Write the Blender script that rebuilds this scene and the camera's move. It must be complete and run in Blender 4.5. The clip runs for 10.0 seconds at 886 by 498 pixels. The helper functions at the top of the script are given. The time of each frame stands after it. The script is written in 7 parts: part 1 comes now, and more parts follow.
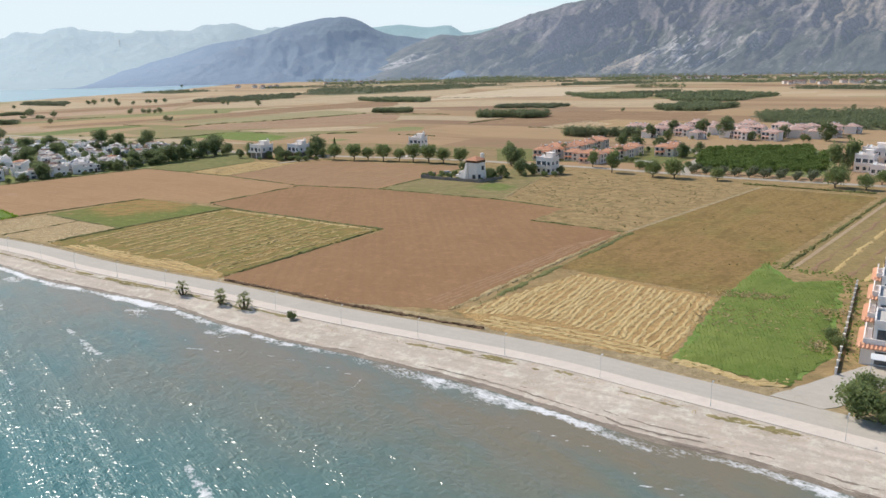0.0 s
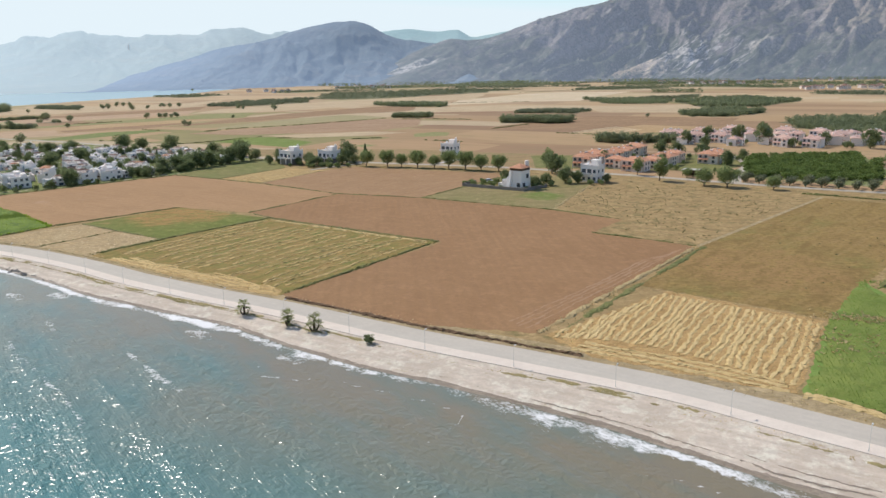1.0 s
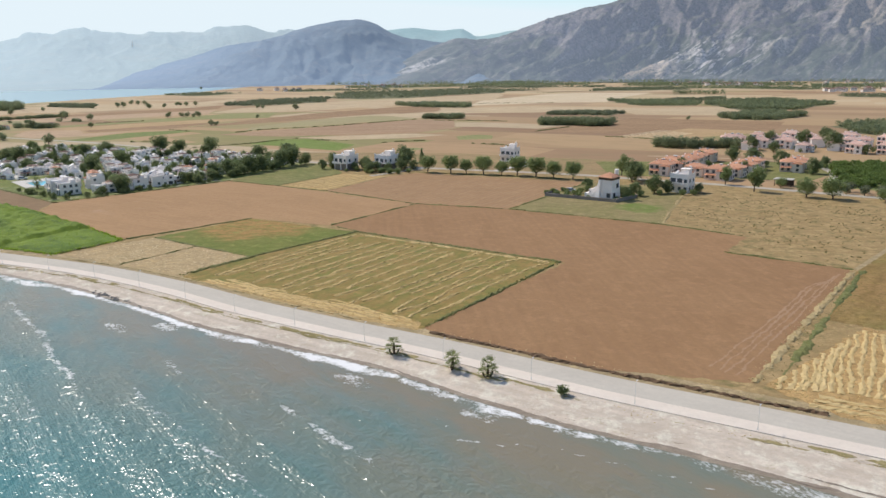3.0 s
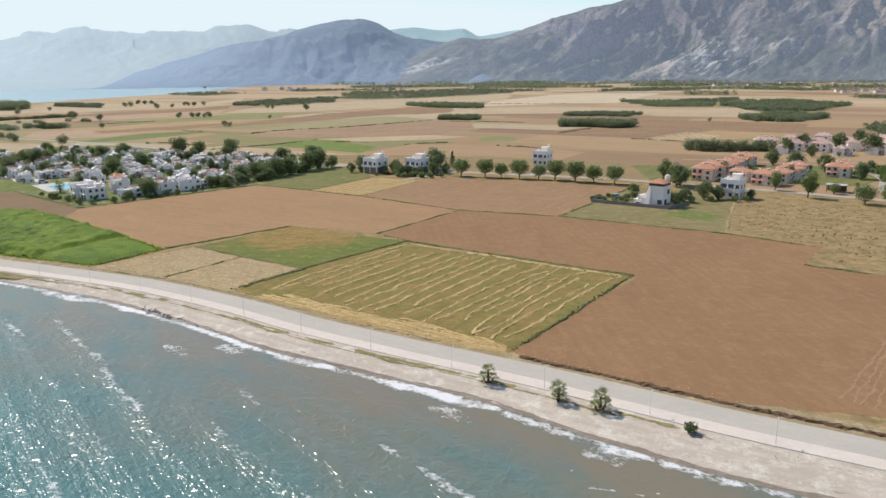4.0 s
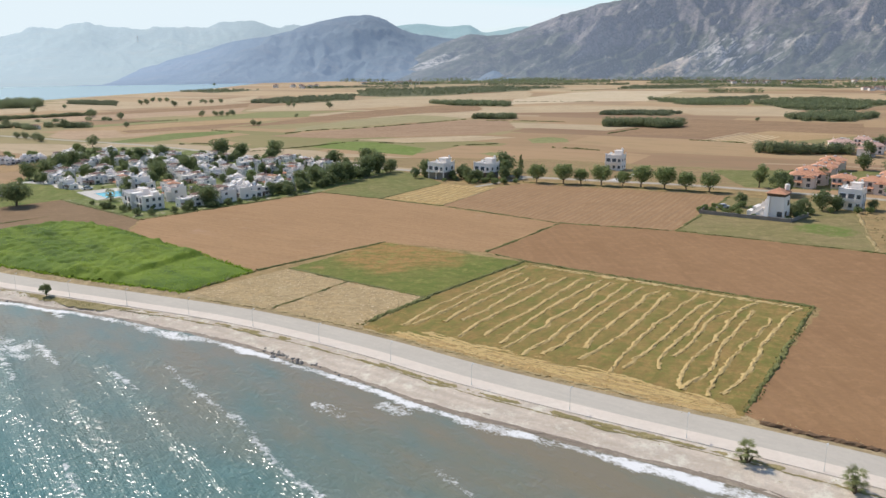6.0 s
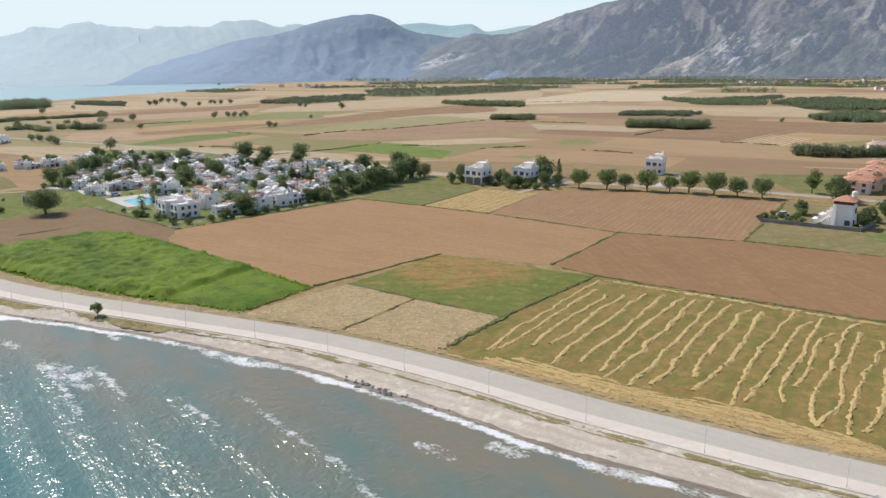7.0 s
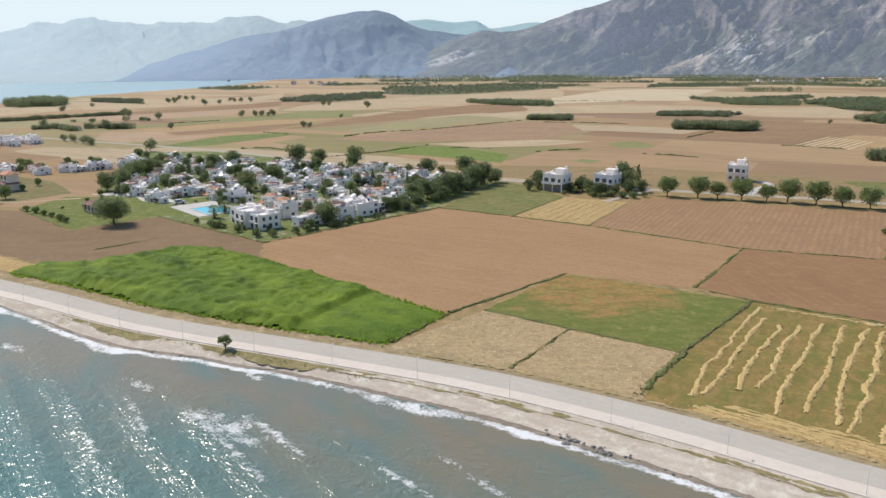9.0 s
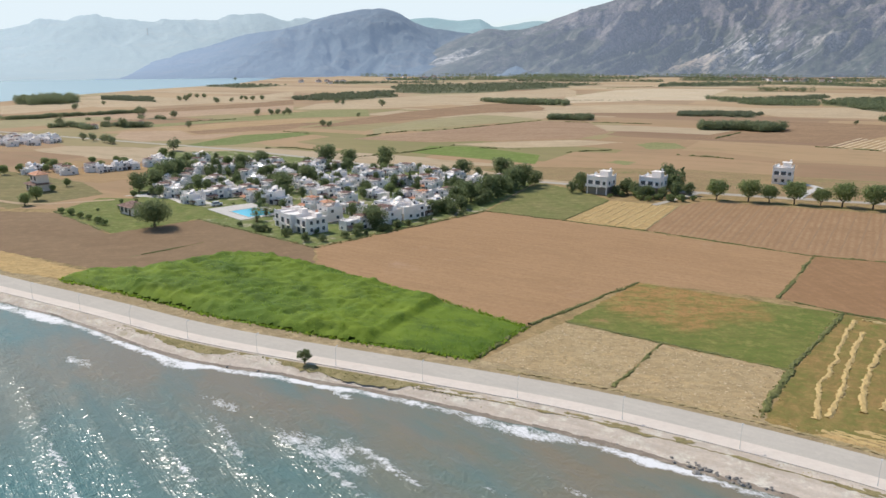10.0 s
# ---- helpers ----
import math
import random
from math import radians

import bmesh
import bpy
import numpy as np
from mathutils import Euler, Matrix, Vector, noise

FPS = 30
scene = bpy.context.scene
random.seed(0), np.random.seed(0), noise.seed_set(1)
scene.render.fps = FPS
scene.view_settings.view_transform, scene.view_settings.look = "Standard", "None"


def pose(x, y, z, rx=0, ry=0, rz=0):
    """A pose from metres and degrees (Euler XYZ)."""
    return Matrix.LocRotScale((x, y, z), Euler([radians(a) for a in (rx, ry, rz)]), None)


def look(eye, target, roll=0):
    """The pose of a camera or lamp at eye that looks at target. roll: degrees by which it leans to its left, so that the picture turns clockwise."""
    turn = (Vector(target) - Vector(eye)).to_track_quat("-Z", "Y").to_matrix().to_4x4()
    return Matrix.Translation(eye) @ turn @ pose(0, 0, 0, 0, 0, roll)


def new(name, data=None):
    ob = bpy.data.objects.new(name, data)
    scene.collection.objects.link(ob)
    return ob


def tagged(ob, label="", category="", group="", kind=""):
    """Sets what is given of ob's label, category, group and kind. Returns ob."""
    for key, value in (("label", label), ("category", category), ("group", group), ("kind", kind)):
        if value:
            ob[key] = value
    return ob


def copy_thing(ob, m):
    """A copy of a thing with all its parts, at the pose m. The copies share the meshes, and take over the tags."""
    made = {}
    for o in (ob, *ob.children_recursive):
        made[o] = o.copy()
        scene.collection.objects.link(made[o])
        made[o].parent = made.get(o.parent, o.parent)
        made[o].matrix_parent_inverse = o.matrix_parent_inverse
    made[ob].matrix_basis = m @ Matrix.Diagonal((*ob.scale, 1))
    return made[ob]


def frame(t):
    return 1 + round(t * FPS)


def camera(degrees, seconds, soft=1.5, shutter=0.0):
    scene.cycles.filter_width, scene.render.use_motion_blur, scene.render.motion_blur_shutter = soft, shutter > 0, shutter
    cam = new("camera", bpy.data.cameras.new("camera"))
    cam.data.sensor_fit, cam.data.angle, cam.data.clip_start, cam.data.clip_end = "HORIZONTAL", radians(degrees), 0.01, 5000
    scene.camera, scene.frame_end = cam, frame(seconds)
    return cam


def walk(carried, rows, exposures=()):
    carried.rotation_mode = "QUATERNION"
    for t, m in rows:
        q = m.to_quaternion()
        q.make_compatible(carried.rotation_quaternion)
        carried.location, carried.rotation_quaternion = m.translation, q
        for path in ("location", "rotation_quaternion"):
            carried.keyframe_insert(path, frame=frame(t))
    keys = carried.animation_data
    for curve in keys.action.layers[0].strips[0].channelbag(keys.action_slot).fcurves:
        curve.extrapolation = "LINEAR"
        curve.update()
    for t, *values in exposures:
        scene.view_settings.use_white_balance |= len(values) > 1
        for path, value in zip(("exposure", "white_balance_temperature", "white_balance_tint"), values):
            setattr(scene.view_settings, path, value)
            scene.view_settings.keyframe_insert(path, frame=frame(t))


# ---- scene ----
cam = camera(61.0, 10.0)
PATH = [
    (0, (9.884, -1.199, 45.784), (9.366, 0.672, 45.304), -1.2),
    (0.5, (1.68, 1.921, 45.9), (1.151, 3.791, 45.427), -1.1),
    (1, (-7.075, 5.334, 46.009), (-7.606, 7.204, 45.54), -1.1),
    (1.5, (-15.393, 8.126, 46.242), (-15.924, 9.996, 45.773), -1.0),
    (2, (-24.197, 10.706, 46.531), (-24.726, 12.577, 46.062), -0.9),
    (2.5, (-32.665, 13.042, 46.891), (-33.192, 14.913, 46.42), -0.8),
    (4, (-60.035, 22.569, 47.8), (-60.558, 24.441, 47.328), -0.6),
    (4.5, (-67.505, 25.455, 47.863), (-68.025, 27.327, 47.39), -0.5),
    (5, (-77.923, 29.675, 47.987), (-78.446, 31.546, 47.514), -0.5),
    (5.5, (-86.882, 33.794, 48.182), (-87.404, 35.665, 47.705), -0.5),
    (7, (-114.235, 43.682, 49.739), (-114.756, 45.552, 49.256), -0.6),
    (7.5, (-121.673, 45.463, 50.224), (-122.19, 47.333, 49.74), -0.5),
    (8, (-130.749, 47.487, 50.872), (-131.267, 49.357, 50.386), -0.5),
    (8.5, (-139.209, 49.456, 51.264), (-139.725, 51.326, 50.776), -0.4),
    (9, (-148.635, 51.521, 51.497), (-149.152, 53.389, 51.006), -0.4),
    (9.5, (-157.014, 53.097, 51.686), (-157.531, 54.965, 51.194), -0.3),
    (10, (-166.038, 54.561, 51.809), (-166.555, 56.428, 51.314), -0.2),
]
walk(cam, [(t, look(eye, target, roll)) for t, eye, target, roll in PATH])

# ---- world, sun, exposure ----
SUN_AZ, SUN_EL = radians(-63), radians(46)      # azimuth from +y, clockwise positive
world = bpy.data.worlds.new("sky")
scene.world = world
world.use_nodes = True
wn = world.node_tree.nodes
sky = wn.new("ShaderNodeTexSky")
sky.sky_type = "NISHITA"
sky.sun_disc = False
sky.sun_elevation, sky.sun_rotation = SUN_EL, SUN_AZ
sky.air_density, sky.dust_density, sky.ozone_density = 1.0, 0.15, 2.5
veil = wn.new("ShaderNodeMix")                    # thin haze evens out the bright sky round the sun
veil.data_type, veil.blend_type = "RGBA", "DARKEN"
veil.inputs[0].default_value = 1.0
veil.inputs[7].default_value = (5.7, 6.5, 7.0, 1)
world.node_tree.links.new(sky.outputs[0], veil.inputs[6])
world.node_tree.links.new(veil.outputs[2], wn["Background"].inputs[0])
wn["Background"].inputs[1].default_value = 0.138

sun = new("sun", bpy.data.lights.new("sun", "SUN"))
sun.data.energy, sun.data.angle, sun.data.color = 4.2, radians(0.6), (1.0, 0.935, 0.85)
sun_dir = Vector((math.sin(SUN_AZ) * math.cos(SUN_EL), math.cos(SUN_AZ) * math.cos(SUN_EL), math.sin(SUN_EL)))
sun.matrix_world = look(sun_dir * 200, (0, 0, 0))


# ---- materials ----
class Nodes:
    """Short hand for building a node material."""

    def __init__(self, name):
        self.mat = bpy.data.materials.new(name)
        self.mat.use_nodes = True
        self.tree = self.mat.node_tree
        self.bsdf = self.tree.nodes["Principled BSDF"]
        self.position = self.add("ShaderNodeNewGeometry").outputs["Position"]

    def add(self, kind, **values):
        node = self.tree.nodes.new(kind)
        for key, value in values.items():
            if key in node.inputs:
                self.put(node.inputs[key], value)
            else:
                setattr(node, key, value)
        return node

    def put(self, socket, value):
        if hasattr(value, "is_output"):
            self.tree.links.new(value, socket)
        elif socket.type == "RGBA" and len(value) == 3:
            socket.default_value = (*value, 1)
        else:
            socket.default_value = value

    def mapped(self, scale=(1, 1, 1), turn=0.0, source=None):
        node = self.add("ShaderNodeMapping", vector_type="TEXTURE")
        self.put(node.inputs["Vector"], source or self.position)
        node.inputs["Rotation"].default_value = (0, 0, radians(turn))
        node.inputs["Scale"].default_value = scale
        return node.outputs[0]

    def noise(self, size, detail=4.0, rough=0.6, vector=None, warp=0.0):
        node = self.add("ShaderNodeTexNoise", Scale=1.0 / size, Detail=detail, Roughness=rough, Distortion=warp)
        self.put(node.inputs["Vector"], vector or self.position)
        return node.outputs[0]

    def ramp(self, fac, low, high):
        node = self.add("ShaderNodeMapRange", **{"From Min": low, "From Max": high})
        self.put(node.inputs["Value"], fac)
        return node.outputs[0]

    def mix(self, fac, a, b, how="MIX"):
        node = self.add("ShaderNodeMix", data_type="RGBA", blend_type=how)
        self.put(node.inputs[0], fac)
        self.put(node.inputs[6], a)
        self.put(node.inputs[7], b)
        return node.outputs[2]

    def math(self, how, a, b=0.0):
        node = self.add("ShaderNodeMath", operation=how)
        self.put(node.inputs[0], a)
        self.put(node.inputs[1], b)
        return node.outputs[0]

    def attribute(self, name):
        return self.add("ShaderNodeAttribute", attribute_name=name).outputs["Fac"]

    def island(self):
        return self.add("ShaderNodeNewGeometry").outputs["Random Per Island"]

    def object_random(self):
        return self.add("ShaderNodeObjectInfo").outputs["Random"]

    def finish(self, color, rough=0.9, bump=None, height=0.1, distance=1.0, metal=0.0, spec=0.25):
        self.put(self.bsdf.inputs["Base Color"], color)
        self.put(self.bsdf.inputs["Roughness"], rough)
        self.bsdf.inputs["Metallic"].default_value = metal
        self.bsdf.inputs["Specular IOR Level"].default_value = spec
        if bump is not None:
            node = self.add("ShaderNodeBump", Strength=height, Distance=distance)
            self.put(node.inputs["Height"], bump)
            self.tree.links.new(node.outputs[0], self.bsdf.inputs["Normal"])
        return self.mat


def soil(name, a, b, c, big=30.0, small=1.2, stripe=None, spots=None, height=0.5, rough=0.95, grain=1.0, patch=None):
    """Ground cover: a and b in large patches, c in fine specks; stripe = (turn, period, colour, strength); spots = (size, colour, low, high); patch = (x, y, size, colour)."""
    n = Nodes(name)
    color = n.mix(n.ramp(n.noise(big, 5, 0.65, warp=0.4), 0.36, 0.64), a, b)
    fine = n.noise(small, 5, 0.7)
    color = n.mix(n.math("MULTIPLY", n.ramp(fine, 0.46, 0.72), 0.55), color, c)
    streaks = n.noise(1.0, 3, 0.6, n.mapped((big * 0.9, small * 1.6, 1), stripe[0] if stripe else 20))
    color = n.mix(n.math("MULTIPLY", n.ramp(streaks, 0.42, 0.68), 0.3), color, c)
    if stripe:
        turn, period, tint, strength = stripe
        wave = n.add("ShaderNodeTexWave", wave_type="BANDS", bands_direction="Y", Scale=0.314159 / period, Distortion=1.6, Detail=3.0)
        wave.inputs["Detail Scale"].default_value = 1.5
        n.put(wave.inputs["Vector"], n.mapped((1, 1, 1), turn))
        broken = n.math("MULTIPLY", wave.outputs["Fac"], n.ramp(n.noise(6.0, 4), 0.3, 0.6))
        color = n.mix(n.math("MULTIPLY", broken, strength), color, tint)
    if spots:
        size, tint, low, high = spots
        color = n.mix(n.ramp(n.noise(size, 6, 0.7), low, high), color, tint)
    if patch:
        x, y, size, tint = patch
        away = n.add("ShaderNodeVectorMath", operation="DISTANCE")
        n.put(away.inputs[0], n.position)
        away.inputs[1].default_value = (x, y, 0)
        worn = n.math("ADD", n.math("DIVIDE", away.outputs["Value"], size), n.math("MULTIPLY", n.math("SUBTRACT", n.noise(9.0, 7, 0.7), 0.5), 1.7))
        color = n.mix(n.math("MULTIPLY", n.ramp(worn, 1.15, 0.75), 0.85), color, tint)
    cover = n.noise(big * 0.28, 7, 0.72, n.mapped((2.2, 0.8, 1), stripe[0] if stripe else 20), warp=0.6)
    color = n.mix(n.math("MULTIPLY", n.ramp(cover, 0.46, 0.62), 0.6 * grain), color, tuple(v * 0.74 for v in a))
    color = n.mix(n.math("MULTIPLY", n.ramp(n.noise(3.6, 7, 0.8), 0.50, 0.62), 0.6 * grain), color, tuple(min(0.8, v * 1.3) for v in b))
    color = n.mix(n.math("MULTIPLY", n.ramp(n.noise(1.3, 5, 0.8), 0.50, 0.60), 0.55 * grain), color, tuple(v * 0.7 for v in b))
    return n.finish(color, rough, fine, height, 0.25, spec=0.1)


def plain(name, a, b, size=0.6, rough=0.8, height=0.2, metal=0.0, spec=0.3, vary=0.0):
    """Paint, plaster, wood, stone: a worn towards b by noise at two scales; vary: how far objects differ from one another."""
    n = Nodes(name)
    color = n.mix(n.ramp(n.noise(size * 6, 4, 0.6), 0.35, 0.75), a, b)
    color = n.mix(n.math("MULTIPLY", n.ramp(n.noise(size, 5, 0.7), 0.5, 0.8), 0.5), color, b)
    if vary:
        shade = n.ramp(n.object_random(), 0.0, 1.0)
        color = n.mix(n.math("MULTIPLY", shade, vary), color, b)
    return n.finish(color, rough, n.noise(size * 0.4, 5), height, 0.05, metal, spec)


def leafy(name, dark, light, tip, translucency=0.35):
    """Foliage: colour varies from leaf clump to leaf clump and from plant to plant, and light passes through the leaves."""
    n = Nodes(name)
    color = n.mix(n.ramp(n.noise(1.6, 3), 0.35, 0.65), dark, light)
    color = n.mix(n.math("MULTIPLY", n.island(), 0.45), color, tip)
    color = n.mix(n.math("MULTIPLY", n.object_random(), 0.3), color, dark)
    n.finish(color, 0.7, spec=0.2)
    through_leaf = n.add("ShaderNodeBsdfTranslucent")
    n.put(through_leaf.inputs["Color"], color)
    blend = n.add("ShaderNodeMixShader", Fac=translucency)
    n.tree.links.new(n.bsdf.outputs[0], blend.inputs[1])
    n.tree.links.new(through_leaf.outputs[0], blend.inputs[2])
    n.tree.links.new(blend.outputs[0], n.tree.nodes["Material Output"].inputs["Surface"])
    return n.mat


PLOUGHED = soil("ploughed_soil", (0.302, 0.171, 0.085), (0.336, 0.195, 0.098), (0.252, 0.149, 0.075), 35, 0.8, (-70, 2.4, (0.225, 0.13, 0.078), 0.22), grain=0.55)
PALE_SOIL = soil("pale_soil", (0.385, 0.234, 0.12), (0.345, 0.206, 0.104), (0.45, 0.285, 0.152), 40, 0.9, (-18, 2.6, (0.30, 0.185, 0.11), 0.25), (34, (0.45, 0.30, 0.20), 0.62, 0.80), grain=0.55)
DARK_SOIL = soil("dark_soil", (0.245, 0.16, 0.09), (0.275, 0.185, 0.105), (0.21, 0.135, 0.075), 25, 0.8, (25, 1.2, (0.18, 0.115, 0.07), 0.25), grain=0.55)
FURROWED = soil("furrowed_soil", (0.335, 0.20, 0.105), (0.305, 0.182, 0.094), (0.37, 0.23, 0.125), 25, 0.8, (-104, 2.0, (0.45, 0.30, 0.17), 0.5), grain=0.6)
MOWN_GREEN = soil("mown_green", (0.185, 0.185, 0.05), (0.315, 0.195, 0.075), (0.15, 0.16, 0.042), 8, 0.7, (72, 4.4, (0.38, 0.24, 0.095), 0.4), (6, (0.155, 0.18, 0.042), 0.57, 0.68), grain=1.0)
WEEDY = soil("weedy_green", (0.15, 0.185, 0.042), (0.215, 0.20, 0.062), (0.12, 0.145, 0.036), 14, 0.8, None, (9, (0.33, 0.205, 0.09), 0.59, 0.70), grain=1.2, patch=(-159, 220, 18, (0.40, 0.21, 0.085)))
STUBBLE = soil("straw_stubble", (0.45, 0.335, 0.18), (0.40, 0.285, 0.145), (0.58, 0.45, 0.28), 10, 0.6, (16, 1.8, (0.36, 0.25, 0.125), 0.3), (13, (0.24, 0.215, 0.085), 0.64, 0.8), grain=1.3)
GOLD = soil("golden_stubble", (0.50, 0.345, 0.15), (0.43, 0.285, 0.12), (0.55, 0.41, 0.205), 8, 0.6, grain=1.3)
HAYFIELD = soil("hay_stubble", (0.41, 0.255, 0.105), (0.47, 0.305, 0.13), (0.50, 0.36, 0.17), 9, 0.6, grain=1.3)
DRY_GRASS = soil("dry_grass", (0.34, 0.23, 0.105), (0.38, 0.265, 0.13), (0.26, 0.19, 0.08), 14, 0.8, None, (4.5, (0.185, 0.155, 0.064), 0.50, 0.62), grain=1.2)
OLIVE_GRASS = soil("olive_grass", (0.285, 0.182, 0.07), (0.25, 0.17, 0.06), (0.34, 0.225, 0.10), 22, 0.9, (63, 2.6, (0.36, 0.255, 0.115), 0.35), (34, (0.195, 0.18, 0.056), 0.47, 0.64), grain=1.5, patch=(18, 186, 20, (0.315, 0.19, 0.082)))
CROP_GREEN = soil("crop_green", (0.18, 0.27, 0.062), (0.215, 0.29, 0.078), (0.15, 0.23, 0.05), 12, 0.8, (62, 1.8, (0.13, 0.205, 0.045), 0.4))
REED_FLOOR = soil("reed_floor", (0.16, 0.25, 0.035), (0.20, 0.29, 0.045), (0.12, 0.2, 0.03), 14, 1.0)
VILLAGE_GROUND = soil("garden_ground", (0.135, 0.19, 0.048), (0.23, 0.225, 0.09), (0.095, 0.135, 0.038), 9, 0.8, None, (7, (0.50, 0.42, 0.33), 0.54, 0.62))
SHORE_GRASS = soil("shore_grass", (0.25, 0.21, 0.09), (0.36, 0.29, 0.15), (0.18, 0.165, 0.065), 5, 0.7)
LAWN = soil("lawn", (0.17, 0.185, 0.06), (0.25, 0.215, 0.09), (0.12, 0.145, 0.042), 12, 0.7)
FAR_GREEN = soil("far_green", (0.17, 0.215, 0.065), (0.215, 0.225, 0.085), (0.13, 0.17, 0.048), 30, 3.0)
FAR_BROWN = soil("far_brown", (0.29, 0.185, 0.105), (0.34, 0.22, 0.125), (0.25, 0.155, 0.09), 50, 4.0)
FAR_TAN = soil("far_tan", (0.46, 0.315, 0.165), (0.40, 0.265, 0.135), (0.50, 0.36, 0.20), 60, 4.0)
ASPHALT = soil("worn_asphalt", (0.505, 0.45, 0.375), (0.535, 0.48, 0.40), (0.465, 0.41, 0.34), 14, 0.5, (-20, 1.5, (0.46, 0.415, 0.36), 0.3), height=0.15, rough=0.85, grain=0.25)
PROMENADE = soil("promenade_concrete", (0.72, 0.62, 0.52), (0.68, 0.585, 0.49), (0.63, 0.54, 0.445), 10, 0.6, height=0.15, rough=0.85, grain=0.25)
BEACH = soil("beach_shingle", (0.59, 0.49, 0.39), (0.70, 0.595, 0.49), (0.42, 0.34, 0.25), 12, 0.6, (-19, 2.2, (0.38, 0.31, 0.235), 0.4), (5, (0.36, 0.30, 0.175), 0.60, 0.72), grain=0.9)
DIRT = soil("bare_earth", (0.47, 0.345, 0.22), (0.40, 0.275, 0.165), (0.54, 0.42, 0.285), 6, 0.7)
BACK_LANE = soil("dusty_lane", (0.47, 0.42, 0.34), (0.42, 0.37, 0.295), (0.38, 0.33, 0.26), 8, 0.6, height=0.1, grain=0.6)
ROADSIDE = soil("roadside_weeds", (0.36, 0.27, 0.15), (0.42, 0.32, 0.185), (0.26, 0.21, 0.105), 5, 0.7, None, (3, (0.22, 0.19, 0.08), 0.56, 0.68), grain=1.4)
WET_SHINGLE = soil("wet_shingle", (0.27, 0.215, 0.16), (0.33, 0.27, 0.205), (0.20, 0.155, 0.11), 3, 0.5, height=0.3, rough=0.5)
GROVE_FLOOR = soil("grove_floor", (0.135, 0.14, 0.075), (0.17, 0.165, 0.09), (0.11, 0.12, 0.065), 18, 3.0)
PAVING = soil("pale_paving", (0.62, 0.58, 0.52), (0.56, 0.52, 0.46), (0.50, 0.46, 0.40), 6, 0.6, height=0.1, rough=0.8, grain=0.4)


def patchwork(name):
    """The open plain: long strips of stubble, tilled earth and pasture in irregular blocks."""
    n = Nodes(name)
    cells = n.add("ShaderNodeTexVoronoi", Scale=1.0, Randomness=0.85, distance="CHEBYCHEV")
    vector = n.mapped((190, 62, 1), -14)
    n.put(cells.inputs["Vector"], vector)
    pick = n.add("ShaderNodeValToRGB")
    split = n.add("ShaderNodeSeparateColor")
    n.put(split.inputs[0], cells.outputs["Color"])
    n.put(pick.inputs[0], split.outputs[0])
    ramp = pick.color_ramp
    ramp.interpolation = "CONSTANT"
    tones = ((0.0, (0.395, 0.265, 0.145)), (0.24, (0.345, 0.225, 0.125)), (0.40, (0.45, 0.345, 0.22)), (0.50, (0.30, 0.19, 0.11)),
             (0.64, (0.385, 0.25, 0.138)), (0.76, (0.265, 0.165, 0.10)), (0.85, (0.25, 0.22, 0.095)), (0.93, (0.31, 0.255, 0.125)))
    for i, (where, tone) in enumerate(tones):
        stop = ramp.elements[i] if i < 2 else ramp.elements.new(where)
        stop.position, stop.color = where, (*tone, 1)
    color = n.mix(n.math("MULTIPLY", n.ramp(n.noise(45, 5, 0.65, n.mapped((2.5, 1, 1), -14)), 0.42, 0.75), 0.35), pick.outputs[0], (0.43, 0.295, 0.165))
    color = n.mix(n.math("MULTIPLY", n.ramp(n.noise(9, 6, 0.7, n.mapped((3, 1, 1), -14)), 0.50, 0.72), 0.6), color, (0.235, 0.19, 0.10))
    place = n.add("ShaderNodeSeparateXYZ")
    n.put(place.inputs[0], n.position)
    # paling with distance put into the base colour, in broad straw-toned patches
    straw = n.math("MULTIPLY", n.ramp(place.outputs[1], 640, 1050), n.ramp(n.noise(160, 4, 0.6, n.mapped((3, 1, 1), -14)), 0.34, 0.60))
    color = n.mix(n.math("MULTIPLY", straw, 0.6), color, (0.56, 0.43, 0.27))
    return n.finish(color, 0.95, n.noise(2, 4), 0.3, 0.3, spec=0.1)


PLAIN = patchwork("open_plain")


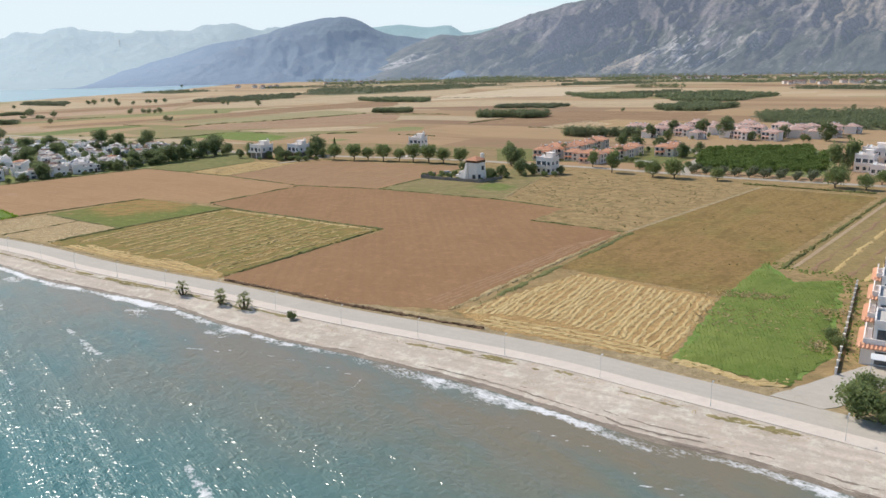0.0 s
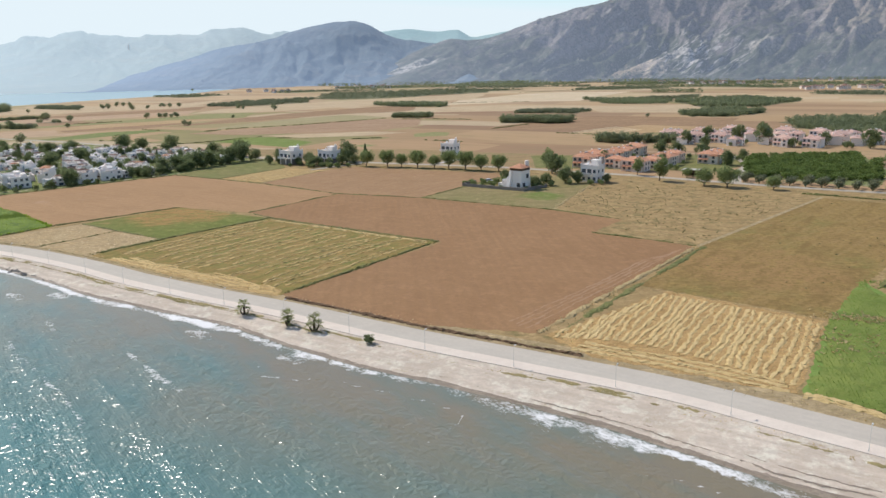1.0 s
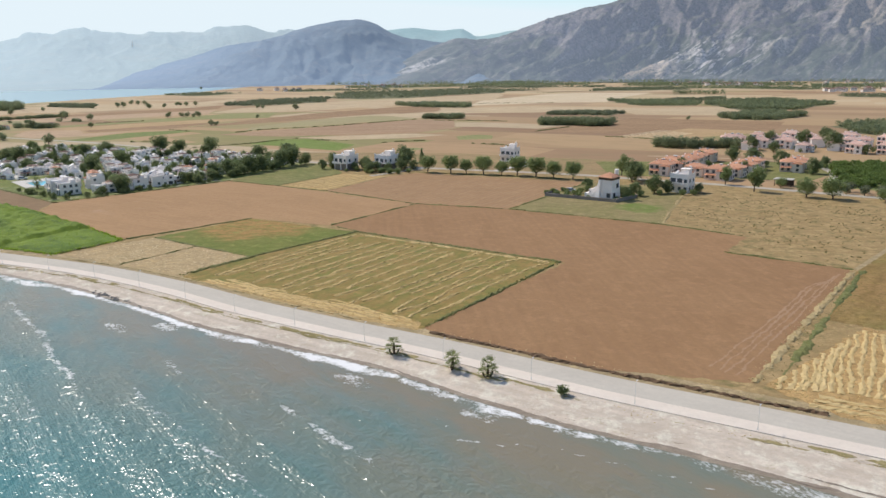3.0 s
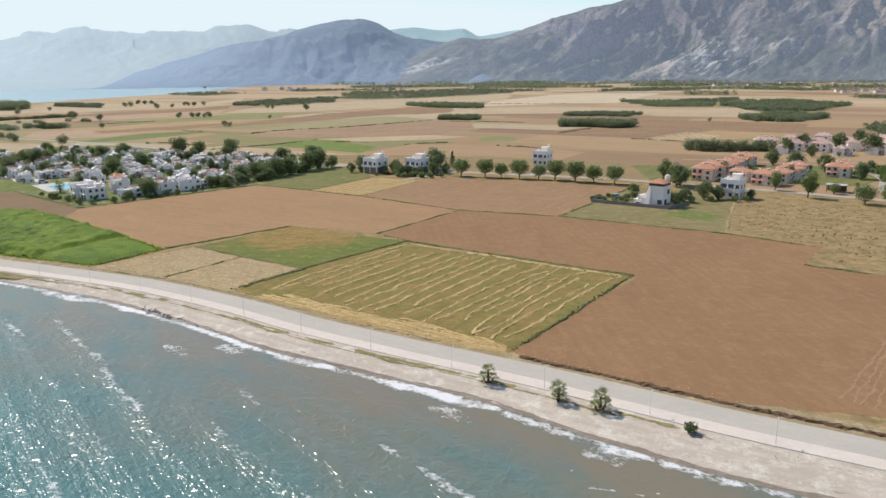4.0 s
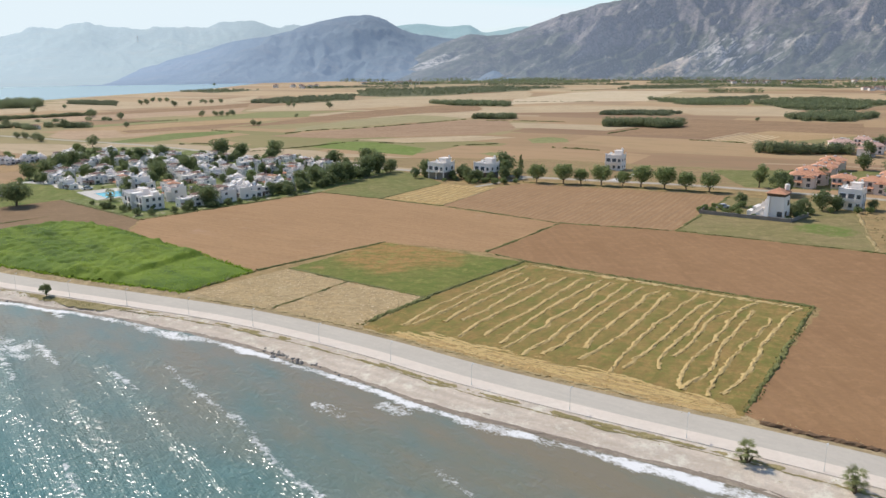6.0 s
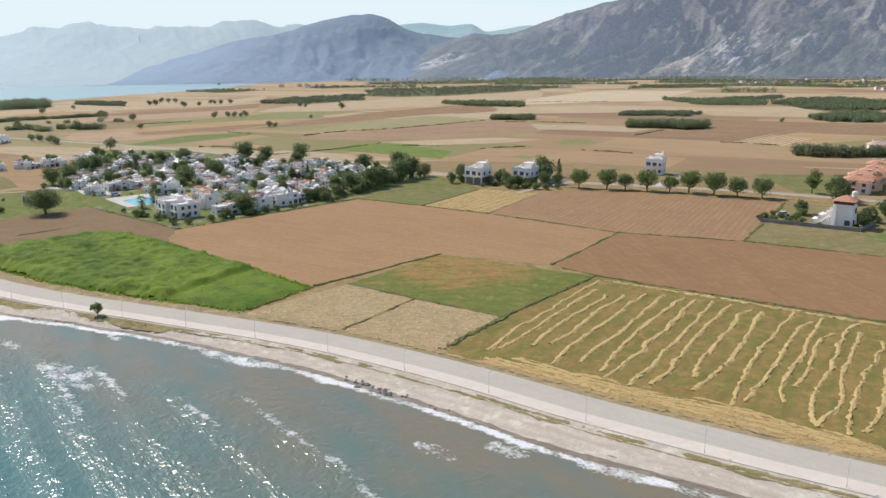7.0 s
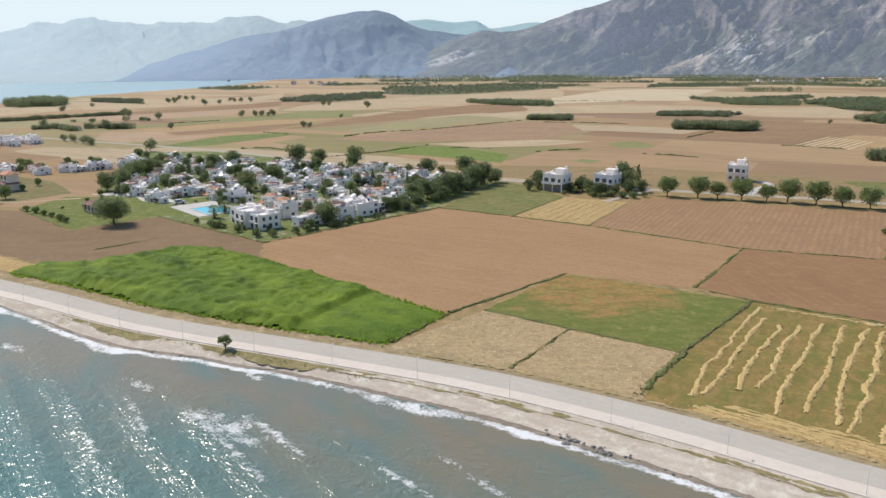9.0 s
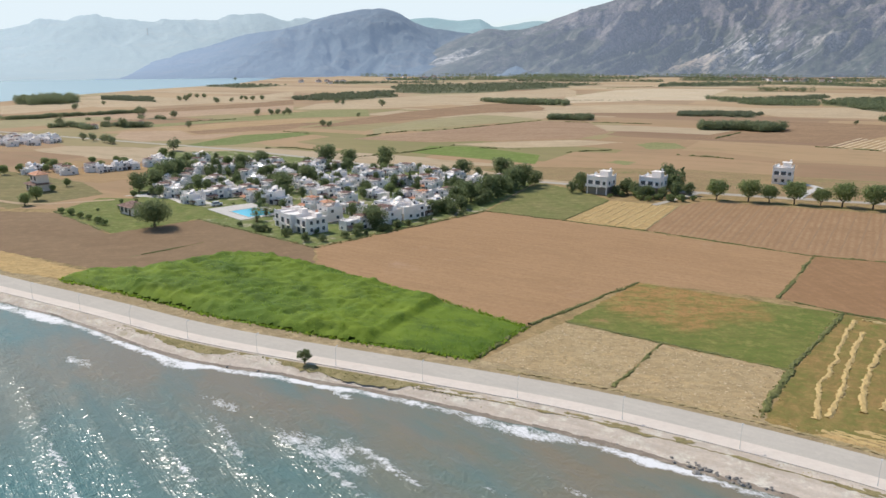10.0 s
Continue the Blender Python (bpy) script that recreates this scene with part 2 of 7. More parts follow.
def sea_material():
    """Water clouded by sand near the shore, green-blue farther out, with foam where the swash and the breakers are."""
    n = Nodes("sea_water")
    shore = n.attribute("shore")        # metres from the waterline
    drift = n.noise(38, 4, 0.6, n.mapped((1, 1.6, 1), -36))
    reach = n.math("ADD", shore, n.math("MULTIPLY", n.math("SUBTRACT", drift, 0.5), 34.0))
    color = n.mix(n.ramp(reach, 8, 52), (0.22, 0.184, 0.118), (0.072, 0.195, 0.184))
    color = n.mix(n.ramp(n.noise(12, 4, 0.6, n.mapped((2.4, 1, 1), -36)), 0.45, 0.8), color, (0.10, 0.19, 0.168))
    color = n.mix(n.ramp(shore, 250, 390), color, (0.29, 0.39, 0.41))       # sky reflected by the far bay, put into the base colour
    lace = n.math("ADD", n.math("MULTIPLY", n.noise(1.1, 6, 0.75, n.mapped((1.6, 1, 1), -36), warp=0.8), 0.5), n.math("MULTIPLY", n.noise(0.40, 5, 0.75, n.mapped((1.5, 1, 1), -36)), 0.5))
    foam = n.math("SUBTRACT", n.math("ADD", n.attribute("foam"), lace), 1.0)
    white = n.ramp(foam, -0.01, 0.16)
    color = n.mix(white, color, (0.76, 0.745, 0.72))
    open_sea = n.ramp(shore, 390, 250)          # the far bay lies smooth
    chop = n.math("ADD", n.noise(1.3, 2, 0.5, n.mapped((1.3, 1, 1), -38), warp=0.4), n.math("MULTIPLY", n.noise(0.7, 1, 0.5, warp=0.4), 0.5))
    gusts = n.math("ADD", n.math("MULTIPLY", n.ramp(n.noise(12, 5, 0.65, n.mapped((4.0, 0.45, 1), -38)), 0.40, 0.62), 0.75), 0.65)
    strength = n.math("MULTIPLY", n.math("MULTIPLY", gusts, open_sea), n.math("ADD", n.math("MULTIPLY", n.ramp(shore, 0, 42), 0.75), 0.25))
    n.finish(color, n.mix(white, n.mix(open_sea, (0.25, 0.25, 0.25), (0.20, 0.20, 0.20)), (0.8, 0.8, 0.8)), n.math("MULTIPLY", chop, strength), 1.0, 0.33, spec=0.5)
    n.bsdf.inputs["IOR"].default_value = 1.33
    return n.mat


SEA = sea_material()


def mountain(name, scrub, rock, pale, glow=0.0, haze=(0.5, 0.6, 0.7), scale=1.0, fans=(), low_haze=0.0, west_haze=0.0, west=(60, -750), relief=6.0, cliffs=0.5, slide=None):
    """Limestone slopes: scrub in patches, bare rock on the steeper ground, pale screes; glow is the light of the air in front of a far backdrop."""
    n = Nodes(name)
    normal = n.add("ShaderNodeSeparateXYZ")
    n.put(normal.inputs[0], n.add("ShaderNodeNewGeometry").outputs["Normal"])
    place = n.add("ShaderNodeSeparateXYZ")
    n.put(place.inputs[0], n.position)
    stone = n.noise(190 * scale, 8, 0.68, warp=0.4)
    steep = n.math("ADD", n.math("SUBTRACT", 1.0, normal.outputs[2]), n.math("MULTIPLY", n.math("SUBTRACT", stone, 0.5), 1.5))
    steep = n.math("ADD", steep, n.math("MULTIPLY", n.ramp(place.outputs[2], 20, 190), 0.30))
    low = n.math("MULTIPLY", n.ramp(n.math("ADD", place.outputs[2], n.math("MULTIPLY", stone, 120.0)), 190, 70), 0.65)
    color = n.mix(n.ramp(n.math("SUBTRACT", steep, low), 0.24, 0.62), scrub, rock)
    earth = n.noise(75 * scale, 6, 0.7, warp=0.6)
    color = n.mix(n.math("MULTIPLY", n.ramp(earth, 0.50, 0.68), 0.5), color, tuple(a * 0.6 + b * 0.4 for a, b in zip((0.24, 0.19, 0.13), rock)))
    tilt = n.add("ShaderNodeMapping", vector_type="TEXTURE")
    n.put(tilt.inputs["Vector"], n.position)
    tilt.inputs["Rotation"].default_value = (0, radians(-42), 0)
    tilt.inputs["Scale"].default_value = (80 * scale, 80 * scale, 13 * scale)
    screes = n.noise(1.0, 6, 0.72, tilt.outputs[0], warp=0.6)
    bare = n.ramp(n.noise(150 * scale, 5, 0.65), 0.46, 0.62)
    color = n.mix(n.math("MULTIPLY", n.math("MULTIPLY", n.ramp(screes, 0.53, 0.62), bare), 0.55), color, pale)
    if slide:           # a slope striped by long pale screes
        x, y, z, size = slide
        away = n.add("ShaderNodeVectorMath", operation="DISTANCE")
        n.put(away.inputs[0], n.position)
        away.inputs[1].default_value = (x, y, z)
        tilt = n.add("ShaderNodeMapping", vector_type="TEXTURE")
        n.put(tilt.inputs["Vector"], n.position)
        tilt.inputs["Rotation"].default_value = (0, radians(-36), 0)
        tilt.inputs["Scale"].default_value = (70, 70, 9)
        runs = n.noise(1.0, 4, 0.65, tilt.outputs[0], warp=0.7)
        color = n.mix(n.math("MULTIPLY", n.math("MULTIPLY", n.ramp(runs, 0.54, 0.60), n.ramp(away.outputs["Value"], size, size * 0.4)), 0.95), color, tuple(v * 1.15 for v in pale))
    faces = n.noise(1.0, 6, 0.7, n.mapped((20 * scale, 20 * scale, 60 * scale)), warp=0.8)
    high = n.ramp(n.math("ADD", place.outputs[2], n.math("MULTIPLY", stone, 100.0)), 90, 190)
    color = n.mix(n.math("MULTIPLY", n.math("MULTIPLY", n.ramp(faces, 0.52, 0.64), high), cliffs), color, tuple(v * 0.45 for v in rock))
    color = n.mix(n.math("MULTIPLY", n.ramp(faces, 0.47, 0.36), 0.35), color, tuple(v * 1.2 for v in rock))
    for x, y, z, size, tint in fans:
        away = n.add("ShaderNodeVectorMath", operation="DISTANCE")
        n.put(away.inputs[0], n.position)
        away.inputs[1].default_value = (x, y, z)
        worn = n.math("ADD", n.math("DIVIDE", away.outputs["Value"], size), n.math("MULTIPLY", n.math("SUBTRACT", n.noise(28, 7, 0.75), 0.5), 3.4))
        color = n.mix(n.math("MULTIPLY", n.ramp(worn, 1.0, 0.4), 0.5), color, tint)
    color = n.mix(n.math("MULTIPLY", n.ramp(n.noise(14 * scale, 6, 0.75), 0.47, 0.60), 0.6), color, scrub)
    color = n.mix(n.math("MULTIPLY", n.ramp(n.noise(7 * scale, 5, 0.75), 0.55, 0.66), 0.45), color, tuple(v * 0.62 for v in scrub))
    stones = n.math("MULTIPLY", n.ramp(n.noise(5 * scale, 4, 0.7), 0.56, 0.64), n.ramp(steep, 0.2, 0.6))
    color = n.mix(n.math("MULTIPLY", stones, 0.32), color, pale)
    rises = n.math("ADD", n.noise(40 * scale, 7, 0.65), n.math("MULTIPLY", faces, 0.6))
    n.finish(color, 0.95, rises, 0.9, relief * scale, spec=0.05)
    # blue airlight put in as emission, stronger low down and to the west
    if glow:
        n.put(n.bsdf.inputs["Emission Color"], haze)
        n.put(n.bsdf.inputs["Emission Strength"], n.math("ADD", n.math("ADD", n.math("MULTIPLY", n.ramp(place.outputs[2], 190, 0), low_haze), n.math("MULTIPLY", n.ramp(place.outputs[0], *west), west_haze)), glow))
    return n.mat


OLD_STRAW = leafy("weathered_straw", (0.58, 0.405, 0.158), (0.67, 0.48, 0.205), (0.74, 0.555, 0.265), 0.2)
STRAW = leafy("straw", (0.60, 0.425, 0.175), (0.69, 0.51, 0.24), (0.75, 0.585, 0.31), 0.2)
PALE_STRAW = leafy("pale_straw", (0.62, 0.475, 0.28), (0.70, 0.56, 0.36), (0.76, 0.63, 0.44), 0.2)
DRY_TUFT = leafy("dry_tufts", (0.50, 0.38, 0.19), (0.58, 0.46, 0.25), (0.64, 0.52, 0.31), 0.4)
GREEN_TUFT = leafy("green_tufts", (0.18, 0.18, 0.065), (0.25, 0.235, 0.09), (0.33, 0.29, 0.125), 0.5)
LEAF_FAR = leafy("far_leaves", (0.20, 0.235, 0.12), (0.255, 0.275, 0.15), (0.30, 0.32, 0.185), 0.55)
REED = leafy("reeds", (0.20, 0.30, 0.03), (0.30, 0.42, 0.05), (0.40, 0.50, 0.09), 0.5)
CROP = leafy("young_crop", (0.20, 0.30, 0.06), (0.27, 0.37, 0.085), (0.33, 0.41, 0.13), 0.5)
LEAF = leafy("broad_leaves", (0.195, 0.245, 0.095), (0.27, 0.315, 0.125), (0.34, 0.38, 0.17), 0.55)
SHRUB = leafy("grey_shrubs", (0.19, 0.175, 0.075), (0.24, 0.22, 0.098), (0.31, 0.27, 0.13), 0.5)
LEAF_DARK = leafy("dark_leaves", (0.165, 0.205, 0.09), (0.22, 0.255, 0.115), (0.28, 0.31, 0.15), 0.55)
LEAF_OLIVE = leafy("olive_leaves", (0.175, 0.195, 0.11), (0.225, 0.24, 0.14), (0.27, 0.28, 0.175), 0.45)
LEAF_CITRUS = leafy("citrus_leaves", (0.13, 0.185, 0.045), (0.18, 0.24, 0.065), (0.23, 0.285, 0.09), 0.5)
PALM_LEAF = leafy("palm_leaves", (0.18, 0.205, 0.075), (0.26, 0.28, 0.11), (0.34, 0.345, 0.165), 0.45)
BARK = plain("bark", (0.13, 0.095, 0.065), (0.075, 0.055, 0.04), 0.25, 0.95, 0.6)
WHITE_WALL = plain("whitewash", (0.93, 0.855, 0.79), (0.85, 0.77, 0.70), 0.9, 0.85, 0.1, vary=0.4)
CREAM_WALL = plain("cream_render", (0.84, 0.72, 0.63), (0.75, 0.63, 0.54), 0.9, 0.85, 0.1, vary=0.5)
PALE_TILE = plain("pale_pink_tiles", (0.72, 0.50, 0.41), (0.62, 0.40, 0.32), 0.4, 0.85, 0.5, vary=0.6)
ROOF_TILE = plain("terracotta_tiles", (0.73, 0.40, 0.25), (0.60, 0.30, 0.18), 0.4, 0.85, 0.5, vary=0.6)
OLD_TILE = plain("weathered_tiles", (0.33, 0.20, 0.15), (0.22, 0.14, 0.11), 0.4, 0.9, 0.5, vary=0.6)
TIMBER = plain("dark_timber", (0.14, 0.09, 0.06), (0.09, 0.06, 0.04), 0.3, 0.8, 0.3)
GLASS = plain("window_glass", (0.07, 0.08, 0.09), (0.10, 0.11, 0.12), 0.5, 0.12, 0.0, spec=0.6)
STONE = plain("grey_stone", (0.30, 0.275, 0.245), (0.20, 0.18, 0.155), 0.3, 0.95, 0.7, vary=0.6)
WRACK = plain("dry_seaweed", (0.31, 0.25, 0.195), (0.22, 0.175, 0.135), 0.2, 0.95, 0.6, vary=0.4)
STEEL = plain("galvanised_steel", (0.66, 0.65, 0.63), (0.56, 0.55, 0.53), 0.3, 0.55, 0.05)
LAMP_GLASS = plain("frosted_lamp_glass", (0.78, 0.78, 0.74), (0.68, 0.68, 0.64), 0.2, 0.3, 0.0)
DISH = plain("white_enamel", (0.76, 0.76, 0.75), (0.66, 0.66, 0.64), 0.3, 0.8, 0.0)
POOL_WATER = plain("pool_water", (0.06, 0.44, 0.60), (0.09, 0.52, 0.66), 1.0, 0.1, 0.15, spec=0.5)
# dark stone of the garden wall; also paints shade on two villas' ground floors
DARK_WALL_AND_SHADE = plain("dark_stone_and_shade", (0.27, 0.24, 0.21), (0.20, 0.175, 0.155), 0.4, 0.9, 0.5)
PANEL = plain("solar_panel", (0.03, 0.035, 0.06), (0.05, 0.055, 0.08), 0.4, 0.2, 0.0, spec=0.6)
CAR_PAINT = plain("dark_car_paint", (0.05, 0.055, 0.065), (0.07, 0.075, 0.08), 0.5, 0.25, 0.0, spec=0.6)
CAR_WHITE = plain("white_car_paint", (0.72, 0.72, 0.71), (0.66, 0.66, 0.65), 0.5, 0.25, 0.0, spec=0.6)
TYRE = plain("tyre_rubber", (0.03, 0.03, 0.03), (0.045, 0.045, 0.045), 0.2, 0.9, 0.2)


# ---- helpers for shapes ----
class Shape:
    """Collects vertices and faces, with a material slot for each face."""

    def __init__(self):
        self.verts, self.faces, self.slots = [], [], []

    def face(self, points, slot=0):
        base = len(self.verts)
        self.verts.extend(points)
        self.faces.append(tuple(range(base, base + len(points))))
        self.slots.append(slot)

    def solid(self, points, faces, slot=0):
        base = len(self.verts)
        self.verts.extend(points)
        for f in faces:
            self.faces.append(tuple(base + i for i in f))
            self.slots.append(slot)
        return self

    def box(self, x, y, z, sx, sy, sz, slot=0, taper=1.0, turn=0.0):
        """A box standing at height z, centred on x, y; taper: size of its top."""
        c, s = math.cos(turn), math.sin(turn)
        pts = []
        for k, t in ((0, 1.0), (1, taper)):
            for a, b in ((-1, -1), (1, -1), (1, 1), (-1, 1)):
                u, v = a * sx / 2 * t, b * sy / 2 * t
                pts.append((x + u * c - v * s, y + u * s + v * c, z + k * sz))
        return self.solid(pts, ((3, 2, 1, 0), (4, 5, 6, 7), (0, 1, 5, 4), (1, 2, 6, 5), (2, 3, 7, 6), (3, 0, 4, 7)), slot)

    def tube(self, a, b, ra, rb, sides=8, slot=0):
        """A tapered round bar from a to b."""
        a, b = Vector(a), Vector(b)
        axis = (b - a).normalized()
        u = axis.orthogonal().normalized()
        v = axis.cross(u)
        pts = []
        for centre, r in ((a, ra), (b, rb)):
            for i in range(sides):
                w = 2 * math.pi * i / sides
                pts.append(tuple(centre + (u * math.cos(w) + v * math.sin(w)) * r))
        faces = [(i, (i + 1) % sides, sides + (i + 1) % sides, sides + i) for i in range(sides)]
        faces += [tuple(range(sides))[::-1], tuple(range(sides, 2 * sides))]
        return self.solid(pts, faces, slot)

    def prism(self, outline, y, thick, slot=0):
        """An outline in x and z, thick metres deep about y."""
        n = len(outline)
        pts = [(a, y - thick / 2, b) for a, b in outline] + [(a, y + thick / 2, b) for a, b in outline]
        faces = [tuple(range(n)), tuple(range(2 * n - 1, n - 1, -1))] + [((i + 1) % n, i, n + i, n + (i + 1) % n) for i in range(n)]
        return self.solid(pts, faces, slot)

    def stack(self, loops, slot=0):
        """Rings of four corners joined from the lowest up, closed at both ends."""
        pts = [p for loop in loops for p in loop]
        n = len(loops[0])
        faces = [(k * n + i, k * n + (i + 1) % n, (k + 1) * n + (i + 1) % n, (k + 1) * n + i) for k in range(len(loops) - 1) for i in range(n)]
        faces += [tuple(range(n))[::-1], tuple(range((len(loops) - 1) * n, len(loops) * n))]
        return self.solid(pts, faces, slot)

    def dome(self, x, y, z, r, h, rings=4, sides=10, slot=0):
        pts = []
        for i in range(rings):
            w = math.pi / 2 * i / rings
            for j in range(sides):
                t = 2 * math.pi * j / sides
                pts.append((x + r * math.cos(w) * math.cos(t), y + r * math.cos(w) * math.sin(t), z + h * math.sin(w)))
        pts.append((x, y, z + h))
        faces = [(i * sides + j, i * sides + (j + 1) % sides, (i + 1) * sides + (j + 1) % sides, (i + 1) * sides + j) for i in range(rings - 1) for j in range(sides)]
        faces += [((rings - 1) * sides + j, (rings - 1) * sides + (j + 1) % sides, rings * sides) for j in range(sides)]
        return self.solid(pts, faces, slot)

    def mesh(self, name, materials):
        me = bpy.data.meshes.new(name)
        me.from_pydata(self.verts, [], self.faces)
        for m in materials:
            me.materials.append(m)
        if len(materials) > 1:
            me.polygons.foreach_set("material_index", self.slots)
        me.update()
        return me


def made(name, data, materials):
    """A mesh from a Shape, or the mesh itself."""
    if isinstance(data, Shape):
        return data.mesh(name, materials if isinstance(materials, (list, tuple)) else [materials])
    return data


def part(name, data, material, parent, label="", kind=""):
    ob = new(name, made(name, data, material))
    ob.parent = parent
    return tagged(ob, label, kind=kind)


def thing(name, label, category, group="", at=(0, 0, 0), turn=0.0):
    """An Empty at the base of a thing, to which its parts belong."""
    ob = new(name)
    ob.matrix_basis = pose(*at, 0, 0, turn)
    return tagged(ob, label, category, group)


def single(name, data, material, label, category, group="", kind="", at=(0, 0, 0), turn=0.0):
    ob = new(name, made(name, data, material))
    ob.matrix_basis = pose(*at, 0, 0, turn)
    return tagged(ob, label, category, group, kind)


def arrays(name, verts, faces, material, smooth=False):
    """A mesh from numpy arrays."""
    me = bpy.data.meshes.new(name)
    me.vertices.add(len(verts))
    me.vertices.foreach_set("co", np.asarray(verts, np.float32).ravel())
    k = faces.shape[1]
    me.loops.add(faces.size)
    me.loops.foreach_set("vertex_index", faces.astype(np.int32).ravel())
    me.polygons.add(len(faces))
    me.polygons.foreach_set("loop_start", np.arange(0, faces.size, k, dtype=np.int32))
    me.polygons.foreach_set("use_smooth", np.full(len(faces), smooth))
    me.materials.append(material)
    me.update(calc_edges=True)
    me.validate()
    return me


def spline(points, step=4.0):
    """A smooth line through the points, as an array with a point about every step metres."""
    p = np.array(points, float)
    p = np.vstack((2 * p[0] - p[1], p, 2 * p[-1] - p[-2]))
    out = []
    for i in range(1, len(p) - 2):
        n = max(2, int(np.linalg.norm(p[i + 1] - p[i]) / step))
        for t in np.arange(n) / n:
            a, b, c, d = p[i - 1:i + 3]
            out.append(0.5 * (2 * b + (c - a) * t + (2 * a - 5 * b + 4 * c - d) * t * t + (3 * b - a - 3 * c + d) * t ** 3))
    out.append(p[-2])
    return np.array(out)


def offset(line, d):
    """The line moved d metres (a number or an array) to its left."""
    t = np.gradient(line, axis=0)
    n = np.stack((-t[:, 1], t[:, 0]), 1)
    n /= np.linalg.norm(n, axis=1)[:, None]
    return line + n * (np.ones(len(line)) * d)[:, None]


def ribbon(lines, heights):
    """Vertices and faces of a sheet through several lines of equal length; heights: a number or an array for each."""
    n = len(lines[0])
    v = np.vstack([np.c_[l, np.ones(n) * h] for l, h in zip(lines, heights)])
    i = np.arange(n - 1)
    f = np.vstack([np.c_[k * n + i, k * n + i + 1, (k + 1) * n + i + 1, (k + 1) * n + i] for k in range(len(lines) - 1)])
    return v, f


def hash2(ix, iy, seed):
    h = np.sin(ix * 127.1 + iy * 311.7 + seed * 74.7) * 43758.5453
    return h - np.floor(h)


def value_noise(x, y, seed=0):
    ix, iy = np.floor(x), np.floor(y)
    fx, fy = x - ix, y - iy
    fx, fy = fx * fx * (3 - 2 * fx), fy * fy * (3 - 2 * fy)
    a, b = hash2(ix, iy, seed), hash2(ix + 1, iy, seed)
    c, d = hash2(ix, iy + 1, seed), hash2(ix + 1, iy + 1, seed)
    return a + (b - a) * fx + (c - a) * fy + (a - b - c + d) * fx * fy


def fbm(x, y, octaves=5, seed=0, ridged=False):
    total, amp, norm = 0.0, 1.0, 0.0
    for k in range(octaves):
        v = value_noise(x * 2 ** k, y * 2 ** k, seed + k)
        total = total + amp * (1 - np.abs(2 * v - 1) if ridged else v)
        norm += amp
        amp *= 0.5
    return total / norm


def inside(points, polygon):
    """Which of the points lie in the polygon."""
    p, q = np.array(polygon, float), np.asarray(points)
    res = np.zeros(len(q), bool)
    for (x0, y0), (x1, y1) in zip(p, np.roll(p, -1, 0)):
        cross = (y0 > q[:, 1]) != (y1 > q[:, 1])
        res ^= cross & (q[:, 0] < (x1 - x0) * (q[:, 1] - y0) / ((y1 - y0) if y1 != y0 else 1e-9) + x0)
    return res


def ragged(polygon, step=1.2, jitter=0.16, seed=1):
    """The polygon with its edges broken up a little, as field edges are."""
    rng = np.random.default_rng(seed)
    p = np.array(polygon, float)
    out = []
    for a, b in zip(p, np.roll(p, -1, 0)):
        n = max(1, int(np.linalg.norm(b - a) / step))
        side = np.array((-(b - a)[1], (b - a)[0])) / np.linalg.norm(b - a)
        for k in range(n):
            out.append(a + (b - a) * k / n + side * rng.normal(0, jitter) * (k > 0))
    return out


def sheet(name, polygon, z, material, label, category="field", jitter=0.26, seed=1, kind="structure"):
    """A field: one ragged sheet laid on the ground, with its edge turned down into it."""
    pts = ragged(polygon, 1.2 if jitter else 1e9, jitter, seed)
    n = len(pts)
    bm = bmesh.new()
    top = [bm.verts.new((x, y, z)) for x, y in pts]
    low = [bm.verts.new((x, y, z - 0.3)) for x, y in pts]
    face = bm.faces.new(top)
    face.normal_update()
    if face.normal.z < 0:
        face.normal_flip()
    for i in range(n):
        bm.faces.new((top[i], low[i], low[(i + 1) % n], top[(i + 1) % n]))
    bmesh.ops.triangulate(bm, faces=[face])
    bmesh.ops.recalc_face_normals(bm, faces=bm.faces)
    me = bpy.data.meshes.new(name)
    bm.to_mesh(me)
    bm.free()
    me.materials.append(material)
    return tagged(new(name, me), label, category, kind=kind)


def tufts(name, centres, size, material, label, category, blades=3, lean=0.5, seed=3, z=0.0, wide=0.45):
    """Many small plants: each a few leaning blades round its centre. size: height of each, a number or an array."""
    rng = np.random.default_rng(seed)
    c = np.repeat(np.asarray(centres, float), blades, 0)
    n = len(c)
    h = np.repeat(np.ones(len(centres)) * size, blades) * rng.uniform(0.6, 1.2, n)
    a = rng.uniform(0, 2 * np.pi, n)
    w = h * wide * rng.uniform(0.6, 1.2, n)
    tip = rng.normal(0, lean, (n, 2)) * h[:, None] * 0.6
    base = np.c_[c + rng.normal(0, 0.25, (n, 2)) * h[:, None], np.ones(n) * z]
    side = np.c_[np.cos(a) * w / 2, np.sin(a) * w / 2, np.zeros(n)]
    mid = base + np.c_[tip * 0.4, h * 0.6]
    top = base + np.c_[tip, h]
    v = np.stack((base - side * 0.6, base + side * 0.6, mid + side, top, mid - side), 1).reshape(-1, 3)
    f = np.arange(n)[:, None] * 5 + np.arange(5)
    return tagged(new(name, arrays(name, v, f, material)), label, category, kind="stuff")


def strewn(polygon, count, seed=1):
    """Random places in a polygon."""
    rng = np.random.default_rng(seed)
    p = np.array(polygon, float)
    lo, hi = p.min(0), p.max(0)
    q = rng.uniform(lo, hi, (int(count * 2.6), 2))
    return q[inside(q, p)][:count]


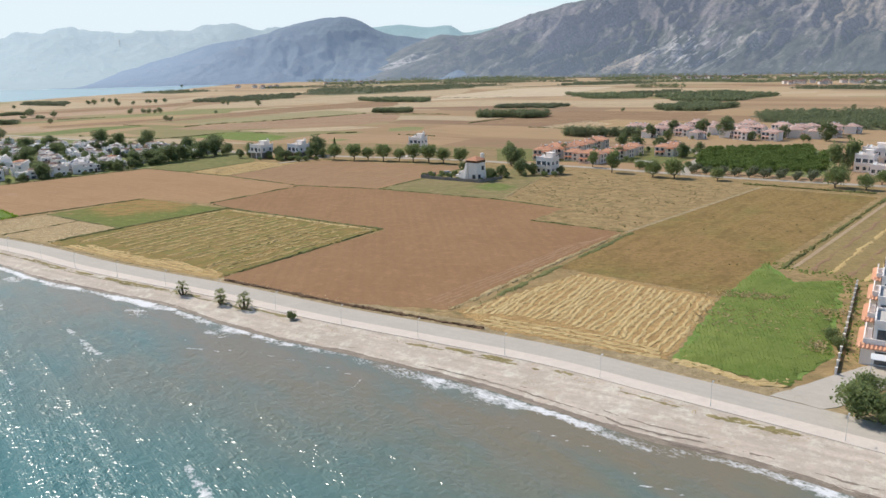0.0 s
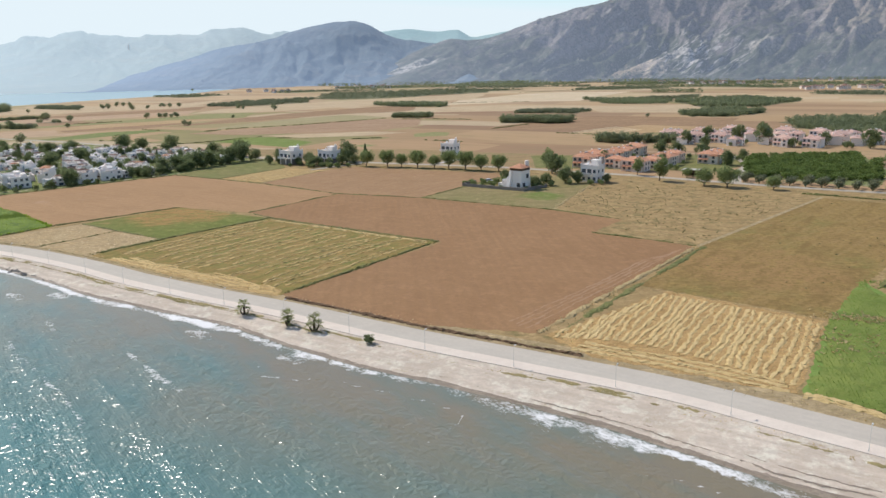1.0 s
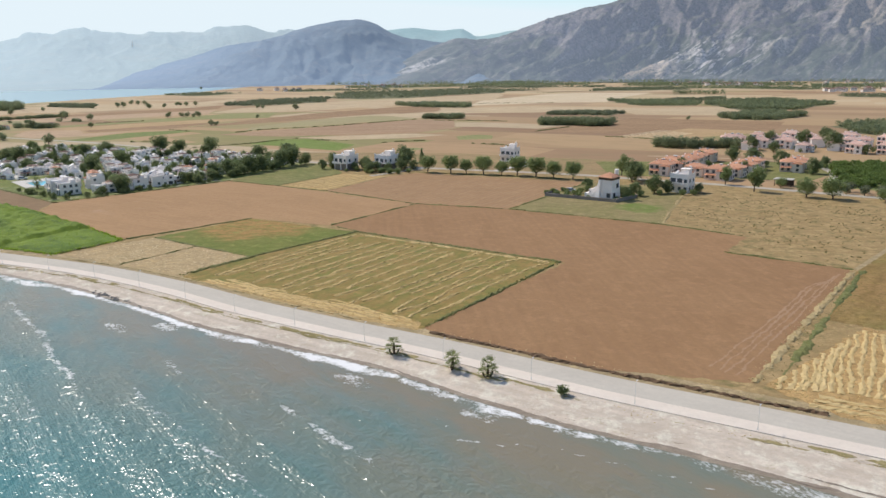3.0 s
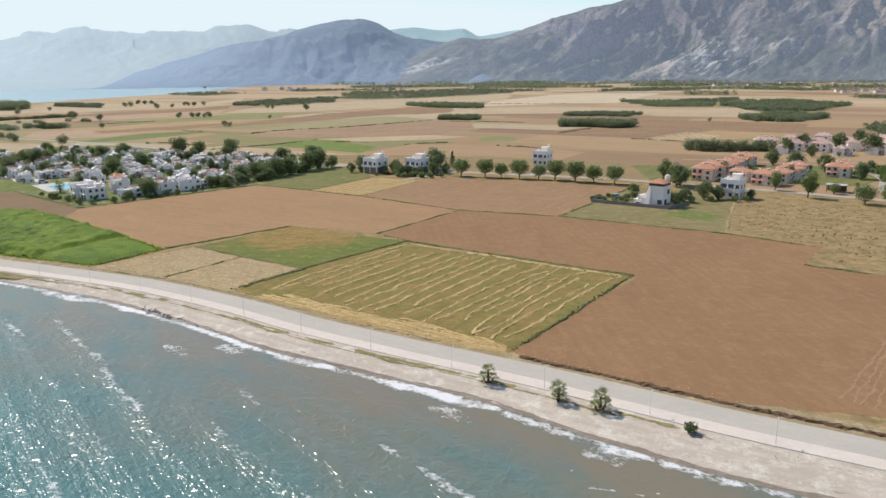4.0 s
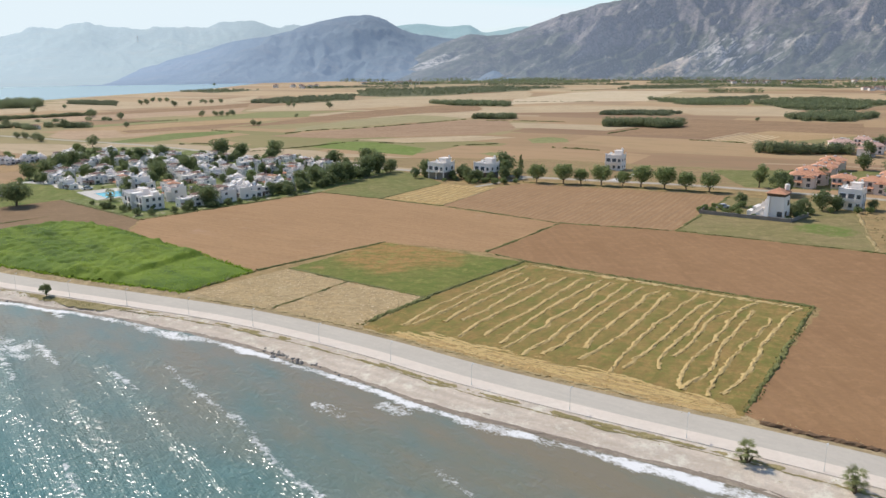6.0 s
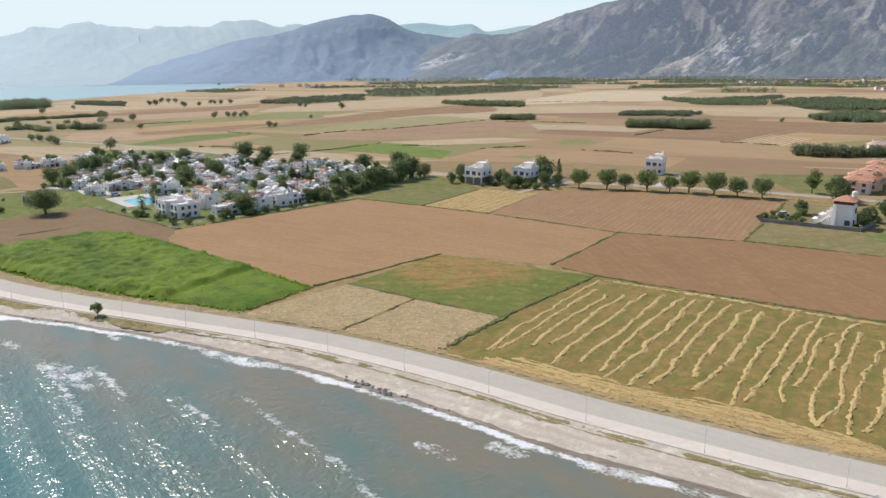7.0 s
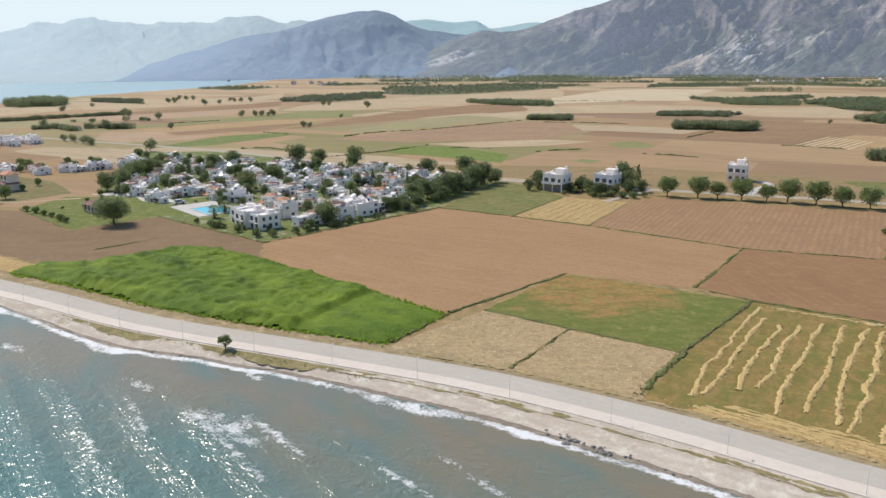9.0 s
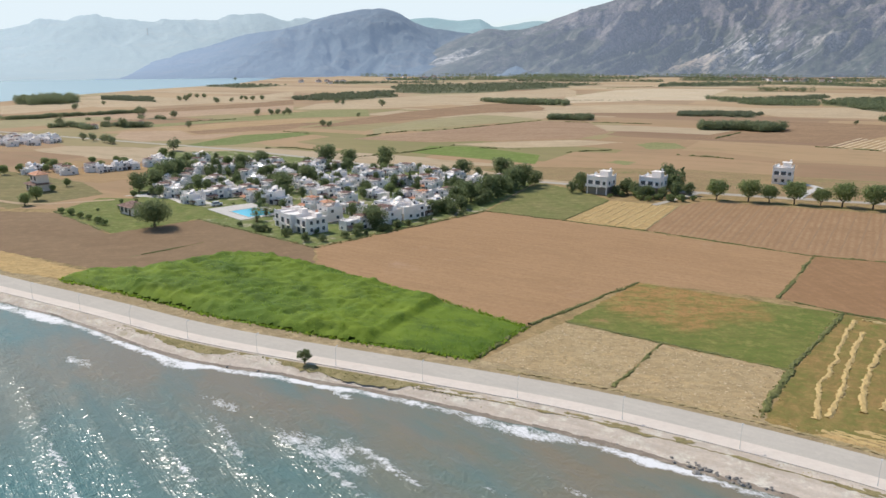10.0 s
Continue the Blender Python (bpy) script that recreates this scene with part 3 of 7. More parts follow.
def along(points, every, spread, seed=1, step=1.0):
    """Random places along a broken line."""
    rng = np.random.default_rng(seed)
    p = np.array(points, float)
    out = []
    for a, b in zip(p[:-1], p[1:]):
        n = max(1, int(np.linalg.norm(b - a) / every))
        t = rng.uniform(0, 1, n)
        side = np.array((-(b - a)[1], (b - a)[0])) / np.linalg.norm(b - a)
        out.append(a + (b - a) * t[:, None] + side * rng.normal(0, spread, n)[:, None])
    return np.vstack(out)


# ---- land, sea, beach, roads ----
# inner edge of the coast road, from west to east
COAST = spline([(-700, 400), (-520, 280), (-420, 232), (-350, 207), (-318, 197), (-278, 187), (-244, 178), (-205, 172.6), (-172, 167.6), (-143, 159.4),
                (-120, 150.6), (-98, 143.7), (-74, 137), (-47, 128), (-24, 121.8), (-2, 115.6), (15, 108.3), (30, 102), (60, 89), (120, 62), (240, 10), (600, -140)], 3.0)
ROAD_EDGE = offset(COAST, -5.4)                 # asphalt ends, promenade begins
SHORE_EDGE = offset(COAST, -8.3)                # promenade ends, beach begins
# how wide the beach is, from promenade to the line of seaweed, by distance along x
beach_x = [-700, -318, -285, -262, -240, -225, -200, -175, -150, -125, -100, -82, -65, -45, -20, 0, 15, 30, 120, 600]
beach_w = [12, 3.4, 2.6, 4.6, 6.3, 5.0, 4.8, 6.2, 7.0, 7.6, 6.8, 6.6, 8.6, 9.2, 9.6, 11.4, 11.5, 10.0, 10, 14]
beach_width = np.interp(SHORE_EDGE[:, 0], beach_x, beach_w) + 0.9 * (fbm(SHORE_EDGE[:, 0] / 9, SHORE_EDGE[:, 1] / 9, 3, 5) - 0.5)
WATERLINE = offset(SHORE_EDGE, -beach_width + 0.3)
SEA_LEVEL = -0.75

far_shore = [(-800, 520), (-915, 690), (-940, 810), (-975, 937), (-990, 1156), (-985, 1423), (-1050, 1650), (-1150, 2010), (-1540, 1765), (-1935, 1330), (-2080, 1090), (-4400, 700)]
outline = [tuple(p) for p in SHORE_EDGE[::-1]] + far_shore + [(-4400, 4300), (4300, 4300), (4300, -1200), (900, -300)]
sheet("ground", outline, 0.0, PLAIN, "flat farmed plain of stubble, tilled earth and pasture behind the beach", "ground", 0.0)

E1 = offset(SHORE_EDGE, -beach_width * 0.55)
v, f = ribbon([SHORE_EDGE, offset(SHORE_EDGE, -0.6), E1, WATERLINE, offset(WATERLINE, -1.6), offset(WATERLINE, -14)], [0.05, 0.0, -0.28, -0.73, -0.95, -3.5])
single("beach", arrays("beach", v, f[:, ::-1], BEACH, True), BEACH, "narrow grey shingle beach with dry patches of grass beside the road", "beach", kind="structure")

mark = spline([tuple(q) for q in WATERLINE[(WATERLINE[:, 0] > -420) & (WATERLINE[:, 0] < 110)]], 0.6)
up = 0.32 + 1.3 * (fbm(mark[:, 0] / 3, mark[:, 1] / 3, 3, 71) - 0.42) + 1.6 * np.maximum(0, fbm(mark[:, 0] / 14, mark[:, 1] / 14, 3, 72) - 0.5)
v, f = ribbon([offset(mark, np.clip(up, 0.06, 2.0)), mark, offset(mark, -1.5)], [-0.62, -0.70, -0.88])
single("beach", arrays("wet_edge", v, f[:, ::-1], WET_SHINGLE, True), WET_SHINGLE, "dark wet shingle along the water's edge", "beach", kind="structure")

v, f = ribbon([offset(COAST, 0.15), offset(COAST, -2.6), ROAD_EDGE], [0.05, 0.11, 0.06])
single("road", arrays("road", v, f[:, ::-1], ASPHALT, True), ASPHALT, "pale worn asphalt coast road running along the beach", "road", kind="structure")
v, f = ribbon([ROAD_EDGE, offset(ROAD_EDGE, -0.02), offset(ROAD_EDGE, -2.85), SHORE_EDGE], [-0.1, 0.16, 0.16, 0.0])
single("pavement", arrays("promenade", v, f[:, ::-1], PROMENADE), PROMENADE, "pinkish concrete promenade raised by a kerb beside the road", "pavement", kind="structure")


def waves():
    """The sea: one sheet, finely ridged by waves where it is near."""
    gx = np.r_[-4800, -3000, -2000, -1400, -1000, -760, -620, -540, -490, np.arange(-450, 120, 0.85), 150, 220, 340, 600, 1200, 2500, 4500]
    gy = np.r_[-1500, -900, -500, -260, -140, -80, -40, -10, 20, np.arange(40, 222, 0.85), 260, 330, 450, 620, 900, 1300, 1800, 2600, 4200]
    X, Y = np.meshgrid(gx, gy)
    near = np.exp(-(np.maximum(0, np.hypot(X + 120, (Y - 110) * 1.6) - 330) / 120) ** 2)
    slope = np.gradient(WATERLINE[:, 1], WATERLINE[:, 0])
    shore = (np.interp(X, WATERLINE[:, 0], WATERLINE[:, 1]) - Y) * np.cos(np.arctan(np.interp(X, WATERLINE[:, 0], slope)))
    shore = np.where(near > 0.02, np.maximum(shore, -3), 400.0)
    # waves come in from the south-west, crests along (0.8, -0.6)
    u = X * 0.8 - Y * 0.6
    w = X * 0.6 + Y * 0.8
    w = w + 5 * (fbm(u / 60, w / 40, 3, 11) - 0.5) + 2.0 * (fbm(u / 14, w / 14, 3, 12) - 0.5)
    swell = np.sin(w * 2 * np.pi / 7.2)
    crest = np.maximum(0, swell) ** 4
    group = fbm(u / 45, w / 18, 3, 21)
    group = np.maximum(group, fbm(u / 22, w / 9, 3, 61) - np.interp(X, [-200, -110], [-0.03, 0.08]))
    height = np.interp(X, [-220, -60], [0.15, 0.08]) * swell * (0.45 + group) + np.interp(X, [-220, -60], [0.34, 0.18]) * crest * group + 0.22 * (fbm(u / 5, w / 2.6, 4, 31) - 0.5) + 0.05 * np.sin(u * 1.3 + w * 2.3)
    calm = np.clip(shore / 24, 0.12, 1)
    Z = SEA_LEVEL + height * near * calm
    # foam: swash at the waterline, thin sheets sliding back from it, breakers a little out, flecks along the crests
    edge = fbm(X / 13, Y / 13, 3, 41)
    reach = 1.5 + 7.5 * np.maximum(0, edge - 0.40) + 0.6 * fbm(X / 2.2, Y / 2.2, 2, 43)
    rim = np.clip(1.5 - np.abs(shore - 0.25 - reach * 0.5) / (reach * 0.62), 0, 1) * (0.545 + 0.34 * (fbm(X / 2.3, Y / 2.3, 3, 46) - 0.4) + 0.36 * (fbm(X / 15, Y / 15, 2, 49) - 0.38))
    back = np.clip(1 - (shore - reach) / (3.0 + 9 * np.maximum(0, edge - 0.42)), 0, 1) * (shore > 0) * (0.28 + 0.26 * fbm(X / 4, Y / 4, 3, 44))
    second = np.clip(1 - np.abs(shore - 1.6 - reach * 2.3 - 2.0 * fbm(X / 9, Y / 9, 2, 48)) / 0.7, 0, 1) * np.clip((fbm(X / 17, Y / 17, 3, 45) - 0.50) * 9, 0, 1) * 0.62
    swash = np.maximum(np.maximum(rim, back * 1.15), second)
    fans = np.zeros_like(X)
    for fx, fy, long, wide in ((-64, 111.5, 4.5, 2.2), (-86, 118.5, 6, 2.4), (-131, 133.5, 5, 2.6), (-206, 140.5, 15, 4.6), (-229, 150, 6.5, 2.2), (-262, 158, 7, 2.4), (-140, 131, 6, 2.2), (-211, 157, 4, 1.4)):
        fans = np.maximum(fans, np.exp(-((((X - fx) * 0.93 - (Y - fy) * 0.37) / long) ** 2 + (((X - fx) * 0.37 + (Y - fy) * 0.93) / wide) ** 2)))
    fans = np.clip(fans * 2.0 - 0.9 * (1 - fbm(X / 5, Y / 5, 3, 57)), 0, 1)
    breakers = (0.32 + 0.20 * fbm(u / 3.5, w / 1.6, 3, 53) + 0.20 * fbm(X / 1.7, Y / 1.7, 2, 59)) * fans
    rows = np.clip((swell - 0.15) / 0.7, 0, 1) * np.clip((fbm(u / 30, w / 5, 3, 66) - np.interp(X - 0.5 * shore, [-300, -150, -60], [0.40, 0.50, 0.58])) / 0.10, 0, 1)
    caps = (0.27 + 0.24 * fbm(u / 4, w / 2.5, 3, 54) + 0.26 * fbm(u / 1.5, w / 1.2, 2, 58)) * rows * np.clip((shore - 4) / 12, 0, 1)
    foam = np.maximum(np.maximum(swash, breakers), caps) * (near > 0.05) * (Y > 42) * (X > -450) * (X < 119)
    ny, nx = X.shape
    i = np.arange(ny * nx).reshape(ny, nx)
    f = np.stack((i[:-1, :-1], i[:-1, 1:], i[1:, 1:], i[1:, :-1]), -1).reshape(-1, 4)
    me = arrays("water", np.stack((X, Y, Z), -1).reshape(-1, 3), f, SEA, True)
    for key, values in (("shore", shore), ("foam", foam)):
        me.attributes.new(key, "FLOAT", "POINT").data.foreach_set("value", values.astype(np.float32).ravel())
    return me


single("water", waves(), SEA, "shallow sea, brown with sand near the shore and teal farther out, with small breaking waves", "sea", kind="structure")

# road behind the fields, along the row of trees, and its branches
BACK_ROAD = spline([(-700, 520), (-505, 470), (-409, 446), (-339, 420), (-270, 391), (-213, 372), (-147, 361), (-80, 352), (-47, 342), (-14, 332), (32, 313), (62, 303), (92, 295), (200, 262), (420, 190)], 5)


def lane(line, width, z, material, label, name="road", category="road"):
    v, f = ribbon([offset(line, width / 2), line, offset(line, -width / 2)], [z, z + 0.05, z])
    return single(name, arrays(name, v, f[:, ::-1], material, True), material, label, category, kind="structure")


lane(BACK_ROAD, 4.6, 0.07, BACK_LANE, "pale narrow country road behind the fields beside a row of trees")
lane(spline([(-147, 360), (-155, 346), (-164, 330)], 4), 2.6, 0.09, BACK_LANE, "pale farm track branching off the country road")
lane(spline([(-112, 357), (-106, 372), (-100, 384), (-104, 392)], 4), 3.6, 0.1, PAVING, "short white concrete drive to a lone house")
lane(spline([(24, 316), (27, 345), (34, 376), (30, 408)], 5), 3.8, 0.09, BACK_LANE, "pale side road between the houses and the orchard")
lane(spline([(-45, 428), (-10, 424), (40, 412), (90, 430)], 6), 4.0, 0.085, DIRT, "pale dirt road between two groups of houses")
lane(spline([(48.9, 287), (27, 246), (4.8, 204.7)], 5), 1.3, 0.045, ROADSIDE, "faint dirt track between dry fields")
lane(spline([(87.2, 270), (64, 221), (41.5, 173.5)], 5), 1.0, 0.045, DIRT, "rutted dirt track along a ditch")
lane(spline([(-470, 262), (-420, 280), (-384, 276), (-360, 291)], 5), 2.6, 0.05, DIRT, "pale footpath along the garden")
sheet("road", [(27.5, 103.5), (33.5, 109), (38.2, 113.6), (62, 134), (66, 131), (46, 112), (38, 104), (35.5, 101.5), (33.5, 100.5)], 0.09, ASPHALT, "pale asphalt side road joining the coast road", "road", 0.15)


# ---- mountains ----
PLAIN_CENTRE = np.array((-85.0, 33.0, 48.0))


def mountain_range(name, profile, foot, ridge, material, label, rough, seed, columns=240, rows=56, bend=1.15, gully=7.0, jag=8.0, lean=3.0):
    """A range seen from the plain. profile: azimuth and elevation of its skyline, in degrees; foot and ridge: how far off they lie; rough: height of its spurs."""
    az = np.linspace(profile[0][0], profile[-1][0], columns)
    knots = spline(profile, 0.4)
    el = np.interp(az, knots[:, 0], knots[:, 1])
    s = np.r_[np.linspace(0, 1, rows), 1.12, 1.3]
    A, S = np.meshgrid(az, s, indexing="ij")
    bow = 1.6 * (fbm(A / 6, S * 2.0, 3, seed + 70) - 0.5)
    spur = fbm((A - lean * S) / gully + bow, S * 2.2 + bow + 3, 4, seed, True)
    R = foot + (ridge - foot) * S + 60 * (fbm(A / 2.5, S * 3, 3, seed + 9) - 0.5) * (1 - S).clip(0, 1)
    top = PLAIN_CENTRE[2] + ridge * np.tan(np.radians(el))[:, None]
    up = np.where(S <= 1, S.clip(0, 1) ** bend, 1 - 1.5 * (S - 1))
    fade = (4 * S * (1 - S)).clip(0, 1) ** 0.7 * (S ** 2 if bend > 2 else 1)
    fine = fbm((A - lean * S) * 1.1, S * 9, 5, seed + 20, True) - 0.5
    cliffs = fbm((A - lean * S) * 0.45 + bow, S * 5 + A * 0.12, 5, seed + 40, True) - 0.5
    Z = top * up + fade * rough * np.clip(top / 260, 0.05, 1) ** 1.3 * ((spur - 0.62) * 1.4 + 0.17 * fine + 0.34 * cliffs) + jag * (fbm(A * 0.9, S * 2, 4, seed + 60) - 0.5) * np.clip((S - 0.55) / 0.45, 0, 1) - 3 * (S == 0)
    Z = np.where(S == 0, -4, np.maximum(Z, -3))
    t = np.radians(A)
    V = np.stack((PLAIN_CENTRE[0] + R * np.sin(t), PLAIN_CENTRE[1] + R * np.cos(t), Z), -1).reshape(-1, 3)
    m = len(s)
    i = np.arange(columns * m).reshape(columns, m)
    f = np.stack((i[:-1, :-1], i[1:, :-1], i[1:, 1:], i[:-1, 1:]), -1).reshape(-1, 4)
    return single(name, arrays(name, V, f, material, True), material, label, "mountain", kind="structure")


QUARRY = (0.52, 0.475, 0.425)
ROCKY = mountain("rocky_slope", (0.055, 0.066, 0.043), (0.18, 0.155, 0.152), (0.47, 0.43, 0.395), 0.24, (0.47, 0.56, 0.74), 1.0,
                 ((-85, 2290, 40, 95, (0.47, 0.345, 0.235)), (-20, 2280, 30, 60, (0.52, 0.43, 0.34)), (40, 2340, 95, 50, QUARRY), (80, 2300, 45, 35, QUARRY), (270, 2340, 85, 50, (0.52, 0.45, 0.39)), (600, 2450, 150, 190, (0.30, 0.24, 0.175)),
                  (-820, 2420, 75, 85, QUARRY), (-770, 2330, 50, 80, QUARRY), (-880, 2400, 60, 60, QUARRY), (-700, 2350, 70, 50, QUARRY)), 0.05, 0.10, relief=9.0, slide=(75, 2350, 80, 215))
# haze over the far ranges: in their blue-grey base colours and their glow
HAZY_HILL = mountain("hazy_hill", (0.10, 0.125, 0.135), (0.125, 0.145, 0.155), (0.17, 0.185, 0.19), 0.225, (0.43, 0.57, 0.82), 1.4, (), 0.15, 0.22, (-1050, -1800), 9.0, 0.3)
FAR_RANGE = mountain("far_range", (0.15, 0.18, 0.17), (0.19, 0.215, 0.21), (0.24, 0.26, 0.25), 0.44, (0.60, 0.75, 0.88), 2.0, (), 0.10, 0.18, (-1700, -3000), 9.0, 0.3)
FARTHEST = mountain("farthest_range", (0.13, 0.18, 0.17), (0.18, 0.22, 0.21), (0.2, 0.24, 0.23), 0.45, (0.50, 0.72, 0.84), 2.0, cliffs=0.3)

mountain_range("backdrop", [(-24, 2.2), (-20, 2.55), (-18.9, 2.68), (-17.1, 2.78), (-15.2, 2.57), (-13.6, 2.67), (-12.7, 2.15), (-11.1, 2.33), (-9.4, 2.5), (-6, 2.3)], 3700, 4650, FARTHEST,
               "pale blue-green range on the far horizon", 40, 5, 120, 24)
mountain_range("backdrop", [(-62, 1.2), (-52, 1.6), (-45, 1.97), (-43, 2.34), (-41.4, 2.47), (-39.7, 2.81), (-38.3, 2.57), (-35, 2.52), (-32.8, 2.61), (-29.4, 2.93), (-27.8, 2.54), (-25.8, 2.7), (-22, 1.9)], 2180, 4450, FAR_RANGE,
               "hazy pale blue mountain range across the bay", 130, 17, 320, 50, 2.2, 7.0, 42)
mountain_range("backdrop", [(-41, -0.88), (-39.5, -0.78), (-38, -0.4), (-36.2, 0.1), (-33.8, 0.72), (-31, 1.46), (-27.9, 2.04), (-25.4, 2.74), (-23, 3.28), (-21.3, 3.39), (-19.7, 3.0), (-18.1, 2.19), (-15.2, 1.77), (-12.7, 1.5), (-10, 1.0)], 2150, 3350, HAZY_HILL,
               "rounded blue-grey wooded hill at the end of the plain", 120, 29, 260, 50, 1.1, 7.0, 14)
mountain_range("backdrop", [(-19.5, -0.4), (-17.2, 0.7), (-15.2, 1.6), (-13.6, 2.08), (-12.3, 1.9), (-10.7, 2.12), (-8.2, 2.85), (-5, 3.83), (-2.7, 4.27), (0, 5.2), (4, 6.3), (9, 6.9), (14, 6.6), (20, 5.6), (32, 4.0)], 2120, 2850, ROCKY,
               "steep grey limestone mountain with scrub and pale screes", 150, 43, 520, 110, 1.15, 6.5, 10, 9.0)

# ---- fields ----
REED_BED = [(-301.6, 197), (-283, 193), (-249, 183), (-220, 178), (-194, 175), (-187.4, 193.5), (-210, 206.5), (-230, 216), (-247, 225), (-262, 229), (-274, 227), (-281, 216), (-288, 210), (-300, 207)]
GREEN_ROWS = [(-125.6, 218.2), (-63.2, 196.6), (-81.6, 142.2), (-143, 161.2), (-147.6, 164.2), (-140.4, 184.6)]
CROP_PLOT = [(14.8, 114.5), (24.7, 149), (36.8, 178), (40, 163), (50.0, 165.5), (44.2, 142), (38.4, 119.5), (30.5, 107.5)]
HAY_PLOT = [(-24.0, 130.0), (-3.3, 162), (24.1, 148.7), (14.2, 114), (-15.5, 121.6)]
sheet("ground", [(-460, 250), (-300, 192), (-244, 178.6), (-205, 173), (-172, 168), (-143, 160), (-120, 151), (-98, 144), (-74, 137.4), (-47, 128.4), (-24, 122.2), (-2, 116), (30, 104), (42, 112), (75, 190), (135, 255), (90, 293), (30, 312),
                 (-14, 330), (-80, 350), (-150, 358), (-210, 370), (-222, 308), (-258, 246), (-300, 268), (-370, 270)], 0.008, DRY_GRASS, "dry grass headlands between the fields", "ground", seed=40)
v, f = ribbon([offset(COAST, 4.5), offset(COAST, 1.6), offset(COAST, 0.1)], [0.009, 0.012, 0.03])
single("ground", arrays("verge", v, f[:, ::-1], ROADSIDE, True), ROADSIDE, "bare dusty verge of dry grass along the coast road", "verge", kind="structure")

sheet("field", [(-82.6, 143), (-61.5, 196.2), (-124.6, 219.5), (-136.6, 225.6), (-122.0, 267.1), (-88, 263.8), (-38.7, 248), (-27, 242), (-15.5, 236), (-23, 216), (4.2, 204.8), (-13.6, 161.8), (-25.5, 131), (-48, 130.6), (-75, 139)],
      0.020, PLOUGHED, "large bare field of reddish brown tilled soil", seed=2)
sheet("field", [(-255, 241.8), (-219.7, 304.2), (-191.6, 296), (-122.8, 267), (-137.6, 226), (-167.3, 231), (-187.6, 195.5), (-210, 207), (-247, 226)], 0.022, PALE_SOIL, "bare field of pale pinkish tilled soil", seed=3)
sheet("field", [(-384, 262), (-361, 265), (-323.6, 242), (-308.5, 267), (-255.6, 241.8), (-247.8, 226), (-274, 229), (-288, 211.5), (-301, 208), (-339, 217), (-440, 252), (-436, 285)], 0.020, DARK_SOIL, "bare field of dark brown soil behind the reeds", seed=4)
sheet("field", [(-302, 206), (-298.5, 198.5), (-318, 199.5), (-352, 209.5), (-430, 238), (-430, 246), (-339, 217)], 0.024, GOLD, "strip of golden dry grass beside the coast road", seed=5)
sheet("field", REED_BED, 0.020, REED_FLOOR, "wet green ground of the reed bed", seed=6)
sheet("field", GREEN_ROWS, 0.024, MOWN_GREEN, "mown green meadow striped with rows of cut straw", seed=7)
sheet("field", [(-143, 161.2), (-138.9, 162.4), (-121.5, 157.8), (-98.9, 151.8), (-83, 145.5), (-82, 141.5), (-98, 145), (-120, 152.4)], 0.030, GOLD, "strip of golden cut straw along the road", seed=8)
sheet("field", [(-180.5, 199), (-166.9, 230.8), (-126, 218.7), (-141.2, 184.6)], 0.024, WEEDY, "weedy green and rust-brown fallow plot", seed=9)
sheet("field", [(-192.8, 175.6), (-180.6, 198.7), (-162.3, 191.6), (-169.8, 169.8)], 0.025, STUBBLE, "pale straw stubble plot beside the road", seed=10)
sheet("field", [(-169.1, 169.6), (-161.8, 191.4), (-141.4, 184.3), (-148.6, 163.6)], 0.025, STUBBLE, "pale straw stubble plot with a green patch", seed=11)
sheet("field", [(-146, 343), (-68, 330), (-89, 264), (-122, 268), (-166, 287.6), (-155, 331)], 0.020, FURROWED, "tilled field with long straight furrows", seed=12)
sheet("field", [(-179.4, 335.5), (-155.4, 330.6), (-166.3, 288), (-191.4, 296.8)], 0.022, GOLD, "small golden stubble field with mown rows", seed=13)
sheet("field", [(-212, 371), (-190, 352), (-179.6, 336), (-191.8, 297), (-219.4, 305.2)], 0.020, LAWN, "rough green pasture beside the village", seed=14)
sheet("field", [(-88, 264.5), (-67, 329), (-28.4, 321), (-38.5, 249.5)], 0.020, soil("pale_pasture", (0.225, 0.195, 0.078), (0.30, 0.225, 0.115), (0.18, 0.185, 0.062), 16, 0.8, None, (12, (0.165, 0.185, 0.055), 0.60, 0.74), patch=(-46, 275, 8, (0.13, 0.20, 0.04))), "pale green pasture round two lone houses", seed=15)
sheet("field", [(-38.2, 249), (-28, 322), (46.6, 287.6), (4.6, 205.5), (-21.5, 216.5), (-14, 236.5)], 0.018, DRY_GRASS, "dry brown grassland dotted with low shrubs", seed=16)
sheet("field", [(-9.2, 165), (5.2, 204.2), (49.2, 286), (83.0, 271.4), (37, 175), (24.6, 150)], 0.020, OLIVE_GRASS, "mown olive-brown hay meadow", seed=17)
sheet("field", [(38.6, 174.2), (84.6, 271), (130, 250), (90, 190), (62, 150), (50, 166)], 0.018, soil("ridged_meadow", (0.33, 0.235, 0.105), (0.28, 0.21, 0.085), (0.38, 0.285, 0.15), 16, 0.9, (64, 4.5, (0.24, 0.18, 0.075), 0.45)), "mown meadow with long ridges beside a dirt track", seed=18)
sheet("field", CROP_PLOT, 0.024, CROP_GREEN, "bright green field of young crops", seed=19)
sheet("field", HAY_PLOT, 0.026, HAYFIELD, "golden hay field raked into wavy rows", seed=20)
sheet("field", [(-441, 447), (-439, 520), (-410, 548), (-392, 540), (-412, 468)], 0.020, FAR_GREEN, "green field on the plain behind the village", seed=21)
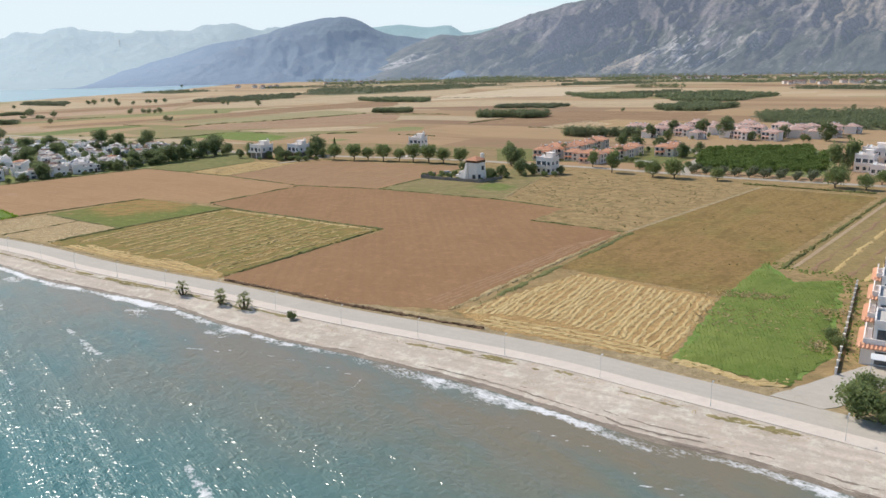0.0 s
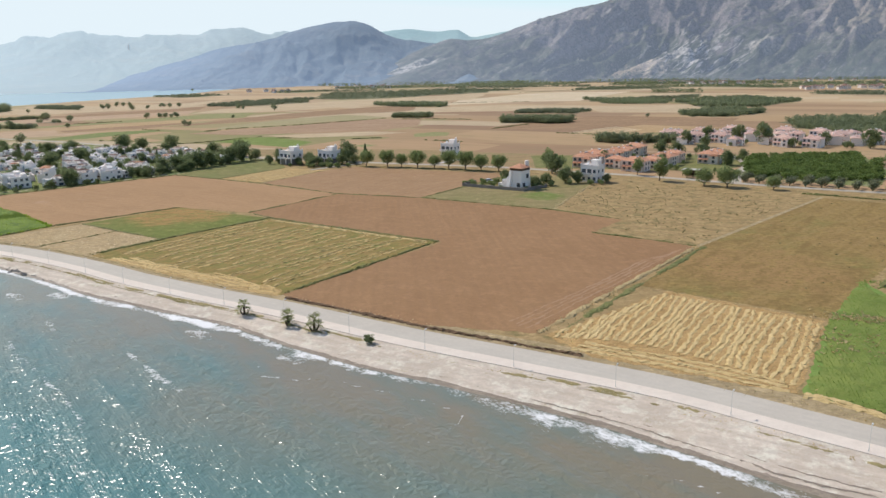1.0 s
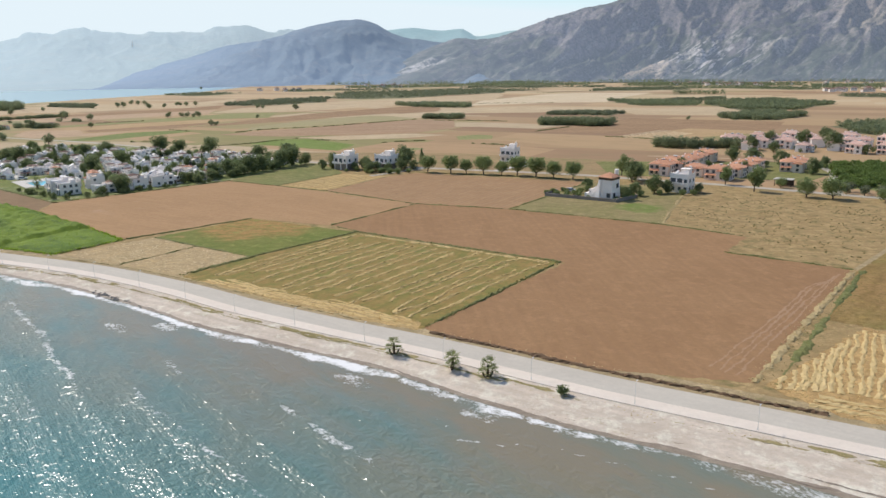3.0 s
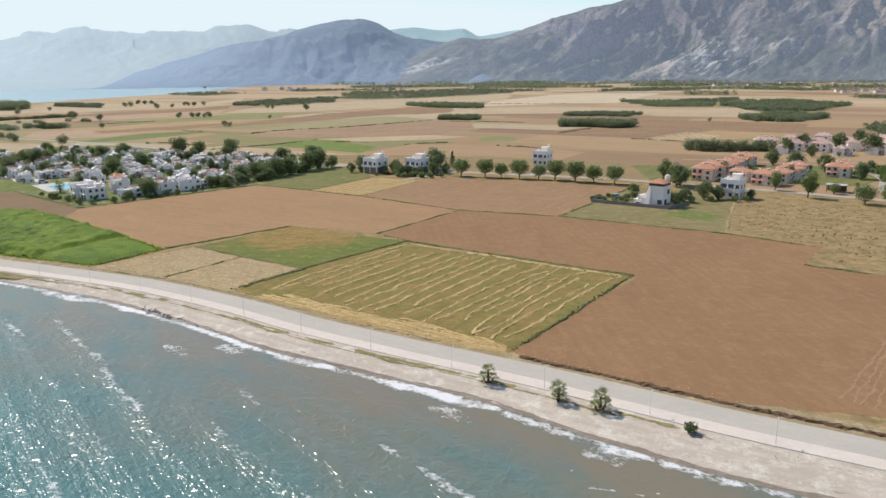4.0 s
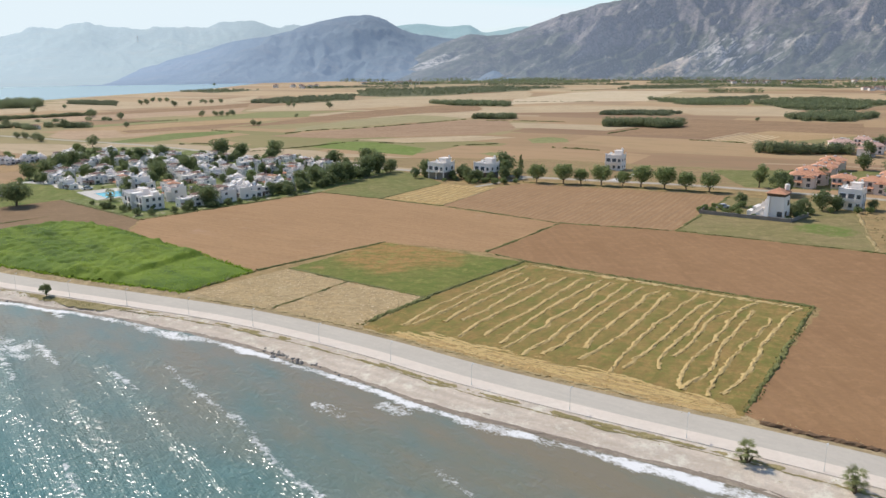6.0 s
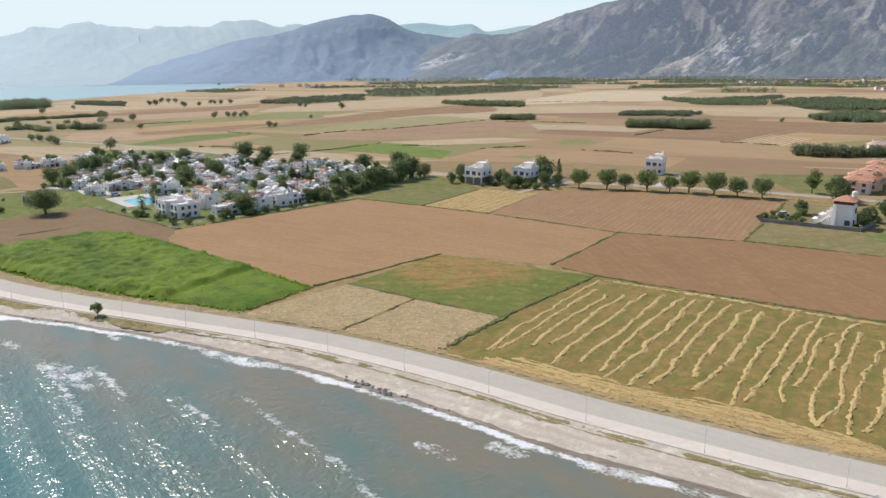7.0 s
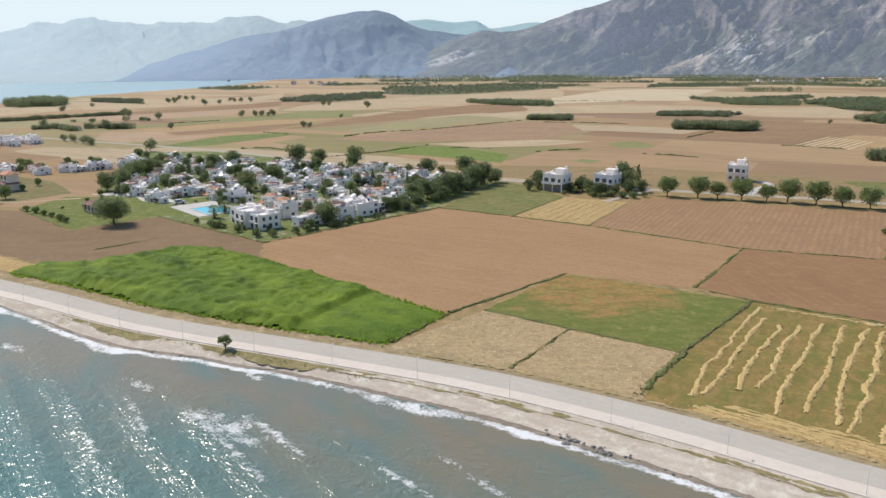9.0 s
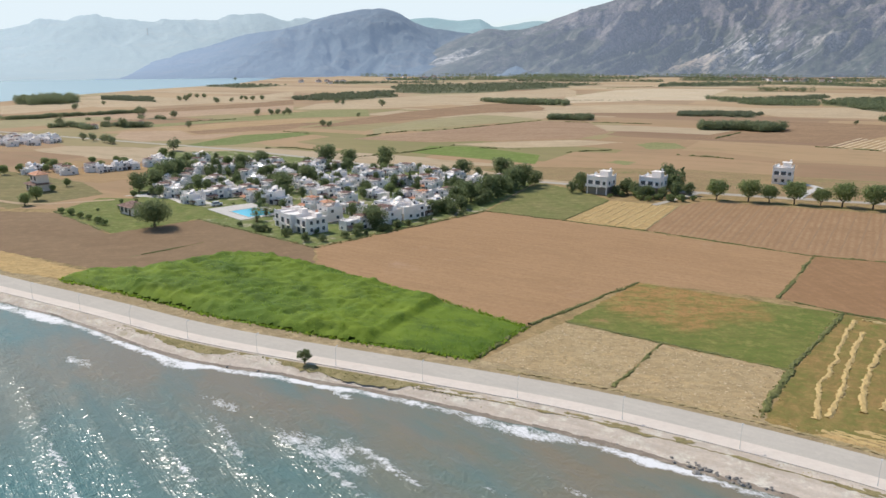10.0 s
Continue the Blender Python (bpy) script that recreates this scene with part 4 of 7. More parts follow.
sheet("field", [(-296, 456), (-294, 489), (-268, 491), (-224, 461), (-221, 426), (-270, 446)], 0.020, soil("bright_green", (0.165, 0.225, 0.05), (0.205, 0.235, 0.07), (0.14, 0.19, 0.042), 20, 2.0), "bright green field behind the village", seed=22)
sheet("field", [(-142, 572), (-60, 724), (60, 690), (40, 600), (-40, 556)], 0.020, FAR_BROWN, "brown tilled field on the plain", seed=23)
sheet("field", [(-66, 535), (-18, 612), (40, 590), (-38, 520)], 0.024, FAR_TAN, "pale mown field with rows on the plain", seed=24)
STRAW_FAR = soil("far_straw", (0.50, 0.385, 0.245), (0.455, 0.335, 0.20), (0.56, 0.45, 0.30), 60, 5.0)
PALE_FAR = soil("far_pale_straw", (0.60, 0.49, 0.335), (0.54, 0.42, 0.27), (0.63, 0.52, 0.37), 60, 5.0)
ROSY_FAR = soil("far_rosy_stubble", (0.43, 0.295, 0.185), (0.47, 0.335, 0.215), (0.385, 0.25, 0.15), 60, 5.0)
RED_FAR = soil("far_red_earth", (0.35, 0.228, 0.138), (0.385, 0.26, 0.16), (0.31, 0.195, 0.115), 60, 5.0)
OLIVE_FAR = soil("far_olive_grass", (0.36, 0.30, 0.165), (0.315, 0.275, 0.135), (0.42, 0.345, 0.205), 50, 5.0)
GREEN_FAR = soil("far_dull_green", (0.245, 0.245, 0.10), (0.30, 0.27, 0.125), (0.20, 0.215, 0.08), 40, 4.0)
sheet("field", [(-873, 748), (-863, 840), (-761, 763), (-758, 674), (-766, 642)], 0.0040, STRAW_FAR, "pale straw stubble on the far plain", jitter=0.6, seed=40)
sheet("field", [(-897, 872), (-842, 897), (-752, 889), (-769, 969), (-704, 1030), (-713, 1155), (-642, 1010), (-656, 861), (-702, 766), (-750, 755)], 0.0062, STRAW_FAR, "pale straw stubble on the far plain", jitter=0.6, seed=41)
sheet("field", [(-685, 699), (-653, 777), (-615, 881), (-604, 933), (-561, 848), (-582, 738), (-649, 695)], 0.0084, FAR_BROWN, "brown tilled field on the far plain", jitter=0.6, seed=42)
sheet("field", [(-712, 626), (-647, 684), (-552, 829), (-515, 753), (-566, 673), (-594, 620), (-658, 593)], 0.0106, ROSY_FAR, "rosy tan stubble field on the far plain", jitter=0.6, seed=43)
sheet("field", [(-563, 565), (-532, 619), (-504, 731), (-492, 758), (-448, 785), (-413, 701), (-472, 667), (-510, 610), (-540, 555)], 0.0128, GREEN_FAR, "dull green pasture on the far plain", jitter=0.6, seed=44)
sheet("field", [(-711, 587), (-650, 640), (-610, 616), (-629, 555), (-645, 521)], 0.0150, OLIVE_FAR, "dry olive grassland on the far plain", jitter=0.6, seed=45)
sheet("field", [(-524, 540), (-508, 599), (-468, 658), (-416, 687), (-435, 633), (-478, 565), (-506, 536)], 0.0172, FAR_TAN, "tan mown field on the far plain", jitter=0.6, seed=46)
sheet("field", [(-492, 535), (-474, 559), (-448, 619), (-419, 631), (-430, 582), (-453, 539), (-472, 518)], 0.0040, FAR_BROWN, "brown tilled field on the far plain", jitter=0.6, seed=47)
sheet("field", [(-512, 482), (-538, 524), (-501, 541), (-471, 510), (-445, 533), (-447, 494), (-480, 468)], 0.0062, ROSY_FAR, "rosy tan stubble field on the far plain", jitter=0.6, seed=48)
sheet("field", [(-522, 769), (-540, 863), (-502, 1009), (-457, 1096), (-393, 1179), (-311, 1340), (-284, 1258), (-267, 1087), (-377, 994), (-361, 924), (-411, 839), (-446, 795)], 0.0084, STRAW_FAR, "pale straw stubble on the far plain", jitter=0.6, seed=49)
sheet("field", [(-408, 695), (-398, 763), (-349, 899), (-326, 914), (-289, 886), (-274, 841), (-273, 816), (-324, 757), (-361, 680), (-383, 628), (-421, 574), (-414, 632)], 0.0106, FAR_BROWN, "brown tilled field on the far plain", jitter=0.6, seed=50)
sheet("field", [(-269, 808), (-242, 840), (-236, 784), (-255, 743), (-293, 738), (-319, 747)], 0.0128, STRAW_FAR, "pale straw stubble on the far plain", jitter=0.6, seed=51)
sheet("field", [(-366, 582), (-358, 668), (-320, 739), (-291, 728), (-260, 703), (-279, 664), (-315, 618), (-345, 574), (-352, 547)], 0.0150, OLIVE_FAR, "dry olive grassland on the far plain", jitter=0.6, seed=52)
sheet("field", [(-349, 528), (-309, 596), (-254, 686), (-217, 678), (-194, 597), (-213, 550), (-254, 530), (-300, 508), (-356, 515)], 0.0172, RED_FAR, "reddish brown tilled field on the plain", jitter=0.6, seed=53)
sheet("field", [(-284, 502), (-253, 523), (-213, 543), (-184, 536), (-209, 508), (-247, 490)], 0.0040, STRAW_FAR, "pale straw stubble on the far plain", jitter=0.6, seed=54)
sheet("field", [(-280, 1069), (-225, 1290), (-161, 1368), (-104, 1356), (-52, 1366), (-97, 1122), (-106, 1025), (-171, 1011), (-264, 933)], 0.0062, PALE_FAR, "very pale cut straw field on the far plain", jitter=0.6, seed=55)
sheet("field", [(-258, 882), (-201, 925), (-96, 908), (-54, 890), (54, 932), (52, 888), (22, 768), (-60, 774), (-73, 821), (-121, 849), (-159, 801), (-247, 781)], 0.0084, STRAW_FAR, "pale straw stubble on the far plain", jitter=0.6, seed=56)
sheet("field", [(-175, 526), (-164, 541), (-152, 538), (-146, 512), (-167, 501)], 0.0106, GREEN_FAR, "dull green pasture on the far plain", jitter=0.6, seed=57)
sheet("field", [(-188, 442), (-182, 450), (-173, 446), (-177, 432)], 0.0128, GREEN_FAR, "dull green pasture on the far plain", jitter=0.6, seed=58)
sheet("field", [(-256, 243.2), (-220.4, 306.5), (-212.5, 371), (-330, 416), (-396, 438), (-435, 423), (-383, 332), (-356, 297), (-322, 284), (-308.6, 268.2), (-290, 259)], 0.012, VILLAGE_GROUND, "watered lawns and gardens between the villas", "lawn", seed=27)
sheet("field", [(-365, 266.5), (-323, 243), (-309, 267.5), (-298, 273), (-335, 297), (-368, 293)], 0.026, soil("garden_grass", (0.145, 0.185, 0.045), (0.23, 0.22, 0.078), (0.105, 0.15, 0.034), 7, 0.8, None, (5, (0.30, 0.24, 0.12), 0.58, 0.70), grain=1.2), "green garden lawn beside the village", "lawn", seed=28)
sheet("ground", [(-362, 299), (-352, 309), (-336, 306), (-318, 292), (-330, 290), (-341, 298)], 0.036, PAVING, "pale gravel yard in front of the villas", "yard", seed=29)
sheet("field", [(-436, 287), (-500, 262), (-560, 320), (-470, 345), (-400, 322), (-372, 300), (-384, 266)], 0.014, soil("olive_pasture", (0.20, 0.175, 0.075), (0.27, 0.215, 0.10), (0.15, 0.15, 0.055), 20, 0.9), "rough olive pasture west of the village", seed=32)
sheet("field", [(-392, 322), (-440, 335), (-455, 380), (-405, 372), (-384, 345)], 0.016, soil("tan_paddock", (0.40, 0.26, 0.13), (0.36, 0.24, 0.12), (0.31, 0.205, 0.10), 20, 0.9), "tan paddock between two groups of villas", seed=33)
sheet("field", [(-150, 363), (-218, 381), (-262, 412), (-150, 425), (-60, 405), (-50, 352)], 0.005, soil("mixed_pasture", (0.34, 0.225, 0.12), (0.27, 0.205, 0.095), (0.38, 0.265, 0.145), 26, 0.9, None, (18, (0.19, 0.21, 0.07), 0.56, 0.68)), "tan and green pasture behind the country road", seed=34)
sheet("field", [(28, 334), (36, 407), (91, 420), (89, 360), (73, 313)], 0.016, VILLAGE_GROUND, "dry grass under the citrus orchard", seed=30)
sheet("field", [(-60, 352), (-70, 400), (60, 420), (20, 350)], 0.012, LAWN, "gardens round the tiled houses", "lawn", seed=31)

# ---- plants of the fields ----
rng = np.random.default_rng(5)


def canopy(name, polygon, step, base, swell, size, material, label, category, seed, lumps=0.0, low=None, fray=1.1):
    """A closed stand of plants: a swelling top of blades that falls off at its edges. Returns the height of its top."""
    p = np.array(polygon, float)
    gx, gy = np.arange(p[:, 0].min(), p[:, 0].max(), step), np.arange(p[:, 1].min(), p[:, 1].max(), step)
    X, Y = np.meshgrid(gx, gy)
    q = np.stack((X.ravel(), Y.ravel()), 1)
    off = np.full(len(q), 1e9)
    for a, b in zip(p, np.roll(p, -1, 0)):
        t = np.clip(((q - a) @ (b - a)) / ((b - a) @ (b - a)), 0, 1)
        off = np.minimum(off, np.linalg.norm(q - a - t[:, None] * (b - a), axis=1))
    off = np.where(inside(q, p), off, -off) + fray * (fbm(q[:, 0] / 2.2, q[:, 1] / 2.2, 3, seed + 5) - 0.5)
    z = (base + swell * (fbm(q[:, 0] / size, q[:, 1] / size, 4, seed) - 0.4) + 0.5 * (fbm(q[:, 0] / 1.1, q[:, 1] / 1.9, 3, seed + 3) - 0.5)) * np.clip(off / 3.2, 0.04, 1) ** 0.8
    z = z + lumps * (fbm(q[:, 0] / 4.5, q[:, 1] / 3.0, 4, seed + 7, True) - 0.55) * np.clip(off / 3.0, 0, 1)
    if low is not None:             # shorter growth east of a line
        (ax, ay), (bx, by) = low
        past = (q[:, 0] - ax) * (by - ay) - (q[:, 1] - ay) * (bx - ax)
        past = past / math.hypot(bx - ax, by - ay)
        z = z * np.interp(past, [-1.5, 0.5], [1.0, 0.38])
    z = np.maximum(z, 0.03)
    ok = (off > 0).reshape(X.shape)
    ny, nx = X.shape
    i = np.arange(ny * nx).reshape(ny, nx)
    f = np.stack((i[:-1, :-1], i[:-1, 1:], i[1:, 1:], i[1:, :-1]), -1)
    f = f[ok[:-1, :-1] & ok[:-1, 1:] & ok[1:, 1:] & ok[1:, :-1]]
    single(name, arrays(name, np.c_[q, z], f, material, True), material, label, category, kind="stuff")
    return q[off > 0.4], z[off > 0.4]


def stand(name, a, b, c, d):
    """The close top of a stand of green plants: lighter and darker drifts with fine blades."""
    n = Nodes(name)
    color = n.mix(n.ramp(n.noise(13, 5, 0.65, n.mapped((1.8, 1, 1), -20), warp=0.5), 0.38, 0.66), a, b)
    color = n.mix(n.ramp(n.noise(5, 6, 0.7, n.mapped((2.4, 1, 1), -20)), 0.48, 0.72), color, c)
    color = n.mix(n.math("MULTIPLY", n.ramp(n.noise(0.8, 4, 0.7), 0.45, 0.75), 0.6), color, d)
    return n.finish(color, 0.8, n.noise(0.7, 5, 0.7), 0.5, 0.3, spec=0.15)


# third colour: darker drifts, plus shadow pockets between reeds put into the tone
REED_TOP = stand("reed_tops", (0.09, 0.152, 0.012), (0.185, 0.25, 0.022), (0.04, 0.08, 0.011), (0.145, 0.205, 0.026))
edge = along(REED_BED + REED_BED[:1], 0.3, 0.35, 44)
tufts("reeds", edge, 0.55, REED, "reeds at the edge of the bed", "reeds", 3, 0.9, 45, 0.0, 0.6)
CROP_TOP = stand("crop_tops", (0.135, 0.185, 0.034), (0.20, 0.235, 0.055), (0.10, 0.15, 0.027), (0.24, 0.265, 0.075))
q, z = canopy("reeds", REED_BED, 0.6, 1.5, 2.8, 12.0, REED_TOP, "dense tall bright green reeds", "reeds", 3, 1.5, ((-215, 176), (-206, 209)), 1.8)
pick = rng.choice(len(q), 2600)
tufts("reeds", q[pick] + rng.uniform(-0.35, 0.35, (2600, 2)), 0.36, REED, "leaning tips of tall green reeds", "reeds", 2, 0.8, 8, z[pick][:, None].repeat(2, 1).ravel() - 0.15, 0.35)
q, z = canopy("crop", CROP_PLOT, 0.6, 0.34, 0.3, 4.0, CROP_TOP, "close rows of bright green young crop plants", "crop", 13, 0.0, None, 3.6)
pick = rng.choice(len(q), 2500, replace=False)
tufts("crop", q[pick], 0.25, CROP, "tips of bright green young crop plants", "crop", 2, 0.8, 10, z[pick][:, None].repeat(2, 1).ravel() - 0.08, 0.5)
CLOD = plain("clods", (0.30, 0.188, 0.10), (0.26, 0.16, 0.085), 0.4, 0.95, 0.6)


def windrow(points, width, height, seed, material=STRAW, wander=1.2, broken=0.0):
    """A raked row of straw: a rough low ridge along a wandering line."""
    line = spline(points, 0.55)
    line = line + np.stack([fbm(line[:, 1] / 4 + k * 9, line[:, 0] / 4, 4, seed + k) - 0.5 for k in (0, 1)], 1) * wander
    n = len(line)
    r = np.random.default_rng(seed)
    full = 0.45 + 0.9 * fbm(np.arange(n) / 5.0, np.full(n, seed * 3.3), 2, seed)
    if broken:
        full = full * np.clip((fbm(np.arange(n) / 9.0, np.full(n, seed * 1.7), 3, seed + 4) - broken) * 7, 0.02, 1)
    lines, heights = [], []
    for k, (d, h) in enumerate(((-1, 0), (-0.6, 0.75), (0, 1), (0.6, 0.7), (1, 0))):
        lines.append(offset(line, d * width / 2 * full + r.normal(0, 0.13, n)))
        heights.append(0.02 + height * h * full * r.uniform(0.35, 1.25, n))
    v, f = ribbon(lines, heights)
    return arrays("windrow", v, f, material)


verges = [  # two ends, plants a metre, spread, height, green?
    ((-63, 196.8), (-81.4, 143.5), 0.13, 0.55, 0.85, 1), ((-125, 218.8), (-63, 196.9), 0.2, 0.45, 0.6, 1), ((-125.6, 218.6), (-140.8, 184.8), 0.14, 0.6, 0.7, 1), ((-140.8, 184.8), (-148.2, 164.6), 0.13, 0.7, 0.75, 1),
    ((-166.9, 231), (-187.3, 195), 0.2, 0.45, 0.7, 1), ((-187.3, 195), (-193.4, 176), 0.16, 0.5, 0.8, 1), ((-169.4, 170), (-162, 191.8), 0.3, 0.25, 0.5, 1),
    ((-122.5, 267.2), (-137.2, 226), 0.22, 0.4, 0.55, 1), ((-219.7, 304.8), (-166, 287.4), 0.25, 0.4, 0.6, 1), ((-166, 287.4), (-122.6, 267.4), 0.25, 0.4, 0.55, 1)]
verges += [
    ((-122.6, 267.4), (-88, 263.9), 0.3, 0.4, 0.6, 1), ((-88, 263.9), (-38.6, 248.6), 0.25, 0.4, 0.6, 1), ((-38.6, 248.6), (-15, 236.2), 0.3, 0.4, 0.5, 1), ((-23, 216), (4.4, 204.9), 0.25, 0.4, 0.6, 1),
    ((-25.4, 131), (-13, 162), 0.12, 1.1, 0.6, 0), ((-13, 162), (5.2, 205.5), 0.12, 1.0, 0.6, 0), ((-22.4, 131), (6.2, 204), 0.3, 1.3, 0.5, 1), ((-255, 242.3), (-219.8, 305), 0.12, 0.9, 0.9, 1), ((-309, 267.6), (-255, 242.3), 0.15, 0.8, 0.7, 1),
    ((85.6, 270.8), (39.2, 173.2), 0.13, 0.6, 0.8, 1), ((-289, 239.7), (-299.7, 219), 0.3, 0.4, 0.5, 1), ((-88, 264), (-67.5, 329.5), 0.2, 0.5, 0.6, 1), ((-38.4, 250), (-28.4, 321), 0.2, 0.7, 0.55, 0)]
verges += [
    ((-150, 347), (-66, 336), 0.15, 0.6, 0.7, 1), ((44, 294), (84, 278), 0.07, 0.9, 1.2, 1), ((-192, 297), (-180, 335), 0.4, 0.4, 0.5, 1), ((-155.4, 330.6), (-166.2, 288), 0.4, 0.4, 0.5, 0),
    ((-365, 266), (-323, 242.6), 0.25, 0.4, 0.5, 1), ((-180.5, 199.2), (-141.3, 184.7), 0.6, 0.5, 0.4, 1), ((-134, 224.5), (-125, 219), 0.3, 0.5, 0.5, 1)]
BANK_GREEN = stand("grassy_bank", (0.125, 0.135, 0.042), (0.18, 0.175, 0.06), (0.095, 0.108, 0.034), (0.26, 0.235, 0.10))
BANK_DRY = stand("dry_bank", (0.36, 0.265, 0.125), (0.43, 0.325, 0.165), (0.26, 0.215, 0.09), (0.50, 0.39, 0.215))
for k, (a, b, every, spread, high, green) in enumerate(verges):
    mid = (np.array(a) + np.array(b)) / 2
    label = "dark green grass and weeds along a field ditch" if green else "dry pale weeds and stones along a field edge"
    me = windrow([a, mid, b], 0.6 + spread * 0.9, 0.5 * high, 500 + k, BANK_GREEN if green else BANK_DRY, 1.1, 0.30)
    single("grass", me, BANK_GREEN, label, "grass", kind="stuff")
    spots = along([a, b], every * 2.2, spread * 0.7, 50 + k)
    tufts("grass", spots, 0.30 * high * (0.5 + fbm(spots[:, 0] / 3, spots[:, 1] / 3, 2, k)), GREEN_TUFT if green else DRY_TUFT, label, "grass", 3, 1.0, 60 + k, 0.05, 0.9)
for k, line in enumerate(([(-352, 535), (-342, 564), (-303, 607), (-256, 692)], [(-324, 422), (-298, 456), (-280, 497)], [(-385, 454), (-370, 460), (-333, 442)], [(-235, 679), (-200, 678), (-168, 673)],
                          [(-127, 571), (-117, 594), (-107, 618)], [(-242, 1353), (-204, 1410), (-166, 1466)], [(-271, 990), (-220, 1003), (-171, 1011)], [(-269, 485), (-254, 486), (-239, 484)], [(-541, 608), (-528, 626), (-515, 644)],
                          [(-212, 477), (-200, 486), (-188, 493)], [(-152, 479), (-138, 476), (-124, 469)], [(-74, 538), (-58, 532), (-42, 524)], [(-423, 551), (-410, 547), (-398, 540)])):
    single("hedge", windrow(line, 1.7, 0.7, 540 + k, BANK_GREEN, 3.0, 0.33), BANK_GREEN, "broken line of weeds between far fields", "hedge", kind="stuff")
for k in range(8):
    a, b = np.array((-68.5 + 3.8 * k, 533.9 - 1.63 * k)), np.array((-36 + 2.63 * k, 596.2 - 3.9 * k))
    single("windrow", windrow([a, (a + b) / 2, b], 1.5, 0.15, 560 + k, PALE_STRAW, 0.3), PALE_STRAW, "straight pale row of cut straw on a far field", "straw row", "straw rows on the far field")
spots = np.vstack([along(COAST[(COAST[:, 0] > -330) & (COAST[:, 0] < 34)] + off, 0.45, 0.8, s) for off, s in (((0.9, 2.2), 1), ((0.6, 1.6), 2))])
tufts("grass", spots, 0.10, DRY_TUFT, "dry golden grass along the road verge", "grass", 3, 3.0, 91, 0.03, 1.5)
mark = COAST[(COAST[:, 0] > -192) & (COAST[:, 0] < -84)]
single("grass", windrow(offset(mark, 1.7)[::4], 0.8, 0.22, 640, BANK_DRY, 0.8), BANK_DRY, "dry weeds along the field edges by the road", "grass", kind="stuff")
mark = COAST[(COAST[:, 0] > -82) & (COAST[:, 0] < -17)]
# ridge coloured a darker brown than the other clods
DARK_CLOD = plain("dark_clods", (0.17, 0.105, 0.06), (0.13, 0.08, 0.045), 0.4, 0.95, 0.6)
single("ridge", windrow(offset(mark, 1.7)[::4], 1.0, 0.45, 641, DARK_CLOD, 0.7), DARK_CLOD, "dark ploughed edge along the road", "earth ridge", kind="stuff")
mark = SHORE_EDGE[(SHORE_EDGE[:, 0] > -330) & (SHORE_EDGE[:, 0] < 40)]
spots = along(offset(mark, -1.4), 0.3, 0.8, 6)
keep = fbm(spots[:, 0] / 7, spots[:, 1] / 7, 3, 8) > np.interp(spots[:, 0], [-330, -270, -200, -120, 40], [0.45, 0.35, 0.46, 0.52, 0.55])
tufts("grass", spots[keep], 0.10, DRY_TUFT, "sparse dry grass at the top of the beach", "grass", 3, 2.5, 93, -0.03, 1.5)
spots = np.vstack((strewn([(-36, 252), (-27, 320), (44, 286), (5, 210), (-16, 220), (-12, 238)], 900, 12), strewn([(0, 166), (8, 203), (49, 284), (80, 270), (37, 178), (24, 152)], 60, 15)))
keep = fbm(spots[:, 0] / 5, spots[:, 1] / 5, 2, 14) > 0.46 + rng.normal(0, 0.07, len(spots))
tufts("shrubs", spots[keep], 0.23, SHRUB, "low grey-green shrubs scattered over dry grass", "shrubs", 5, 2.2, 94, 0.0, 1.3)


PALE_CLOD = plain("dry_clods", (0.36, 0.225, 0.13), (0.32, 0.19, 0.105), 0.4, 0.95, 0.5)
for k in range(4):
    line = [(-28 - 1.2 * k, 133 + k), (-15.4 - 1.2 * k, 162.5), (-5.4 - 1.2 * k, 186), (0.6 - 1.2 * k, 200 - 2 * k)]
    single("ridge", windrow(line, 0.45, 0.05, 650 + k, PALE_CLOD, 1.1, 0.40), PALE_CLOD, "pale dry wheel rut along the ploughed field", "earth ridge", kind="stuff")

p = np.array([(-125.2, 218.4), (-63.2, 196.6), (-81.6, 142.2), (-144, 161.5)])
row_ends = [(2, 10, 86), (6, 20, 83), (11, 25, 76), (16, 22, 71), (21, 17, 86), (27.6, 14, 80), (33, 14, 84), (37.8, 14, 86), (43.2, 11, 88), (48, 12, 85), (53.8, 15, 74), (59.3, 14, 81),
            (65, 10, 88), (70, 18, 82), (74.5, 11, 79), (77, 26, 65), (82, 11, 90), (86, 19, 87), (90.5, 25, 89), (95, 8, 84)]
for k, (across, top, low) in enumerate(row_ends):       # where on the meadow each row lies, begins and ends, in hundredths
    t = across / 100
    a, b = p[0] + (p[1] - p[0]) * t, p[3] + (p[2] - p[3]) * t
    hook = 1.1 if k > 9 else 0.4
    bend = rng.normal(0, 0.35, 4)
    pts = [a + (b - a) * (top - 4 + (low - top + 9) * w) / 100 + np.array((e, 0.3 * e)) for w, e in zip((0, 0.12, 0.45, 0.8, 1), (bend[0] + 1.2 * hook * (k % 3 != 2), bend[1], bend[2], bend[3], bend[0] + hook * (-1) ** k))]
    single("windrow", windrow(pts, 0.8 if k > 11 else 0.98, 0.24, 100 + k, OLD_STRAW, 1.3), OLD_STRAW, "wandering row of raked golden straw on mown grass", "straw row", "straw rows on the green meadow")
a, b = p[0] + (p[3] - p[0]) * 0.03, p[1] + (p[2] - p[1]) * 0.03
single("windrow", windrow([a + (b - a) * 0.05, a + (b - a) * 0.5, a + (b - a) * 0.97], 1.0, 0.3, 140), STRAW, "row of raked straw along a meadow's edge", "straw row", "straw rows on the green meadow")
